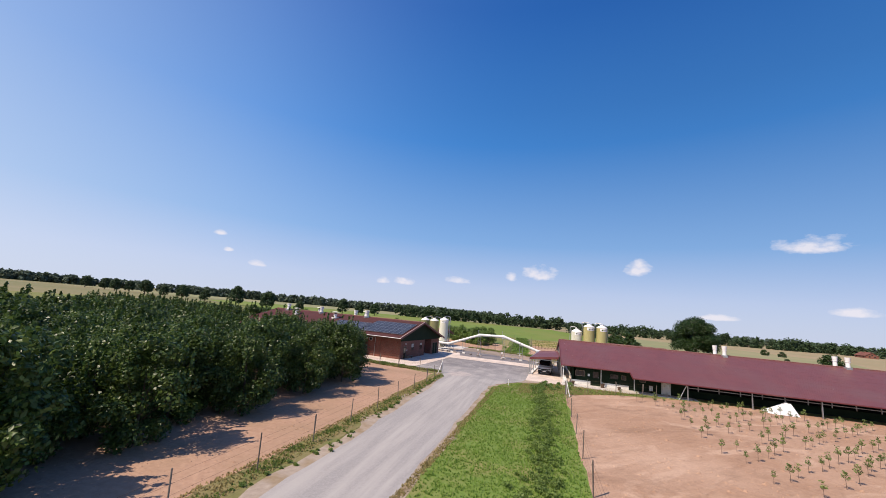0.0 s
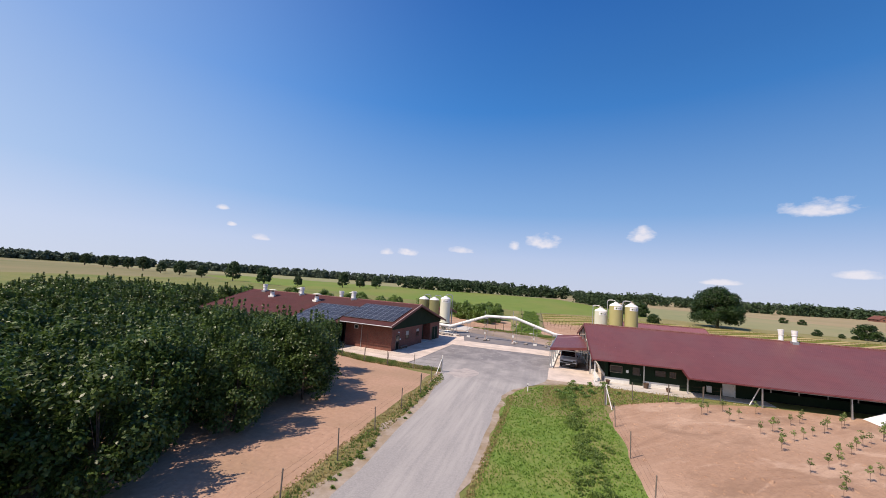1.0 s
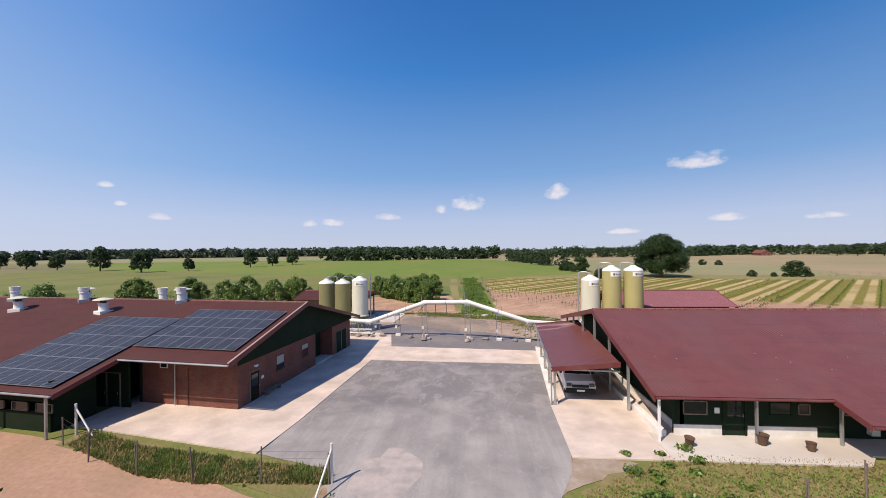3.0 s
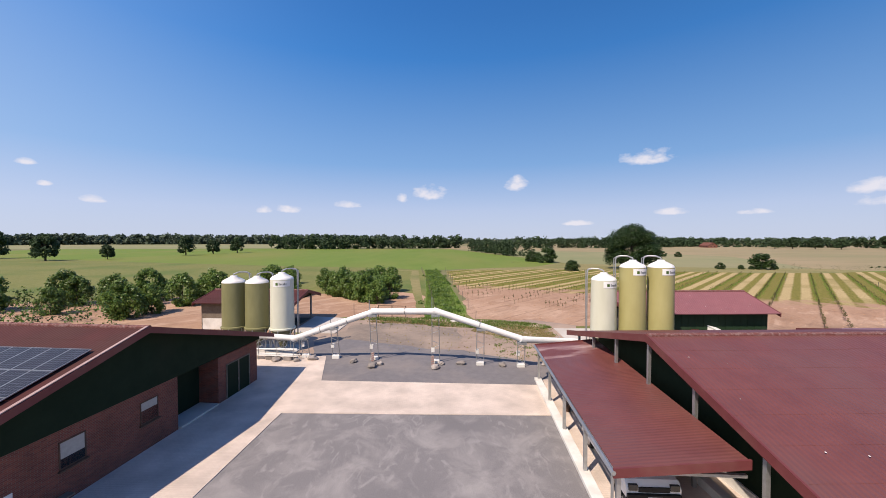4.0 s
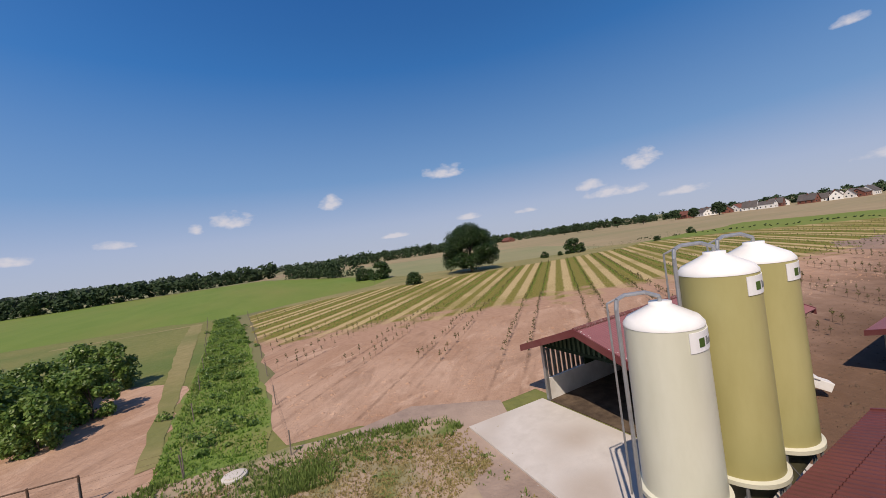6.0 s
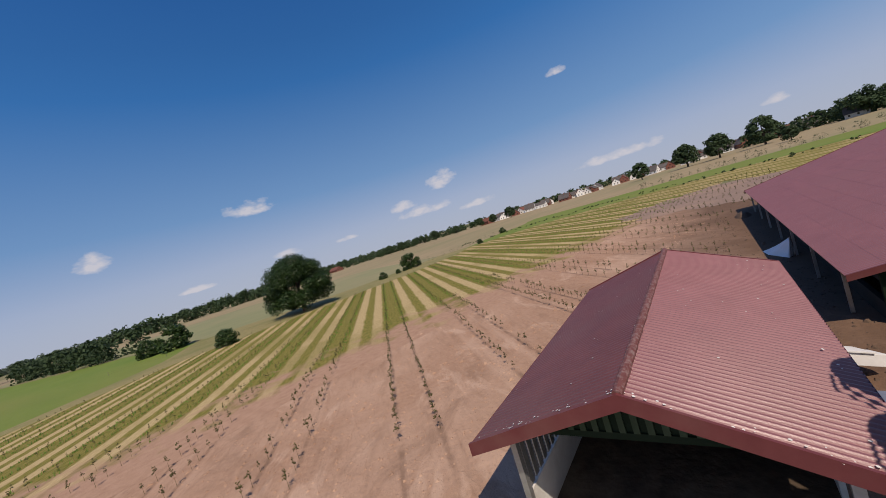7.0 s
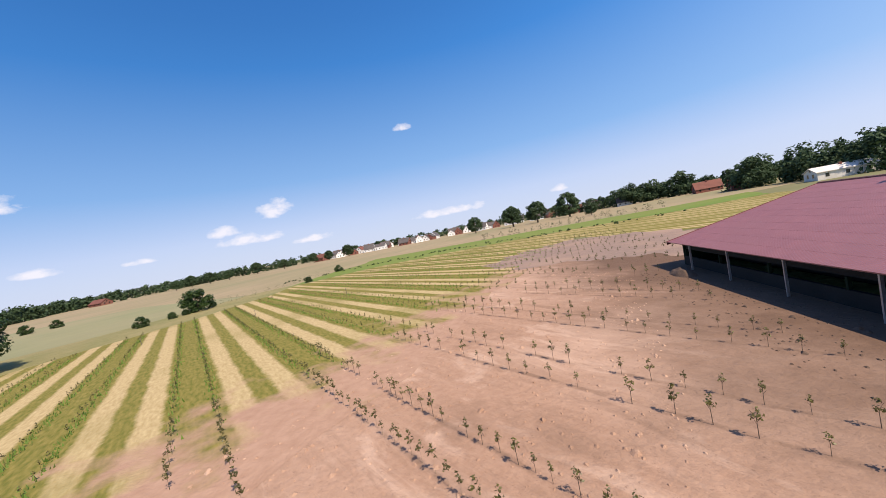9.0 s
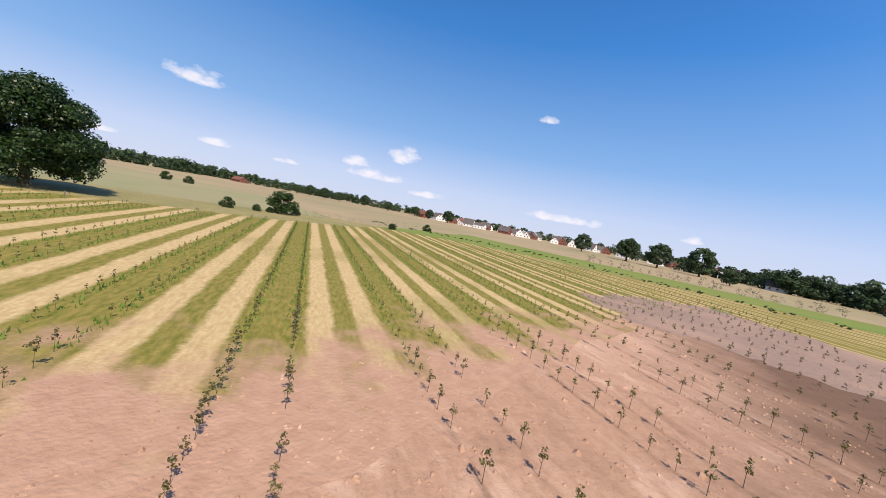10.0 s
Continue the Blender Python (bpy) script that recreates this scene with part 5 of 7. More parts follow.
def silo(x, y, top, mat, shade, rim=2.05, r=1.0, group="feed silos", tag="cream", pipe_side=-1, cap=WHITE, lettered=True):
    s = thing("feed_silo", f"{tag} fibreglass feed silo with white top on steel legs", "silo", group, pose(x, y, 0.0))
    cyl = top - 0.55
    part("body", lathe([(r, rim), (r * 0.985, (rim + cyl) / 2), (r * 0.965, cyl)], 40), mat, s, smooth=True)
    part("shoulder", lathe([(r * 0.975, cyl - 0.05), (r * 0.97, cyl + 0.01), (r * 0.86, cyl + 0.16), (0.28, top - 0.08), (0.28, top), (0, top)], 40), cap, s, "white domed top", smooth=True)
    part("rim", lathe([(r, rim - 0.06), (r + 0.10, rim - 0.06), (r + 0.10, rim + 0.06), (r, rim + 0.10)], 40), shade, s, "pale flanged ring")
    part("hopper", lathe([(r, rim - 0.05), (0.28, 0.62), (0.28, 0.45), (0, 0.45)], 32), HOPPER, s, smooth=True)
    part("outlet", rod((0, 0, 0.28), (0, 0, 0.5), 0.2, 12), STEEL, s)
    for i in range(6):
        a = math.pi / 6 + i * math.pi / 3
        b = a + math.pi / 3
        px, py = (r + 0.02) * math.cos(a), (r + 0.02) * math.sin(a)
        qx, qy = (r + 0.02) * math.cos(b), (r + 0.02) * math.sin(b)
        part("leg", rod((px, py, 0.0), (px, py, rim), 0.045, 8), STEEL, s)
        part("brace", rod((px, py, 0.25), (qx, qy, rim - 0.3), 0.02, 6), STEEL, s)
        part("brace", rod((qx, qy, 0.25), (px, py, rim - 0.3), 0.02, 6), STEEL, s)
    bx, by = pipe_side * (r + 0.18), 0.45
    pts = [(bx, by, 0.7), (bx, by, top - 0.05), (bx + 0.06 * -pipe_side, by, top + 0.22), (bx - pipe_side * 0.3, by * 0.9, top + 0.3), (-pipe_side * -0.35, by * 0.35, top + 0.3), (0.0, 0.0, top + 0.14), (0, 0, top - 0.05)]
    bm = bmesh.new()
    for p, q in zip(pts, pts[1:]):
        rod(p, q, 0.055, 8, bm)
    part("fill_pipe", bm, STEEL, s)
    bm = bmesh.new()
    for p, q in zip([(bx, by + 0.28, 2.0), (bx, by + 0.28, top + 0.1)], [(bx, by + 0.28, top + 0.1), (bx * 0.5, by + 0.1, top + 0.28)]):
        rod(p, q, 0.03, 6, bm)
    part("vent_pipe", bm, STEEL, s)
    # banner round the shoulder, with plain shapes for the maker's mark
    sign_z, sw, rr = cyl - 0.62, 1.0, r * 0.975

    def curved(a0, a1, z0, z1, off, n=10):
        bm = bmesh.new()
        lo = [bm.verts.new(((rr + off) * math.sin(a0 + (a1 - a0) * i / n), -(rr + off) * math.cos(a0 + (a1 - a0) * i / n), z0)) for i in range(n + 1)]
        hi = [bm.verts.new((v.co.x, v.co.y, z1)) for v in lo]
        for i in range(n):
            bm.faces.new((lo[i], lo[i + 1], hi[i + 1], hi[i]))
        f = bm.faces[:]
        rr2 = bmesh.ops.extrude_face_region(bm, geom=f)
        for v in rr2["geom"]:
            if isinstance(v, bmesh.types.BMVert):
                v.co.x *= 1 - 0.02 / rr
                v.co.y *= 1 - 0.02 / rr
        bmesh.ops.recalc_face_normals(bm, faces=bm.faces)
        return bm

    turn = radians(18)
    if not lettered:
        return s
    band = part("banner", curved(turn - 0.75, turn + 0.75, sign_z, sign_z + 0.5, 0.015), WHITE, s, "white maker's banner")
    part("mark", curved(turn - 0.48, turn - 0.28, sign_z + 0.12, sign_z + 0.34, 0.022, 3), LEAF_B, band, "green leaf mark")
    for i in range(6):
        a = turn - 0.2 + i * 0.11
        part("mark", curved(a, a + 0.07, sign_z + 0.14, sign_z + (0.34 if i in (0, 4) else 0.28), 0.022, 2), SIGN_GREY, band)
    return s


silo(7.2, 87.35, 7.15, SILO_W, SILO_W, tag="cream")
silo(9.35, 86.95, 8.2, SILO_Y, SILO_W, tag="olive-yellow")
silo(11.65, 86.95, 8.2, SILO_Y, SILO_W, tag="olive-yellow")
silo(-24.5, 91.2, 6.6, SILO_O, SILO_O, tag="dull olive", pipe_side=1, lettered=False)
silo(-22.3, 90.9, 6.6, SILO_O, SILO_O, tag="dull olive", pipe_side=1, lettered=False)
silo(-19.95, 90.5, 6.95, SILO_W, SILO_W, tag="cream", pipe_side=1)
for n, pts in (("pavement_silo_east", [(5.9, 85.7), (13.9, 85.7), (13.9, 88.9), (5.9, 88.9)]), ("pavement_silo_west", [(-25.9, 89.7), (-18.6, 88.9), (-18.4, 91.9), (-25.9, 92.7)])):
    paving(n, pts, 0.0, 0.13, CONCRETE, "concrete footing under the feed silos")

PIPE = [(-22.2, 89.3, 1.75), (-18.05, 88.3, 1.7), (-11.3, 87.0, 4.15), (-6.4, 86.0, 4.33), (0.15, 85.3, 2.3), (4.4, 86.4, 1.8), (6.2, 86.9, 1.5)]


def feed_pipe():
    f = thing("feed_pipe", "white feed conveyor pipe spanning the yard between the silo groups", "conveyor pipe")
    for i, (p, q) in enumerate(zip(PIPE, PIPE[1:])):
        part("pipe_run", rod(p, q, 0.22, 16), WHITE, f, smooth=False)
        d = (Vector(q) - Vector(p)).normalized()
        if i:
            part("elbow", rod(Vector(p) - d * 0.25, Vector(p) + d * 0.25, 0.235, 16), WHITE, f)
        part("spine", rod(Vector(p) - Vector((0, 0, 0.235)), Vector(q) - Vector((0, 0, 0.235)), 0.035, 6), STEEL, f)
        n = int((Vector(q) - Vector(p)).length / 2.4)
        for k in range(1, n):
            c = Vector(p).lerp(Vector(q), k / n)
            part("clamp", rod(c - d * 0.04, c + d * 0.04, 0.232, 14), STEEL, f)
    return f


feed_pipe()


def support(x, y, h, tall=0.5):
    """A ladder mast that carries the pipe, wedged in a block foot."""
    s = thing("pipe_support", "galvanised ladder mast carrying the feed pipe on a stone foot", "pipe support", "masts of the feed pipe", pose(x, y, 0.05))
    back = 0.2 * h
    for dx in (-0.3, 0.3):
        part("upright", rod((dx, back, 0.0), (dx * (1.0 if dx < 0 else 0.75), 0, h + (tall if dx < 0 else -0.2)), 0.035, 6), STEEL, s)
    n = int(h / 0.55)
    for i in range(1, n):
        z = h * i / n
        part("rung", rod((-0.3, back * (1 - z / h), z), (0.28, back * (1 - z / h), z - (0.25 if i % 2 else -0.2)), 0.018, 5), STEEL, s)
    part("saddle", box(-0.34, -0.3, h - 0.42, 0.3, 0.3, h - 0.3), STEEL, s)
    part("foot", box(-0.3, back - 0.22, -0.05, 0.3, back + 0.22, 0.24, 0.05), PLINTH, s, "whitewashed concrete foot")
    part("tie", box(-0.36, back * 0.75 - 0.08, 0.9, -0.1, back * 0.75 + 0.06, 1.25, 0.01), PLINTH, s, "pale plastic tag")
    return s


for t, (i, tall) in ((0.12, (1, 0.3)), (0.50, (1, 0.35)), (0.98, (1, 0.9)), (0.99, (2, 1.0)), (0.52, (3, 0.35)), (0.99, (3, 0.25)), (0.8, (4, 0.3))):
    p = Vector(PIPE[i]).lerp(Vector(PIPE[i + 1]), t)
    support(p.x, p.y, p.z, tall)


def boulder(x, y, s, k):
    rnd = random.Random(k)
    bm = bmesh.new()
    bmesh.ops.create_icosphere(bm, subdivisions=3, radius=1.0)
    o = Vector((rnd.uniform(0, 50), rnd.uniform(0, 50), 0))
    for v in bm.verts:
        n = noise.noise(v.co * 1.3 + o) * 0.45 + noise.noise(v.co * 2.9 + o) * 0.22
        v.co *= 1 + n
        v.co.z *= 0.62
    bmesh.ops.scale(bm, vec=(s * rnd.uniform(1, 1.35), s, s), verts=bm.verts)
    ob = link("boulder", bm, STONE, True)
    ob.matrix_basis = pose(x, y, 0.05 + s * 0.42, 0, 0, rnd.uniform(0, 360))
    return tagged(ob, "rounded grey-pink field boulder on the asphalt", "boulder", "boulders along the feed pipe", "thing")


for k, (x, y, s) in enumerate([(-13.0, 87.1, 0.38), (-11.35, 85.9, 0.45), (-10.8, 86.5, 0.32), (-6.5, 85.5, 0.42), (-6.0, 86.4, 0.3), (-4.5, 86.4, 0.38), (-1.3, 85.9, 0.36), (2.1, 86.0, 0.38), (-16.45, 87.8, 0.5), (-17.6, 87.4, 0.36), (-19.3, 87.6, 0.45)]):
    boulder(x, y, s * 0.74, k)


def warning_board(x, y, rot_, tilt):
    w = thing("warning_board", "faded red and white striped warning board leaning on a mast foot", "warning board", "striped boards at the masts", pose(x, y, 0.06, tilt, 0, rot_) @ Matrix.Scale(0.72, 4))
    part("plate", box(-0.16, -0.02, 0, 0.16, 0.02, 1.0, 0.008), STONE, w)
    for i in range(4):
        bm = bmesh.new()
        z = 0.02 + i * 0.25
        vs = [bm.verts.new((a, -0.024, b)) for a, b in ((-0.155, z), (0.155, z + 0.1), (0.155, z + 0.22), (-0.155, z + 0.12))]
        bm.faces.new(vs)
        r = bmesh.ops.extrude_face_region(bm, geom=bm.faces[:])
        bmesh.ops.translate(bm, vec=(0, 0.048, 0), verts=[v for v in r["geom"] if isinstance(v, bmesh.types.BMVert)])
        bmesh.ops.recalc_face_normals(bm, faces=bm.faces)
        part("stripe", bm, FADED_RED, w)
    return w


warning_board(-11.5, 87.2, 15, -12)
warning_board(-6.7, 86.2, 10, -12)


def pipe_rack():
    r = thing("pipe_rack", "low galvanised frame with white pipes and planks under the conveyor", "rack", m=pose(-20.1, 88.2, 0.08, 0, 0, -8) @ Matrix.Diagonal((0.72, 0.8, 0.75, 1)))
    for x in (-3.2, -1.0, 1.2, 3.2):
        for y in (-0.5, 0.7):
            part("post", rod((x, y, 0), (x, y, 1.9), 0.035, 6), STEEL, r)
        part("beam", rod((x, -0.5, 1.85), (x, 0.7, 1.85), 0.035, 6), STEEL, r)
    for y, z in ((-0.5, 0.45), (-0.2, 0.5), (0.2, 0.4)):
        part("plank", box(-3.6, y - 0.1, z, 3.6, y + 0.1, z + 0.07), PLINTH, r)
    part("pipe_run", rod((-3.5, 0.55, 0.75), (3.0, 0.55, 0.9), 0.09, 10), WHITE, r)
    for x in (-2.5, 0.3, 2.4):
        part("block", box(x - 0.45, -0.55, 0, x + 0.45, 0.5, 0.38, 0.05), STONE, r, "rough stone block")
    return r


pipe_rack()

# ---------------------------------------------------------------- open sheds


def shed(name_label, x0, x1, y0, y1, eave, ridge, roof_mat, paled, m=None, board=SHED_GREEN):
    s = thing("open_shed", name_label, "shed", m=m)
    yr = (y0 + y1) / 2
    corrugated("roof_slope", x0, x1, y0, eave, yr, ridge, paled, s, 0.18, 0.024)
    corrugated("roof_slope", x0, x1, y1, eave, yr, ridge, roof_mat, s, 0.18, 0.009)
    ridge_tiles(s, x0, x1, yr, ridge, 0.11)
    roof_trim(s, x0, -1, [(y0, eave), (yr, ridge), (y1, eave)], TRIM, 0.3)
    roof_trim(s, x1, 1, [(y0, eave), (yr, ridge), (y1, eave)], TRIM, 0.3)
    wy0, wy1, wx1, wx0 = y0 + 0.75, y1 - 0.7, x1 - 0.5, x0 + 0.9
    sl = (ridge - eave) / (yr - y0)
    part("wall", box(wx0, wy1 - 0.12, 0, wx1, wy1, 1.25), PLINTH, s, "white-washed low wall")
    part("wall", box(wx0 + 3.0, wy1 - 0.1, 1.25, wx1, wy1 - 0.02, eave + 0.05), board, s, "green metal cladding")
    part("wall", box(wx0 + 2.6, wy0, 0, wx1, wy0 + 0.12, 1.0), PLINTH, s, "white-washed low wall")
    n = int((wx1 - wx0 - 2.6) / 0.34)
    for i in range(n):
        a = wx0 + 2.6 + i * 0.34
        part("cladding_board", box(a, wy0 - 0.03 - 0.015 * (i % 2), 1.0, a + 0.33, wy0 + 0.03, eave + 0.08), board, s)
    part("wall", prism([(wy0, 0), (wy1, 0), (wy1, eave + 0.15), (yr, ridge - 0.1), (wy0, eave + 0.15)], wx1 - 0.12, wx1), board, s)
    part("gable", prism([(y0 + 0.5, eave + 0.05), (y1 - 0.5, eave + 0.05), (yr, ridge - 0.12)], wx0, wx0 + 0.08), GREEN, s, "dark green ribbed gable sheet")
    for i in range(int((y1 - y0 - 1.6) / 0.3)):
        yy = y0 + 0.8 + i * 0.3
        part("gable_rib", box(wx0 - 0.05, yy, eave + 0.05, wx0 - 0.002, yy + 0.14, ridge - 0.2 - sl * abs(yy + 0.07 - yr)), board, s)
    part("eave_beam", box(wx0 - 0.04, y0 + 0.7, eave - 0.12, wx0 + 0.06, y1 - 0.7, eave + 0.05), GREEN, s)
    for y in (y0, y1):
        for i in range(5):
            part("purlin", box(x0 + 0.1, (y + (yr - y) * (0.1 + i * 0.2)) - 0.04, eave + (ridge - eave) * (0.1 + i * 0.2) - 0.2, x1 - 0.1, (y + (yr - y) * (0.1 + i * 0.2)) + 0.04, eave + (ridge - eave) * (0.1 + i * 0.2) - 0.09), WOODEN, s)
    for i in range(8):
        a = wx0 + 0.2 + i * 0.36
        part("slat", box(a, wy1 - 0.09, 1.3, a + 0.24, wy1 - 0.05, eave - 0.35), STEEL, s)
    part("rail", box(wx0, wy1 - 0.06, eave - 0.4, wx0 + 3.1, wy1, eave - 0.3), STEEL, s)
    for y in (wy0 + 0.1, wy1 - 0.06):
        part("post", box(wx0 - 0.1, y - 0.09, 0, wx0 + 0.08, y + 0.09, eave + 0.1), STEEL, s)
    part("floor", box(wx0, wy0, 0.0, wx1, wy1, 0.06), surf_floor, s)
    return s


surf_floor = surf("manure_floor", (0.05, 0.035, 0.025), (0.11, 0.08, 0.055), 2.0, 0.95, (0.2, 0.15, 0.1), 0.5, 0.5, 0.05, 5.0)
# south slope takes the sunlit copy of the maroon, north the plain one
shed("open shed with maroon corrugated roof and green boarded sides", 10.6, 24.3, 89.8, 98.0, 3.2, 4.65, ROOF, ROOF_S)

shed("small open shed with red roof and grey boarded side", 0.0, 11.0, -3.9, 3.9, 3.0, 3.95, ROOF_L, ROOF_L, pose(-21.2, 101.0, 0, 0, 0, 176), WOODEN)


def discharge_auger(m):
    a = thing("discharge_auger", "white inclined discharge chute beside the shed", "chute", m=m)
    part("trough", box(-0.28, -0.25, -0.02, 0.28, 3.6, 0.4, 0.03), WHITE, a)
    part("cover", box(-0.34, 0.3, 0.4, 0.34, 3.4, 0.46, 0.01), WHITE, a)
    part("leg", rod((0, 3.2, 0.0), (0, 3.3, -1.5), 0.05, 8), STEEL, a)
    return a


discharge_auger(pose(20.2, 88.6, 0.45, 22, 0, 40))


def pallet_crate(x, y, rot_, n):
    c = thing("pallet_crate", "grey metal-caged box on a wooden pallet", "crate", "crates by the silos", pose(x, y, 0.13, 0, 0, rot_))
    for i in range(3):
        part("pallet_board", box(-0.5, -0.6 + i * 0.5, 0, 0.5, -0.4 + i * 0.5, 0.12), WOODEN, c)
    part("box", box(-0.48, -0.58, 0.13, 0.48, 0.58, 0.75, 0.03), STEEL if n else PLINTH, c)
    for i in range(4):
        z = 0.22 + i * 0.16
        part("cage_bar", box(-0.51, -0.61, z, 0.51, 0.61, z + 0.025), STEEL, c)
    return c


pallet_crate(15.9, 88.6, 10, 0)
pallet_crate(17.2, 88.9, -6, 1)


def tarp_tent(m, w, d, h):
    """A white sheet over a ridge bar, open wedge."""
    t = thing("tarp_shelter", "white wedge-shaped tarpaulin shelter on the sand", "shelter", "white shelters", m)
    bm = bmesh.new()
    n = 8
    a = [bm.verts.new((-w * 0.62 + w * 0.0 * i, -d / 2 + d * i / n, 0.02)) for i in range(n + 1)]
    b = [bm.verts.new((w * 0.18, (-d / 2 + d * i / n) * 0.55, h - 0.06 * math.sin(math.pi * i / n))) for i in range(n + 1)]
    c = [bm.verts.new((w * 0.40, -d / 2 + d * i / n, 0.02)) for i in range(n + 1)]
    for p, q in ((a, b), (b, c)):
        for i in range(n):
            bm.faces.new((p[i], p[i + 1], q[i + 1], q[i]))
    bm.faces.new((a[0], b[0], c[0]))
    bm.faces.new((c[-1], b[-1], a[-1]))
    bmesh.ops.recalc_face_normals(bm, faces=bm.faces)
    sheet = part("sheet", bm, TARP, t)
    for p, q in (((w * 0.18, -d * 0.27, h), (w * 0.18, d * 0.27, h)),):
        part("ridge_bar", rod(p, q, 0.03, 6), STEEL, t)
    return t


tarp_tent(pose(27.4, 62.6, 0.02), 2.7, 1.9, 1.25)
def slung_tarp():
    """A white sheet pulled from a barn post to pegs on the sand, a sagging wedge."""
    t = thing("tarp_shelter", "white tarpaulin slung from a barn post to the sand", "shelter", "white shelters")
    top, pegs = Vector((37.3, 87.9, 1.35)), [Vector((40.0, 89.3, 0.03)), Vector((38.6, 89.1, 0.03)), Vector((36.9, 88.2, 0.03)), Vector((37.8, 87.6, 0.03))]
    bm = bmesh.new()
    n = 6
    for a, b in zip(pegs, pegs[1:] + pegs[:1]):
        rows = []
        for i in range(n + 1):
            u = i / n
            row = []
            for j in range(n + 1):
                p = top.lerp(a.lerp(b, j / n), u)
                p.z -= 0.16 * math.sin(math.pi * u) * (0.6 + 0.4 * math.sin(math.pi * j / n))
                row.append(bm.verts.new((p.x, p.y, max(p.z, 0.02))))
            rows.append(row)
        for i in range(n):
            for j in range(n):
                bm.faces.new((rows[i][j], rows[i + 1][j], rows[i + 1][j + 1], rows[i][j + 1]))
    bmesh.ops.remove_doubles(bm, verts=bm.verts, dist=0.004)
    part("sheet", bm, TARP, t, smooth=True)
    part("pole", rod((37.3, 87.9, 0), (37.3, 87.9, 1.37), 0.03, 6), STEEL, t)


slung_tarp()


def clods(name, poly, n, rmin, rmax, seed, label, material):
    """Lumps of soil scattered in an outline, each a squat uneven cone."""
    rnd_ = random.Random(seed)
    xs, ys = [p[0] for p in poly], [p[1] for p in poly]
    V, F = [], []
    while n:
        x, y = rnd_.uniform(min(xs), max(xs)), rnd_.uniform(min(ys), max(ys))
        if not inside((x, y), poly):
            continue
        n -= 1
        r = rnd_.uniform(rmin, rmax) * (2.0 if rnd_.random() < 0.06 else 1.0)
        k = len(V)
        for i in range(6):
            a = i * 1.047 + rnd_.uniform(-0.3, 0.3)
            q = r * rnd_.uniform(0.6, 1.3)
            V.append((x + q * 1.4 * math.cos(a), y + q * math.sin(a), 0.02))
        for i in range(3):
            a = i * 2.09 + rnd_.random()
            V.append((x + 0.45 * r * math.cos(a), y + 0.45 * r * math.sin(a), 0.02 + r * rnd_.uniform(0.4, 0.8)))
        for i in range(3):
            p, q, t = k + 2 * i, k + 2 * i + 1, k + 6 + i
            u, w = k + (2 * i + 2) % 6, k + 6 + (i + 1) % 3
            F += [(p, q, t), (q, u, w), (q, w, t)]
        F.append((k + 6, k + 7, k + 8))
    ob = mesh_from(name, V, F, material)
    return tagged(ob, label, "soil clods", kind="stuff")


clods("dark_soil_clods", [(14.4, 86.6), (59.2, 88.0), (62.2, 91.5), (41.5, 93.3), (24.8, 92.2)], 700, 0.025, 0.08, 5, "dark clods of soil along the barn's rear", CLOD)
clods("soil_clods", [(-1.3, 103.1), (25.4, 100.5), (62.3, 92.0), (77.8, 100.2), (44.4, 115.4), (11.6, 119.6), (-1.2, 121.7)], 2600, 0.03, 0.09, 6, "small clods and footprints on the sandy field", SAND)
clods("soil_clods", [(-20.9, -4.6), (-12.9, -2.4), (-12.8, 58.0), (-25.2, 59.1)], 2200, 0.015, 0.05, 7, "small clods on the orchard ground", SAND_W)
clods("soil_clods", [(3.1, 9.1), (27.1, 11.2), (36.7, 64.3), (15.2, 63.4), (4.4, 57.5)], 2600, 0.03, 0.08, 8, "small clods on the sandy field before the long barn", SAND)
clods("soil_clods", [(-11.1, 90.7), (4.0, 86.8), (8.1, 97.2), (-2.2, 101.0), (-14.5, 101.6)], 300, 0.015, 0.05, 9, "stones and clods on the yard dirt", STONE)


def specks(name, x0, x1, y0, z0, y1, z1, n, seed):
    """Dried bird droppings scattered on a roof slope."""
    rnd_ = random.Random(seed)
    bm = bmesh.new()
    for _ in range(n):
        t, x, r = rnd_.random(), rnd_.uniform(x0, x1), rnd_.uniform(0.012, 0.035)
        y, z = y0 + (y1 - y0) * t, z0 + (z1 - z0) * t + 0.035
        k = (z1 - z0) / (y1 - y0)
        bm.faces.new([bm.verts.new((x + r * math.cos(a) * rnd_.uniform(0.6, 1.3), y + r * math.sin(a), z + k * r * math.sin(a))) for a in (0, 1.2, 2.4, 3.6, 5.0)])
    ob = link(name, bm, DROPPING)
    return tagged(ob, "dried white bird droppings on the roof sheets", "droppings", kind="stuff")


specks("roof_specks", 11, 24.5, 90.0, 3.24 + 0.05, 93.9, 4.64, 26, 1)
specks("roof_specks", 11, 24.5, 97.8, 3.24 + 0.05, 93.9, 4.64, 26, 2)
specks("roof_specks", 10.55, 10.85, 90.0, 3.27, 93.9, 4.64, 34, 4)
specks("roof_specks", 10.55, 10.9, 97.8, 3.27, 93.9, 4.64, 50, 5)
specks("roof_specks", 4, 40, 65.2, 2.7, 74.5, 5.26, 40, 3)

# ---------------------------------------------------------------- fences and gate


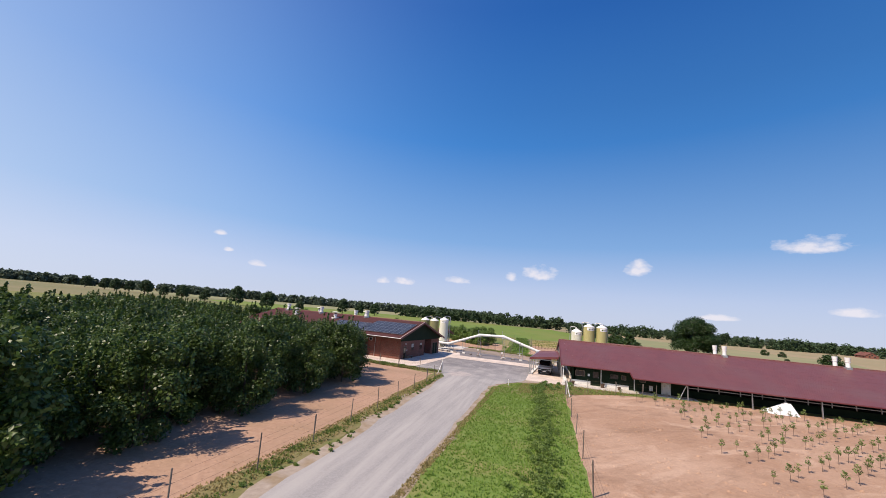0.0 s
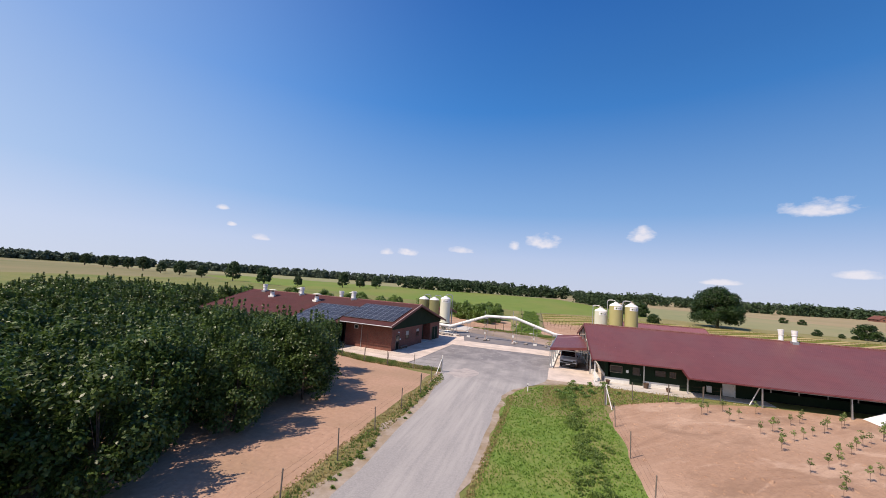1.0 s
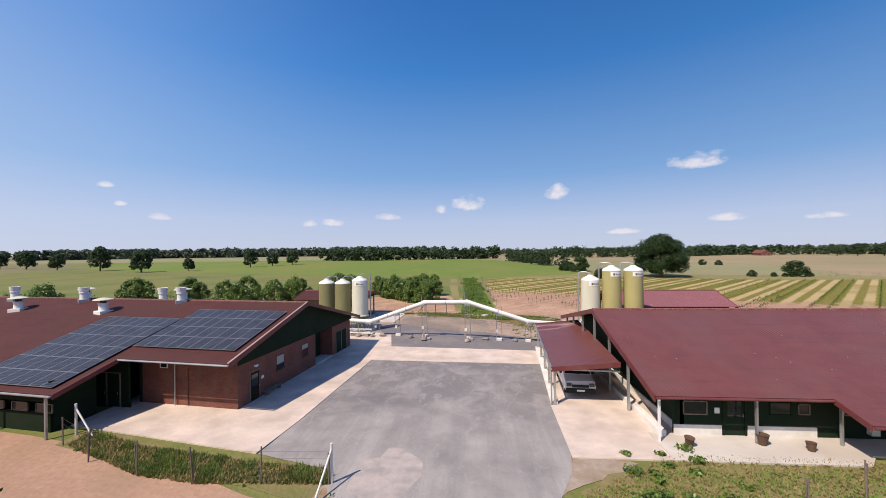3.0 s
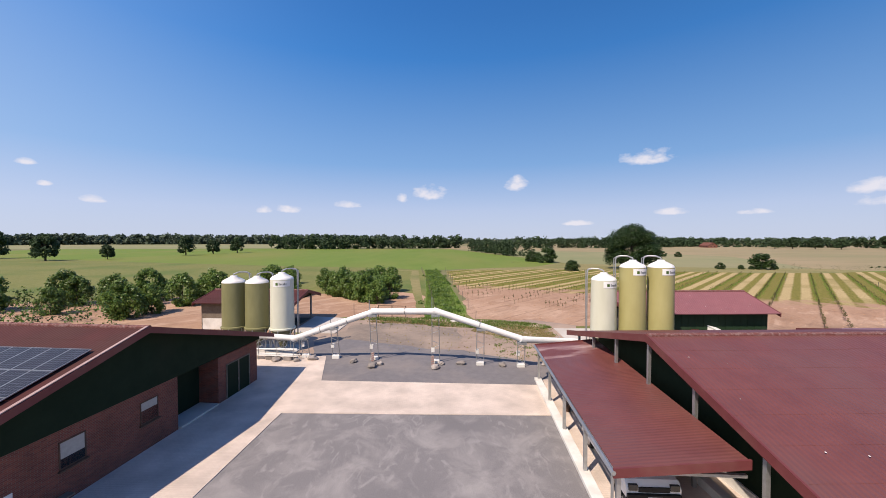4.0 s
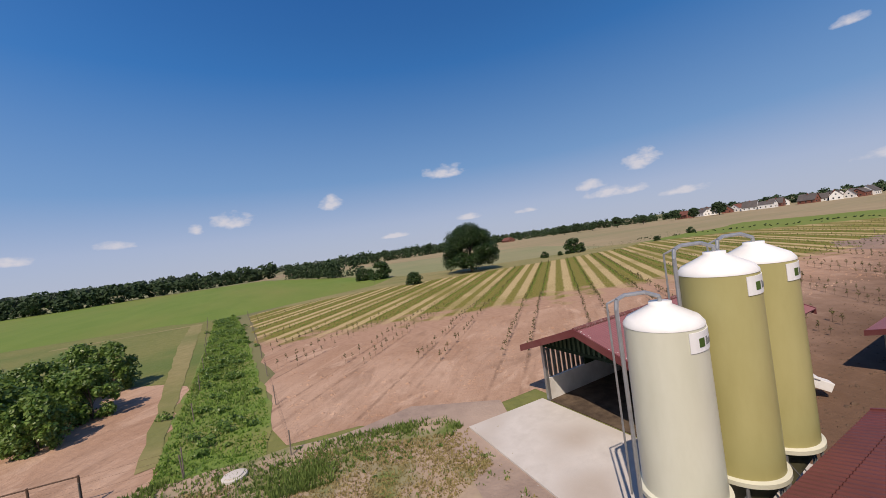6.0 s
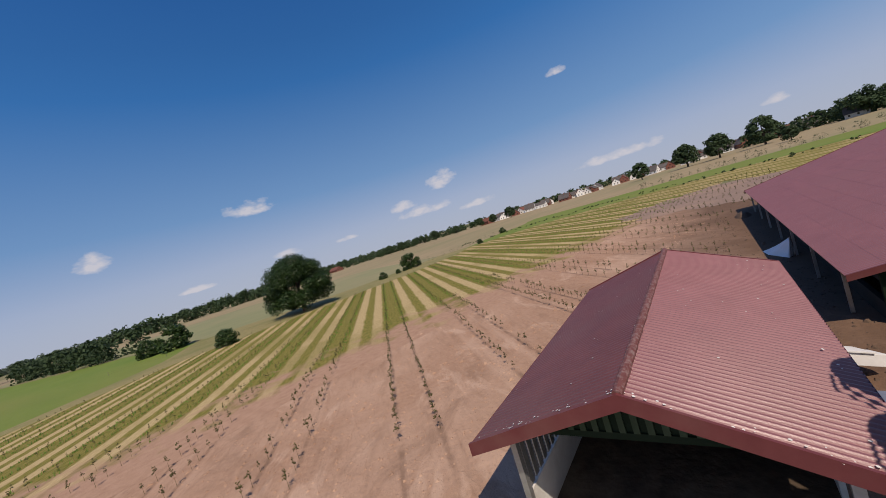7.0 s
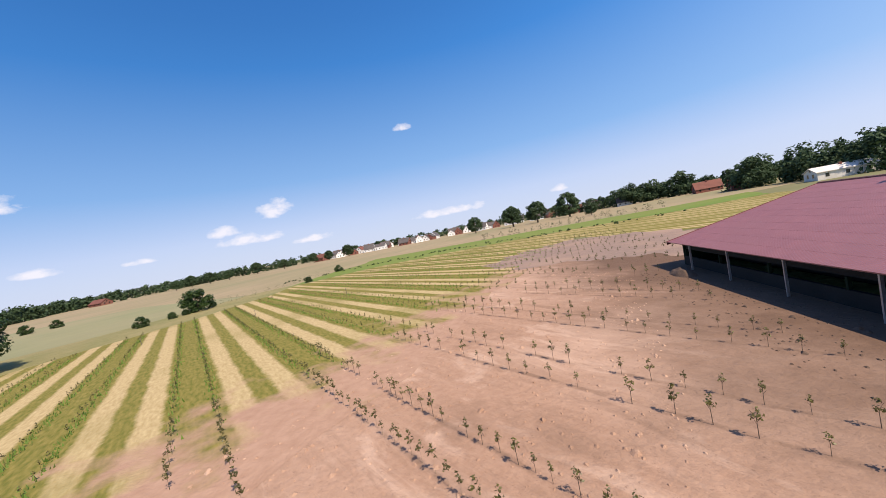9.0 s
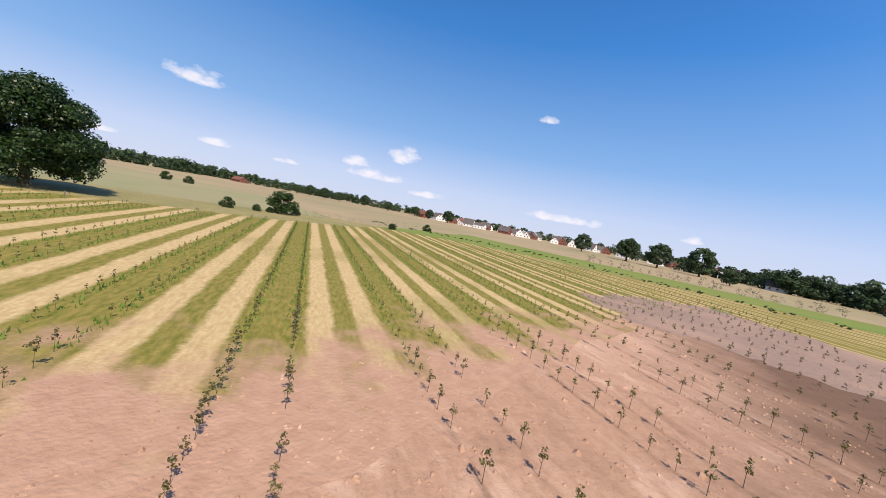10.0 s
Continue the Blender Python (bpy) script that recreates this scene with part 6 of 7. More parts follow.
def fence(label, pts, step, h=1.55, wires=(0.35, 0.75, 1.15, 1.45), r=0.032, lean=3.0, seed=1):
    rnd = random.Random(seed)
    f = thing("wire_fence", label, "fence")
    post_mesh = None
    for (x0, y0), (x1, y1) in zip(pts, pts[1:]):
        a, b = Vector((x0, y0, 0)), Vector((x1, y1, 0))
        n = max(1, round((b - a).length / step))
        for i in range(n + 1):
            p = a.lerp(b, i / n)
            if post_mesh is None:
                ob = part("post", rod((0, 0, -0.1), (0, 0, h), r, 8), POST, f)
                post_mesh = ob.data
            else:
                ob = new("post", post_mesh)
                ob.parent = f
            ob.matrix_basis = pose(p.x, p.y, 0.02, rnd.uniform(-lean, lean), rnd.uniform(-lean, lean), rnd.uniform(0, 360)) @ Matrix.Diagonal((1, 1, rnd.uniform(0.9, 1.08), 1))
        for z in wires:
            part("wire", rod((x0, y0, z), (x1, y1, z), 0.004, 4), RUST, f)
    return f


fence("wire fence on thin weathered posts along the orchard", [(-11.9, -10), (-11.7, 30), (-11.6, 52), (-12.1, 60.2)], 4.7, seed=3)
fence("wire fence on thin posts along the paved yard", [(-12.1, 60.2), (-18.1, 59.9), (-21.1, 60.3), (-24.5, 61.2), (-27.5, 62.6)], 3.0, seed=4)
fence("wire fence on thin posts along the sandy field", [(3.6, -10), (3.4, 30), (3.6, 56.3)], 5.6, seed=5)
fence("wire fence on thin posts before the long barn", [(3.6, 56.3), (6.3, 59.1), (9.6, 60.5), (12.8, 61.7), (14.4, 62.3)], 3.9, seed=6)
fence("wire fence along the grassy ditch", [(-1.6, 101.8), (-2.2, 135), (-3.1, 169.6)], 7.5, 1.4, seed=7)
fence("wire fence on the ditch's other bank", [(-6.3, 103.6), (-7.8, 135), (-10.4, 172)], 7.5, 1.4, seed=8)
fence("wire fence behind the yard", [(-17, 106.2), (-14, 104.7)], 2.8, 1.4, seed=9)
fence("wire fence beside the field gate", [(-10.1, 103.8), (-6.3, 103.4)], 3.9, 1.3, seed=10)
fence("low wire fence at the far edge of the strips", [(ws(128.4, 163.0)), (ws(75.8, 157.3)), (ws(33.5, 152.7)), (ws(1.3, 148.6))], 14, 1.0, (0.5, 0.9), 0.03, seed=11)


def brace_post(x, y, dx, dy):
    b = thing("strut_post", "pale leaning strut post at the fence corner", "post", "fence corner posts", pose(x, y, 0.02))
    part("upright", rod((0, 0, -0.1), (0, 0, 1.75), 0.06, 8), PLINTH, b)
    part("strut", rod((dx, dy, 0), (0, 0, 1.5), 0.045, 8), PLINTH, b)
    return b


brace_post(-12.0, 60.3, -0.2, -1.5)
brace_post(3.7, 56.4, 0.3, -1.2)
brace_post(-28.0, 63.7, 1.4, -0.3)


def field_gate():
    g = thing("field_gate", "rusty tubular field gate with wire mesh", "gate")
    a, b = Vector((-13.6, 104.5, 0)), Vector((-10.1, 103.9, 0))
    for k in (0, 0.5, 1):
        p = a.lerp(b, k)
        part("upright", rod((p.x, p.y, 0), (p.x, p.y, 1.55), 0.05, 8), RUST, g)
    for z in (0.12, 1.5):
        part("rail", rod((a.x, a.y, z), (b.x, b.y, z), 0.035 if z > 1 else 0.015, 8), RUST, g)
    for i in range(1, 6):
        z = 0.2 + i * 0.22
        part("wire", rod((a.x, a.y, z), (b.x, b.y, z), 0.003, 4), RUST, g)
    part("strut", rod((-14.8, 104.9, 0.05), (a.x, a.y, 1.3), 0.04, 8), RUST, g)
    return g


field_gate()


def manhole():
    m_ = thing("manhole_ring", "round concrete shaft ring with a lid in the weeds", "manhole", m=pose(-4.1, 101.6, 0.04))
    part("ring", lathe([(0.55, 0), (0.55, 0.12), (0.47, 0.14), (0, 0.12)], 24), CONCRETE, m_)
    part("lid", lathe([(0.4, 0.12), (0.4, 0.18), (0, 0.19)], 24), CONCRETE, m_)


manhole()


def marker_post(x, y):
    p = thing("marker_post", "short white roadside marker post", "post", m=pose(x, y, 0.03))
    part("stake", box(-0.045, -0.04, 0, 0.045, 0.04, 0.7, 0.012), PLINTH, p)
    part("band", box(-0.049, -0.044, 0.48, 0.049, 0.044, 0.55), RUBBER, p)


marker_post(-2.9, 57.3)


def planter(x, y, tilt, s):
    p = thing("plant_pot", "dark clay pot on the barn's front path", "pot", "pots by the barn door", pose(x, y, 0.09, tilt, 0, 0))
    part("pot", lathe([(0, 0), (0.2 * s, 0), (0.3 * s, 0.55 * s), (0.33 * s, 0.58 * s), (0.27 * s, 0.56 * s), (0, 0.5 * s)], 16), RUST, p)
    return p


planter(5.0, 64.3, 8, 0.75)
planter(8.7, 64.6, 0, 0.9)
planter(10.6, 64.1, -5, 0.7)
planter(1.0, 78.2, 0, 0.8)


def earth_mound(x, y, sx, sy, h, seed):
    bm = bmesh.new()
    n = 20
    vs = [[None] * (n + 1) for _ in range(n + 1)]
    for i in range(n + 1):
        for j in range(n + 1):
            u, v = i / n * 2 - 1, j / n * 2 - 1
            r = max(0.0, 1 - (u * u + v * v))
            z = h * r ** 0.8 * (1 + 0.5 * noise.noise((u * 2.3 + seed, v * 2.3, seed)))
            vs[i][j] = bm.verts.new((x + u * sx, y + v * sy, z))
    for i in range(n):
        for j in range(n):
            bm.faces.new((vs[i][j], vs[i + 1][j], vs[i + 1][j + 1], vs[i][j + 1]))
    ob = link("earth_mound", bm, CLOD, True)
    return tagged(ob, "low heap of dark soil beside the barn", "soil heap", kind="thing")


earth_mound(59.0, 89.0, 1.8, 0.8, 0.5, 3)

# ---------------------------------------------------------------- plants


def leaf_cloud(rng, centres, radii, n, size, squash=0.85, droop=0.25):
    """n bent leaves (two triangles a side of the fold) round the clump centres; returns verts and faces."""
    c = rng.integers(0, len(centres), n)
    d = rng.normal(size=(n, 3))
    d /= np.linalg.norm(d, axis=1)[:, None]
    rad = radii[c] * (0.45 + 0.6 * rng.random(n) ** 0.6)
    p = centres[c] + d * rad[:, None] * np.array([1, 1, squash])
    nrm = d + np.array([0, 0, 0.5]) + rng.normal(size=(n, 3)) * 0.45
    nrm /= np.linalg.norm(nrm, axis=1)[:, None]
    t = np.cross(nrm, rng.normal(size=(n, 3)))
    t /= np.linalg.norm(t, axis=1)[:, None]
    b = np.cross(nrm, t)
    s = size * (0.7 + 0.6 * rng.random(n))[:, None]
    v0 = p - t * s * 0.5
    v1 = p + b * s * 0.32 - nrm * s * droop * 0.4
    v2 = p + t * s * 0.55 - nrm * s * droop
    v3 = p - b * s * 0.32 - nrm * s * droop * 0.4
    verts = np.stack([v0, v1, v2, v3], 1).reshape(-1, 3)
    k = np.arange(n) * 4
    faces = np.concatenate([np.stack([k, k + 1, k + 2], 1), np.stack([k, k + 2, k + 3], 1)])
    return verts, faces


def crown_clumps(rng, h, r, base, n, shape="egg"):
    """Clump centres filling a crown from height base to h."""
    pts, rad = [], []
    while len(pts) < n:
        z = rng.random()
        if shape == "egg":
            w = math.sin(math.pi * min(1, z * 0.86 + 0.13)) ** 0.7
        elif shape == "cone":
            w = (1 - z) ** 0.75 * 0.95 + 0.1
        else:
            w = math.sqrt(max(0.0, 1 - (z * 1.5 - 0.5) ** 2)) if z > 0.02 else 0.6
        a = rng.random() * 2 * math.pi
        q = r * w * (0.35 + 0.6 * math.sqrt(rng.random()))
        pts.append((q * math.cos(a), q * math.sin(a), base + (h - base) * z * 0.93))
        rad.append(r * (0.2 + 0.16 * rng.random()))
    return np.array(pts), np.array(rad)


def tree_parts(name, seed, h, r, base, leaves, size, mat, shape="egg", clumps=40, trunk_r=0.11, squash=0.85, shoots=0):
    """Trunk mesh with limbs and crown mesh; returned for reuse."""
    rng = np.random.default_rng(seed)
    cen, rad = crown_clumps(rng, h, r, base, clumps, shape)
    v, f = leaf_cloud(rng, cen, rad, leaves, size, squash)
    if shoots:
        # upright leafy shoots breaking the outline
        sv, sf = [], []
        for _ in range(shoots):
            a, q = rng.random() * 6.283, r * 0.95 * math.sqrt(rng.random())
            z0 = base + (h - base) * (0.55 + 0.4 * (1 - (q / r) ** 2))
            ln = rng.uniform(0.6, 1.5)
            line = np.array([(q * math.cos(a), q * math.sin(a), z0 + ln * k / 7) for k in range(8)])
            v_, f_ = leaf_cloud(rng, line, np.full(8, 0.16), 34, size * 1.05, 1.0, 0.35)
            sf.append(f_ + len(v) + sum(len(p) for p in sv))
            sv.append(v_)
        v, f = np.concatenate([v, *sv]), np.concatenate([f, *sf])
    me = bpy.data.meshes.new(name + "_crown")
    me.from_pydata(v.tolist(), [], f.tolist())
    me.materials.append(mat)
    bm = bmesh.new()
    top = base + (h - base) * 0.6
    rod((0, 0, -0.1), (0.03 * h * 0.3, 0, top * 0.5), trunk_r, 8, bm, trunk_r * 0.72)
    rod((0.03 * h * 0.3, 0, top * 0.5), (0, 0.02 * h, top), trunk_r * 0.72, 7, bm, trunk_r * 0.3)
    for i in rng.choice(len(cen), min(9, len(cen)), replace=False):
        z0 = base + (cen[i][2] - base) * 0.35
        rod((0, 0, min(z0, top * 0.9)), cen[i], trunk_r * 0.33, 5, bm, trunk_r * 0.1)
    tm = bpy.data.meshes.new(name + "_trunk")
    bm.to_mesh(tm)
    bm.free()
    tm.materials.append(BARK)
    return tm, me


def plant(kind, parts, m, label, category, group=""):
    t = thing(kind, label, category, group, m)
    for nm, me in zip(("trunk", "crown"), parts):
        ob = new(nm, me)
        ob.parent = t
    return t


# orchard of tall dense trees on the west side of the road
ORCH = [tree_parts("orchard", 10 + i, 6.5 + 0.35 * i, 2.9, 0.5, 9500, 0.235, LEAF, "egg", 70, 0.1, shoots=22) for i in range(4)]
ORCH_LOW = [tree_parts("orchard_low", 30 + i, 6.4 + 0.4 * i, 2.9, 0.4, 2600, 0.36, LEAF, "egg", 50, 0.1, shoots=10) for i in range(3)]
rnd = random.Random(5)
for row in range(-4, 15):
    y = 4.2 + row * 3.5 + 7.0
    whole = row % 2 == 0
    for col in range(16):
        x = -18.9 - col * 3.4 - (0 if whole else 1.9)
        yy = y + rnd.uniform(-0.35, 0.35) + 0.12 * col
        if yy > 56.0 or (yy > 49.5 and col < 1):
            continue
        near = col < 4 and row >= 2
        src = rnd.choice(ORCH if near else ORCH_LOW)
        s = rnd.uniform(0.8, 0.98) * (1.0 if yy < 24 else 0.92 if yy < 36 else 0.86)
        plant("orchard_tree", src, pose(x + rnd.uniform(-0.4, 0.4), yy, 0.02, 0, 0, rnd.uniform(0, 360)) @ Matrix.Diagonal((s, s, s * rnd.uniform(0.92, 1.08), 1)),
              "dense dark-green orchard tree leafy to the ground", "tree", "orchard rows")

for row in range(6):
    for col in range(9):
        x, y = -58 - col * 3.6 + rnd.uniform(-0.5, 0.5), 62.0 + row * 3.6 + rnd.uniform(-0.5, 0.5)
        s = rnd.uniform(0.72, 0.9)
        plant("orchard_tree", rnd.choice(ORCH_LOW), pose(x, y, 0.02, 0, 0, rnd.uniform(0, 360)) @ Matrix.Diagonal((s, s, s, 1)),
              "dense dark-green orchard tree leafy to the ground", "tree", "orchard rows")

# bushes behind the barns
BUSH = [tree_parts("bush", 50 + i, 3.6, 1.75, 0.15, 4200, 0.24, LEAF_G, "egg", 60, 0.07) for i in range(3)]
for i in range(12):
    k = i // 2
    x, y = -15.3 - k * 1.9 + (i % 2) * 1.4, 114.6 + k * 1.9 + (i % 2) * 4.6
    s = 0.95 + 0.12 * (i % 3)
    plant("shrub_tree", BUSH[i % 3], pose(x, y, 0.02, 0, 0, 70 * i) @ Matrix.Diagonal((s, s, s * 1.1, 1)), "bushy green young tree leafy to the ground", "tree", "bushes behind the yard")
for i, (x, y, s) in enumerate([(-14.5, 127.3, 1.15), (-17.1, 129.1, 1.2), (-45.0, 104.7, 1.25), (-43.9, 107.6, 1.0), (-43.7, 113.4, 1.2), (-41.8, 116.7, 1.3), (-61.6, 114.3, 1.3), (-59.4, 113.8, 1.1), (-66.6, 108.7, 1.4), (-69.3, 109.6, 1.3),
                               (-39.7, 115.7, 1.2), (-53.7, 113.5, 1.2), (-51.6, 117.5, 1.3), (-56.5, 107.1, 0.9), (-48.9, 114.2, 0.7), (-31.2, 121.1, 1.25), (-34.7, 123.2, 1.35), (-37.8, 140.5, 1.0), (-28.5, 133.3, 1.0), (-63.3, 102.6, 1.0),
                               (-71.1, 96.5, 1.4), (-74.4, 98.6, 1.3), (-68.0, 90.2, 1.2), (-69.3, 82.1, 1.3), (-57.8, 79.4, 1.3), (-54.7, 77.7, 1.2), (-61.3, 80.8, 1.4), (-51.6, 73.8, 1.1), (-61.2, 68.6, 1.4), (-65.2, 71.3, 1.5)]):
    plant("shrub_tree", BUSH[i % 3], pose(x, y, 0.02, 0, 0, 50 * i) @ Matrix.Diagonal((s, s, s * 1.12, 1)), "bushy green young tree leafy to the ground", "tree", "bushes behind the yard")

# the great oak and the bushes by the field's edge
oak = tree_parts("oak", 77, 13.8, 7.8, 2.4, 42000, 0.4, LEAF_OAK, "dome", 90, 0.62, 0.8)
plant("oak_tree", oak, pose(58.0, 178.0, 0.0), "broad old oak with a dense dark crown", "tree")
FIELD_BUSH = [tree_parts("field_bush", 60 + i, 3.4, 1.9, 0.1, 3200, 0.3, LEAF_DARK, "dome", 60, 0.07) for i in range(2)]
for i, (x, y, s) in enumerate([(99, 175.5, 1.5), (86.5, 177, 0.62), (92.5, 175.8, 0.42), (95.5, 175.4, 0.35), (36, 172, 0.95), (157, 168, 0.7), (40, 212, 1.9), (36, 219, 1.3), (128, 164, 0.5), (104, 176, 0.35), (120, 262, 0.9), (126, 258, 0.8)]):
    plant("field_bush", FIELD_BUSH[i % 2], pose(x, y, 0.0, 0, 0, 40 * i) @ Matrix.Diagonal((s * 1.15, s * 1.15, s, 1)), "rounded dark-green bush at the field's edge", "bush", "bushes at the field's edge")

# single trees along the far lane and towards the village
FAR_T = [tree_parts("far_tree", 90 + i, 8.6 + i * 0.7, 4.1, 2.0, 3000, 0.8, LEAF_FAR, "dome", 80, 0.35, 0.8) for i in range(3)]
LANE = [(-603, 383, 1.5), (-530, 359, 1.3), (-485, 340, 1.2), (-477, 351, 1.3), (-418, 325, 1.4), (-353, 294, 0.9), (-316, 282, 1.2), (-272, 265, 0.9), (-226, 250, 1.2), (-181, 230, 1.15), (-164, 242, 0.65), (-154, 284, 1.0), (-149, 303, 0.9), (-144, 323, 1.0),
        (358, 132, 1.5), (340, 99, 2.0), (329, 80, 1.9), (326, 56, 1.95), (264, 53, 0.9), (411, 278, 1.5), (402, 297, 1.1), (414, 322, 1.3), (392, 345, 1.2), (384, 372, 1.3), (366, 392, 1.2), (352, 402, 1.3), (340, 412, 1.2), (330, 420, 1.1)]
for i, (x, y, s) in enumerate(LANE):
    plant("lane_tree", FAR_T[i % 3], pose(x, y, 0.0, 0, 0, 60 * i) @ Matrix.Diagonal((s, s, s * (1.2 if x < 0 else 0.95), 1)), "single broadleaf tree beside a far lane", "tree", "trees along the far lanes")


def woods(name, line, per, hmin, hmax, depth, size, seed, label, leaves=160, material=None):
    """A far belt of trees as one leafy mass along a line."""
    rng = np.random.default_rng(seed)
    V, F, base = [], [], 0
    for (x0, y0), (x1, y1) in zip(line, line[1:]):
        n = max(2, int(math.hypot(x1 - x0, y1 - y0) / per))
        nx, ny = -(y1 - y0), (x1 - x0)
        k = math.hypot(nx, ny)
        for i in range(n):
            t = (i + rng.random()) / n
            off = (rng.random() - 0.5) * depth
            h = hmin + (hmax - hmin) * rng.random()
            r = h * (0.45 + 0.15 * rng.random())
            cen, rad = crown_clumps(rng, h, r, h * 0.08, 16, "dome")
            cen += np.array([x0 + (x1 - x0) * t + nx / k * off, y0 + (y1 - y0) * t + ny / k * off, 0])
            v, f = leaf_cloud(rng, cen, rad * 1.45, leaves, size * h / 9)
            V.append(v)
            F.append(f + base)
            base += len(v)
    ob = mesh_from(name, np.concatenate(V).tolist(), np.concatenate(F).tolist(), material or LEAF_FAR)
    return tagged(ob, label, "woods", kind="stuff")


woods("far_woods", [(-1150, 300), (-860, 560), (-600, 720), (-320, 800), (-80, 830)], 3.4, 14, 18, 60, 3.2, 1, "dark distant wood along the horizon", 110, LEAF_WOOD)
woods("far_woods", [(-160, 430), (-110, 420), (-60, 440), (20, 452)], 3.5, 9, 14, 16, 1.7, 2, "row of dark trees behind the green field", 200)
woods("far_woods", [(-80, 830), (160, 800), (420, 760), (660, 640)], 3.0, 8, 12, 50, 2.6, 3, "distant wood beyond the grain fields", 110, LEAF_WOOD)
woods("far_woods", [(26, 372), (38, 310), (42, 262)], 3, 5, 10, 10, 1.4, 4, "hedge of trees along the field boundary", 200)
woods("far_woods", [(70, 470), (140, 450), (230, 470), (330, 540)], 4, 8, 13, 16, 1.7, 5, "clump of trees in the grain fields", 160)
woods("far_woods", [(300, 520), (420, 470), (520, 380), (570, 300)], 4.5, 7, 12, 24, 2.0, 6, "tree belt before the village", 150)
woods("far_woods", [(570, 300), (610, 180), (570, 60), (520, -60), (420, -190)], 4.5, 7, 12, 40, 2.2, 7, "trees among the village gardens", 150)
woods("far_woods", [(356, 14), (344, -8), (332, -34)], 5, 13, 17, 14, 1.0, 8, "tall dark trees beside the farmsteads", 900)
woods("far_woods", [(244, -16), (222, -18), (198, -16), (170, -26), (150, -50)], 5, 11, 15, 14, 0.85, 13, "tall dark trees beside the farmsteads", 900)
woods("far_woods", [(400, 60), (390, -10), (340, -60), (280, -110)], 4.5, 9, 13, 24, 2.0, 14, "trees behind the farmsteads", 160)
for k, (x0, y0, x1, y1) in enumerate(((-68, 62, -45, 85), (-71, 68, -45, 92), (-74, 74, -43, 99), (-77, 81, -47, 106), (-80, 87, -49, 112), (-83, 94, -47, 121), (-88, 101, -41, 133))):
    woods("nursery_hedge", [(x0, y0), (x1, y1)], 1.8, 1.6, 3.0, 2.5, 1.0, 20 + k, "row of leafy young nursery trees", 90, LEAF_DARK if k % 2 else LEAF_B)
woods("far_hedge", [(196, 118), (198, 92), (190, 60), (188, 40)], 3, 1.6, 3.4, 5, 0.8, 9, "low hedge on the ditch bank", 120)
woods("far_hedge", [(104, 176), (124, 172), (146, 172), (160, 168)], 2.0, 0.9, 1.9, 3.0, 0.6, 12, "rank weeds along the ditch", 60)


def house(x, y, rot_, w, d, e, r, wall_mat, roof_mat):
    h = thing("village_house", "pale village house with a pitched tiled roof", "house", "village houses", pose(x, y, 0, 0, 0, rot_))
    part("wall", prism([(-d / 2, 0), (d / 2, 0), (d / 2, e), (0, r - 0.1), (-d / 2, e)], -w / 2, w / 2), wall_mat, h)
    for s in (-1, 1):
        bm = bmesh.new()
        o = 0.4
        k = (r - e) / (d / 2)
        vs = [bm.verts.new(p) for p in ((-w / 2 - o, s * (d / 2 + o), e - k * o), (w / 2 + o, s * (d / 2 + o), e - k * o), (w / 2 + o, 0, r), (-w / 2 - o, 0, r))]
        bm.faces.new(vs)
        q = bmesh.ops.extrude_face_region(bm, geom=bm.faces[:])
        bmesh.ops.translate(bm, vec=(0, 0, 0.18), verts=[v for v in q["geom"] if isinstance(v, bmesh.types.BMVert)])
        bmesh.ops.recalc_face_normals(bm, faces=bm.faces)
        part("roof", bm, roof_mat, h)
    for i in range(3):
        px = -w / 2 + w * (i + 0.5) / 3
        for s in (-1, 1):
            part("window", box(px - 0.5, s * d / 2 - 0.06, 1.0, px + 0.5, s * d / 2 + 0.06, 2.2), GLASS, h)
    for s in (-1, 1):
        for yy in (-d / 5, d / 5):
            part("window", box(s * w / 2 - 0.06, yy - 0.5, 1.0, s * w / 2 + 0.06, yy + 0.5, 2.3), GLASS, h)
        part("window", box(s * w / 2 - 0.06, -0.5, e + 0.4, s * w / 2 + 0.06, 0.5, e + 1.5), GLASS, h)
    part("chimney", box(-0.35, 0.3, r - 1.0, 0.35, 1.0, r + 0.7), BRICK, h)
    return h


TILE_RED = surf("red_roof_tiles", (0.152, 0.06, 0.044), (0.208, 0.084, 0.06), 1.5, 0.8, (0.12, 0.052, 0.04), 0.3, 0.6, 0.0)
TILE_GREY = surf("grey_roof_tiles", (0.072, 0.064, 0.064), (0.112, 0.1, 0.096), 1.5, 0.8, (0.136, 0.12, 0.112), 0.3, 0.6, 0.0)
rnd = random.Random(11)
for i in range(44):
    t = i / 43
    x = 432 + 48 * math.sin(t * 3.1) + rnd.uniform(-22, 22)
    y = 320 - 320 * t + rnd.uniform(-8, 8)
    house(x, y, rnd.choice((0, 90, 20, 70)) + rnd.uniform(-8, 8), rnd.uniform(11, 15), rnd.uniform(8, 10), rnd.uniform(3, 4.2), rnd.uniform(7, 9.2), WHITE if i % 4 else BRICK, TILE_GREY if i % 5 else TILE_RED)
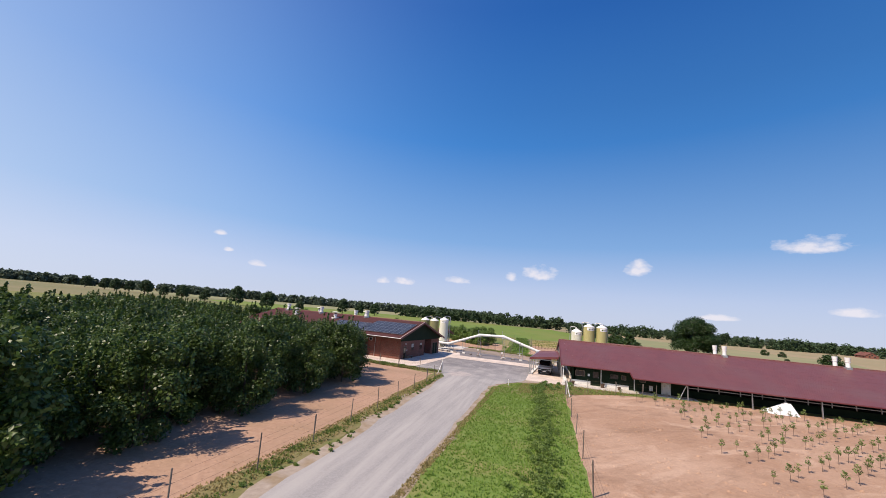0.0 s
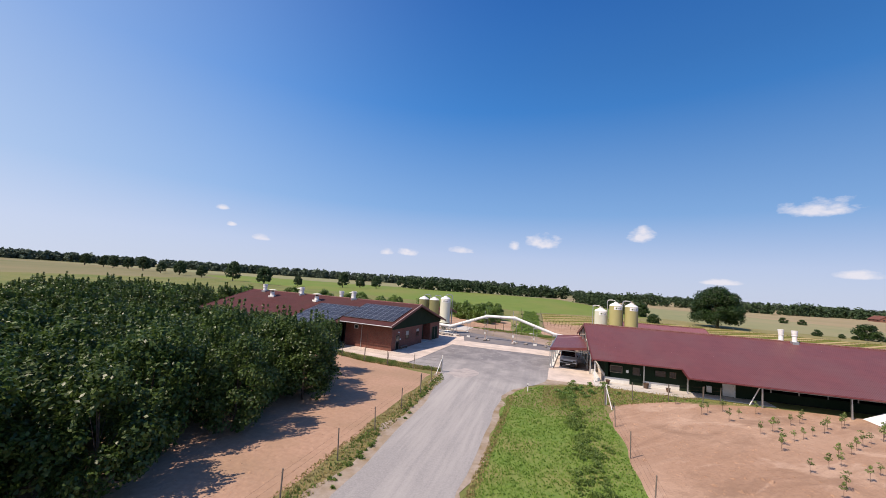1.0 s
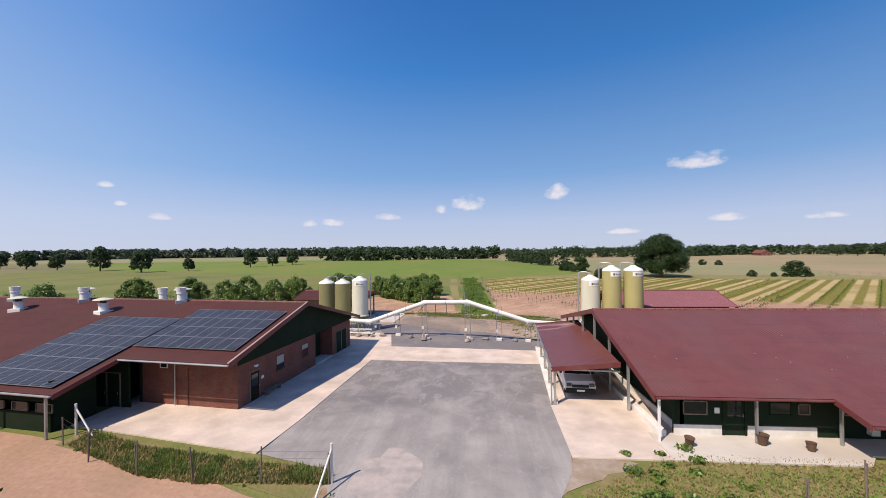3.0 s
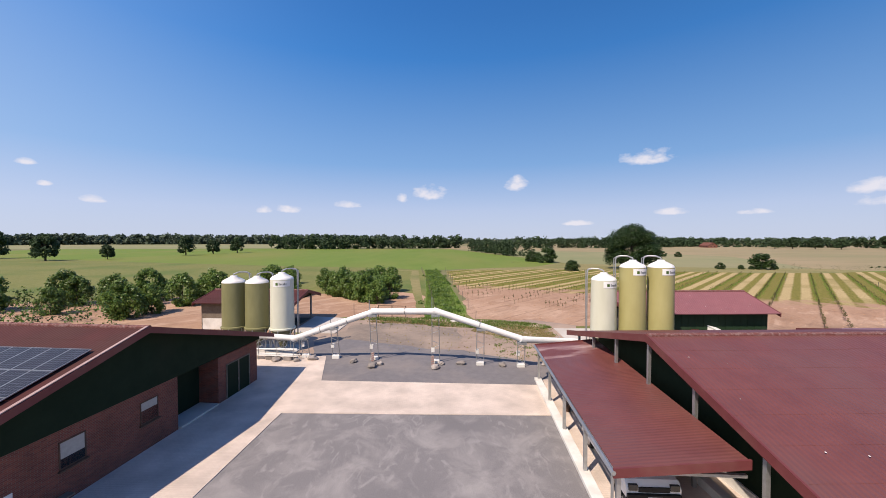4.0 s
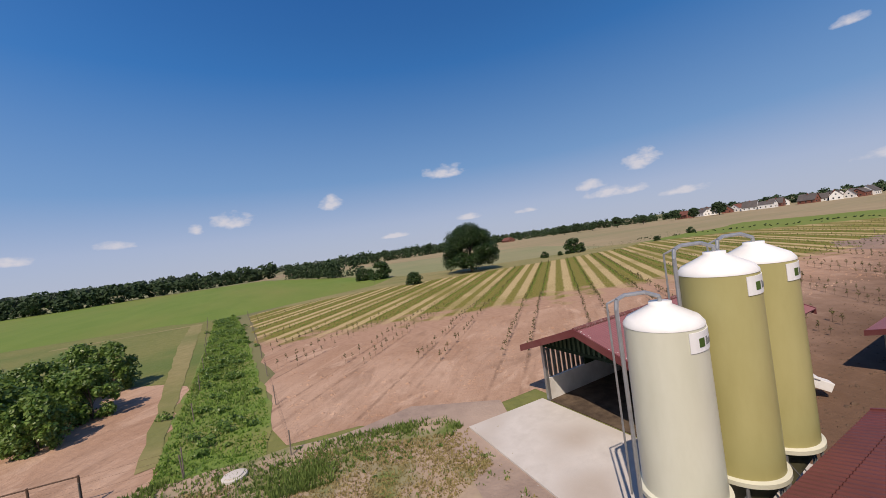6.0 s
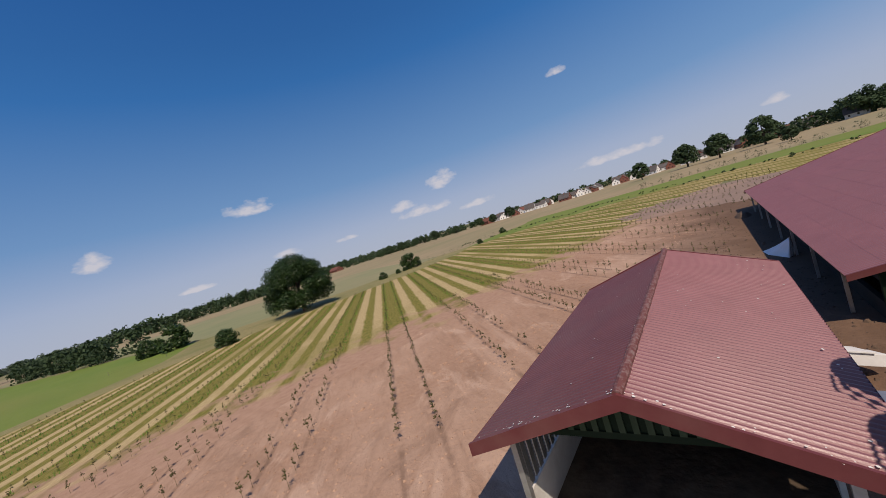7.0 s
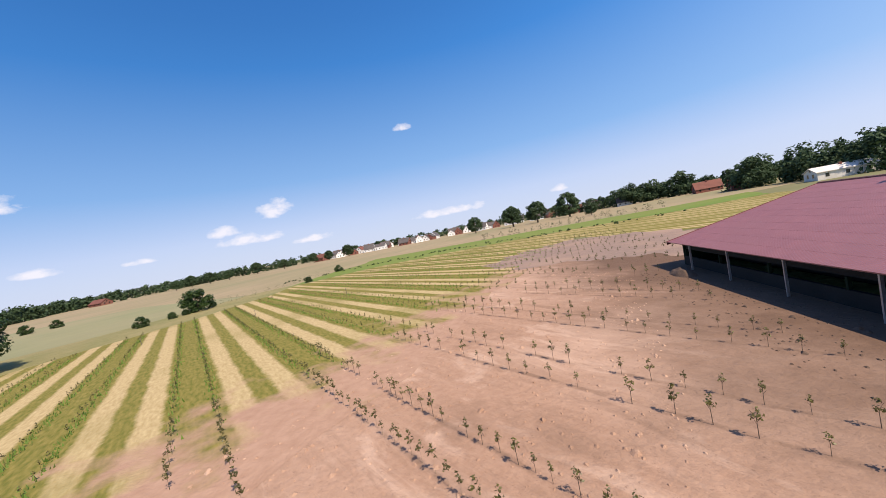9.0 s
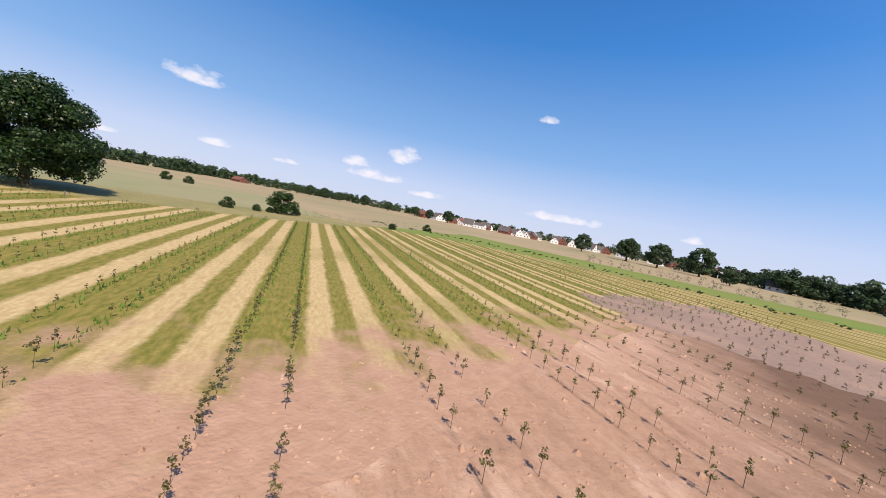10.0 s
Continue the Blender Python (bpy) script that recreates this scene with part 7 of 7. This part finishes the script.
for x, y, w, d, e, r, wm, rm in ((300, -28, 15, 10, 2.6, 7.0, BRICK, TILE_RED), (236, -12, 8, 7, 2.4, 5.6, BRICK, TILE_RED), (356, 7, 12, 9, 3, 7.5, PLASTER, TILE_GREY), (396, 20, 12, 10, 3, 8.5, PLASTER, TILE_GREY), (178, -12, 16, 9, 2.8, 4.4, PLASTER, PLASTER),
                                   (300, 470, 20, 9, 2.4, 5.5, BRICK, TILE_RED)):
    house(x, y, 78, w, d, e, r, wm, rm)

# ---------------------------------------------------------------- saplings


def sapling_parts(seed, leaf=LEAF_S, n=46, rad=0.125):
    rng = np.random.default_rng(seed)
    bm = bmesh.new()
    rod((0, 0, -0.05), (0.02, 0.01, 0.8), 0.016, 5, bm, 0.009)
    for i in range(4):
        a = i * 1.7
        rod((0.01, 0, 0.5 + i * 0.08), (0.16 * math.cos(a), 0.16 * math.sin(a), 0.72 + i * 0.09), 0.007, 4, bm)
    sm = bpy.data.meshes.new("sapling_stem")
    bm.to_mesh(sm)
    bm.free()
    sm.materials.append(BARK)
    cen = np.array([(0.0, 0.0, 0.95), (0.12, 0.04, 0.8), (-0.1, 0.08, 0.85), (0.02, -0.12, 0.75), (0.0, 0.02, 1.12)]) + rng.normal(size=(5, 3)) * 0.03
    v, f = leaf_cloud(rng, cen, np.full(5, rad), n, 0.12)
    me = bpy.data.meshes.new("sapling_leaves")
    me.from_pydata(v.tolist(), [], f.tolist())
    me.materials.append(leaf)
    return sm, me, v, f


SAP = [sapling_parts(200 + i) for i in range(5)] + [sapling_parts(230 + i, LEAF_Y, 80, 0.17) for i in range(4)]


def sapling(x, y, s, k, rot_, group):
    t = thing("sapling", "young planted tree with a small leafy top", "young tree", group, pose(x, y, 0.03, 0, 0, rot_) @ Matrix.Diagonal((s, s, s, 1)))
    for nm, me in zip(("stem", "leaves"), SAP[k][:2]):
        ob = new(nm, me)
        ob.parent = t


rnd = random.Random(21)
far_pts = []
count = 0
STRIP_FIELD = [(-1, 104), (-2, 168), (3, 173), (31, 175), (60, 167), (86, 161), (106, 158), (130, 138), (138, 110), (132, 93), (112, 80), (66, 82), (60, 90.5), (27, 91), (27, 100), (10, 104)]
for pair in range(-13, 11):
    for side in (-1.0, 1.0):
        w = ROW_W0 + pair * PERIOD + side
        s0, s1, step = 84.0, 190.0, 1.2
        s = s0 + rnd.random()
        while s < s1:
            x, y = ws(w + rnd.uniform(-0.07, 0.07), s)
            s += (0.75 if pair == 0 else step) * rnd.uniform(0.85, 1.2)
            if rnd.random() < 0.1:
                continue
            if not inside((x, y), STRIP_FIELD) or (x - 57.4) ** 2 + (y - 176.3) ** 2 < 80:
                continue
            sc = rnd.uniform(0.5, 0.88)
            if 24 < x < 62 and y < 126 and s < 122 and count < 160:
                sapling(x, y, sc, rnd.randrange(5), rnd.uniform(0, 360), "saplings in the north field")
                count += 1
            else:
                far_pts.append((x, y, sc * (0.72 if s > 139 - 0.42 * w else 1.0)))
count_s = 0
far_south = []
for i in range(-16, 36):
    for j in range(-32, 48):
        w = 28.6 + i * 2.1 + (0.4 if i % 2 else 0)
        x, y = ws(w, 42 + j * 1.6 + (0.8 if i % 2 else 0))
        x += rnd.uniform(-0.25, 0.25)
        y += rnd.uniform(-0.25, 0.25)
        if not ((12.8 if y < 57 else 10.0) < x < 60 and 20 < y < 60.5) or rnd.random() < 0.08:
            continue
        sc = rnd.uniform(0.6, 0.98)
        if count_s < 280 and x < 30 and y > 26:
            sapling(x, y, sc, 5 + rnd.randrange(4), rnd.uniform(0, 360), "saplings in the south field")
            count_s += 1
        else:
            far_south.append((x, y, sc))
for group_pts, kinds, leaf in ((far_pts, SAP[:5], LEAF_S), (far_south, SAP[5:], LEAF_Y)):
    V, F, base = [], [], 0
    for i, (x, y, sc) in enumerate(group_pts):
        v, f = kinds[i % len(kinds)][2:]
        a = i * 2.4
        rot_ = np.array([[math.cos(a), -math.sin(a), 0], [math.sin(a), math.cos(a), 0], [0, 0, 1]])
        V.append((v @ rot_.T) * sc + np.array([x, y, 0.02]))
        F.append(f + base)
        base += len(v)
        st = np.array([(x - 0.012, y, 0), (x + 0.012, y, 0), (x, y, 0.9 * sc)])
        V.append(st)
        F.append(np.array([[base, base + 1, base + 2]]))
        base += 3
    tagged(mesh_from("far_saplings", np.concatenate(V).tolist(), np.concatenate(F).tolist(), leaf), "rows of more young trees across the fields", "young trees", kind="stuff")

# ---------------------------------------------------------------- grass and weeds


def tufts(name, poly, n, hmin, hmax, mat, seed, label, width=0.05, patchy=0.0, weight=None, clumps=0, spread=0.5):
    """Bent blades, three to a tuft, scattered over an outline."""
    rng = np.random.default_rng(seed)
    xs, ys = [p[0] for p in poly], [p[1] for p in poly]
    pts = []
    heart = [(rng.uniform(min(xs), max(xs)), rng.uniform(min(ys), max(ys)), spread * rng.uniform(0.4, 1.5)) for _ in range(clumps)]
    while len(pts) < n:
        x, y = rng.uniform(min(xs), max(xs)), rng.uniform(min(ys), max(ys))
        if heart and rng.random() < 0.85:
            hx, hy, hs = heart[int(rng.integers(len(heart)))]
            x, y = hx + rng.normal() * hs, hy + rng.normal() * hs * 1.3
        if patchy and noise.noise((x * 0.45, y * 0.45, seed)) < patchy - 0.5:
            continue
        if weight and rng.random() > weight(x, y):
            continue
        if inside((x, y), poly):
            pts.append((x, y))
    p = np.repeat(np.array(pts), 3, axis=0)
    m_ = len(p)
    a = rng.random(m_) * 2 * math.pi
    h = hmin + (hmax - hmin) * rng.random(m_) ** 1.6
    d = np.stack([np.cos(a), np.sin(a)], 1)
    side = np.stack([-d[:, 1], d[:, 0]], 1) * width
    root = p + d * 0.04
    v0 = np.concatenate([root - side, np.full((m_, 1), 0.02)], 1)
    v1 = np.concatenate([root + side, np.full((m_, 1), 0.02)], 1)
    v2 = np.concatenate([root + d * h[:, None] * 0.45, h[:, None] + 0.02], 1)
    verts = np.stack([v0, v1, v2], 1).reshape(-1, 3)
    faces = np.arange(m_ * 3).reshape(-1, 3)
    ob = mesh_from(name, verts.tolist(), faces.tolist(), mat)
    return tagged(ob, label, "grass", kind="stuff")


EAST_STRIP = [(-4.6, 4), (3.3, 4), (3.3, 36), (3.5, 56.2), (10, 60.6), (14.5, 62.4), (3, 62.2), (-1.4, 60.2), (-3.2, 57.8), (-4.5, 54.6)]
tufts("grass", EAST_STRIP, 24000, 0.04, 0.15, BLADE, 1, "short green grass beside the farm road")


def leafy_weeds(line, n, rmin, rmax, spread, size, leaves, mat, seed, label):
    """Low rounded clumps of leafy weeds scattered along a line."""
    rng = np.random.default_rng(seed)
    V, F, base = [], [], 0
    seg = [math.hypot(b[0] - a[0], b[1] - a[1]) for a, b in zip(line, line[1:])]
    for _ in range(n):
        d, k = rng.random() * sum(seg), 0
        while d > seg[k]:
            d -= seg[k]
            k += 1
        a, b = line[k], line[k + 1]
        t = d / seg[k]
        x, y = a[0] + (b[0] - a[0]) * t + rng.normal() * spread, a[1] + (b[1] - a[1]) * t + rng.normal() * spread
        r = rng.uniform(rmin, rmax)
        cen = np.array([(x, y, r * 0.5), (x + r * 0.5, y, r * 0.35), (x - r * 0.4, y + r * 0.3, r * 0.35), (x, y - r * 0.4, r * 0.7)])
        v, f = leaf_cloud(rng, cen, np.full(4, r * 0.55), leaves, size, 0.8)
        v[:, 2] = np.maximum(v[:, 2], 0.02)
        V.append(v)
        F.append(f + base)
        base += len(v)
    ob = mesh_from("weeds", np.concatenate(V).tolist(), np.concatenate(F).tolist(), mat)
    return tagged(ob, label, "weeds", kind="stuff")


leafy_weeds([(-0.9, 3.7), (1.0, 27.5), (1.2, 46.3), (0.7, 59.2)], 560, 0.1, 0.42, 0.5, 0.1, 110, LEAF_W, 2, "leafy weeds standing along the middle of the grass strip")
leafy_weeds([(0.5, 57.3), (2.8, 61.1), (5.0, 63.1)], 26, 0.2, 0.5, 0.8, 0.15, 110, LEAF_G, 60, "leafy weeds at the end of the grass strip")
leafy_weeds([(-12.1, -2.3), (-10.6, 32.2), (-11.5, 57.2)], 90, 0.1, 0.26, 0.25, 0.11, 50, LEAF_W, 61, "leafy weeds at the foot of the orchard fence")
leafy_weeds([(-12.3, 60.6), (-18.0, 60.7), (-26.7, 62.8)], 90, 0.06, 0.18, 0.3, 0.08, 50, LEAF_W, 62, "leafy weeds along the yard fence")
leafy_weeds([(-5.1, 104.5), (-6.0, 139.9), (-7.5, 174.2)], 150, 0.25, 0.7, 1.1, 0.2, 90, LEAF_G, 63, "tall leafy weeds in the ditch strip")
leafy_weeds([(-15.4, 103.2), (-9.4, 101.9), (-4.0, 100.2), (4.3, 98.4)], 120, 0.08, 0.24, 0.9, 0.09, 60, LEAF_W, 64, "leafy weeds at the yard's edge")
leafy_weeds([(143.3, 181.4), (159.1, 155.8), (164.0, 119.3), (149.4, 83.2), (144.2, 55.4)], 110, 0.2, 0.6, 3.5, 0.3, 40, LEAF_DARK, 65, "rank weeds along the green strip")
tufts("dry_grass", [(-1.5, 53.5), (4.4, 56.5), (13.4, 63.4), (3.6, 63.4), (-1.5, 60.0)], 3600, 0.04, 0.16, BLADE_DRY, 3, "dry grass at the strip's end", 0.05)
tufts("dry_grass", [(-5.8, 3.0), (-5.3, 3.1), (-3.9, 55.2), (-4.3, 55.2)], 3600, 0.03, 0.12, BLADE_DRY, 4, "dry grass along the road's edge", 0.05)
tufts("weeds", [(-12.5, -2.4), (-11.4, -2.1), (-11.0, 57.3), (-11.8, 59.9)], 2200, 0.04, 0.16, WEED, 5, "weeds along the orchard fence", 0.06, clumps=70, spread=0.4)
tufts("dry_grass", [(-12.9, -2.4), (-11.3, -2.1), (-10.9, 57.3), (-12.3, 59.5)], 5200, 0.03, 0.12, BLADE_DRY, 6, "dry grass along the orchard fence", 0.05)
tufts("dry_grass", [(-12.1, 60.2), (-12.4, 61.3), (-17.0, 61.7), (-22.6, 62.6), (-27.4, 64.0), (-27.2, 62.6), (-21.1, 60.3), (-18.1, 59.9)], 3200, 0.06, 0.24, BLADE_DRY, 7, "rank grass under the yard fence", 0.05)
tufts("weeds", [(-12.1, 60.2), (-12.4, 61.3), (-17.0, 61.7), (-22.6, 62.6), (-27.4, 64.0), (-27.2, 62.6), (-21.1, 60.3), (-18.1, 59.9)], 3600, 0.08, 0.32, WEED, 8, "weeds under the yard fence", 0.05, clumps=40, spread=0.3)
tufts("grass", [(-7.8, 103.4), (-2.7, 102.7), (-2.3, 109.0), (-3.8, 151.8), (-5.4, 176.3), (-9.3, 174.7), (-8.0, 128.6)], 8000, 0.05, 0.25, BLADE, 9, "tall grass in the ditch strip", 0.07)
tufts("weeds", [(-7.4, 104.1), (-3.1, 103.8), (-4.0, 151.7), (-5.6, 175.0), (-8.8, 173.7)], 1500, 0.1, 0.35, WEED, 10, "weeds in the ditch strip", 0.08, clumps=60, spread=0.8)
tufts("grass", [(-16.7, 102.7), (-13.7, 102.8), (-9.4, 101.0), (-4.9, 98.9), (-1.3, 98.1), (4.3, 97.2), (6.4, 98.2), (6.2, 100.0), (-0.3, 102.2), (-3.1, 102.8), (-7.6, 103.8), (-16.3, 104.1)], 4000, 0.05, 0.3, WEED, 11, "weedy grass at the yard's edge", 0.05, clumps=45, spread=0.7)
tufts("dry_grass", [(-11.1, 90.7), (4.0, 86.8), (8.1, 97.2), (-2.2, 101.0), (-14.5, 101.6)], 350, 0.04, 0.16, BLADE_DRY, 12, "sparse dry weeds on the yard dirt", 0.05)
tufts("weeds", [(-1.5, 87.3), (4.9, 86.7), (6.1, 96.0), (-0.4, 97.2)], 900, 0.04, 0.14, WEED, 13, "scattered weeds on the yard dirt", 0.04, clumps=130, spread=0.12)
tufts("dry_grass", [(-2.6, 97.0), (1.5, 93.0), (5.6, 94.5), (6.2, 97.6), (-1.0, 101.6)], 5200, 0.04, 0.13, BLADE_DRY, 14, "thin straw-dry grass on the yard dirt", 0.05, clumps=160, spread=0.5)
tufts("dry_grass", [(-14.5, 101.5), (-9.0, 100.4), (-4.0, 98.6), (-4.4, 101.0), (-9.8, 103.2), (-14.4, 103.4)], 2600, 0.04, 0.15, BLADE_DRY, 15, "dry grass at the yard's edge", 0.05, clumps=90, spread=0.4)


def row_grass():
    """Uncut grass left standing along the sapling rows."""
    rng = np.random.default_rng(40)
    V = []
    for pair in range(-8, 11):
        for sd in (-1.0, 1.0):
            w = ROW_W0 + pair * PERIOD + sd
            n = 700
            s = rng.uniform(92, 185, n)
            ww = w + rng.normal(size=n) * 0.2
            x, y = (s - ww) * S2, (s + ww) * S2
            ok = (s > 134 - 0.42 * w + 8 * rng.random(n)) & np.array([inside(q, STRIP_FIELD) for q in zip(x, y)])
            x, y = x[ok], y[ok]
            h = rng.uniform(0.08, 0.3, len(x))
            a = rng.random(len(x)) * 6.283
            dx, dy = np.cos(a) * 0.06, np.sin(a) * 0.06
            z = np.full(len(x), 0.03)
            V.append(np.stack([np.stack([x - dx, y - dy, z], 1), np.stack([x + dx, y + dy, z], 1), np.stack([x + dy * 4 * h, y - dx * 4 * h, z + h], 1)], 1).reshape(-1, 3))
    v = np.concatenate(V)
    ob = mesh_from("grass", v.tolist(), np.arange(len(v)).reshape(-1, 3).tolist(), BLADE)
    tagged(ob, "uncut grass along the rows of young trees", "grass", kind="stuff")


row_grass()
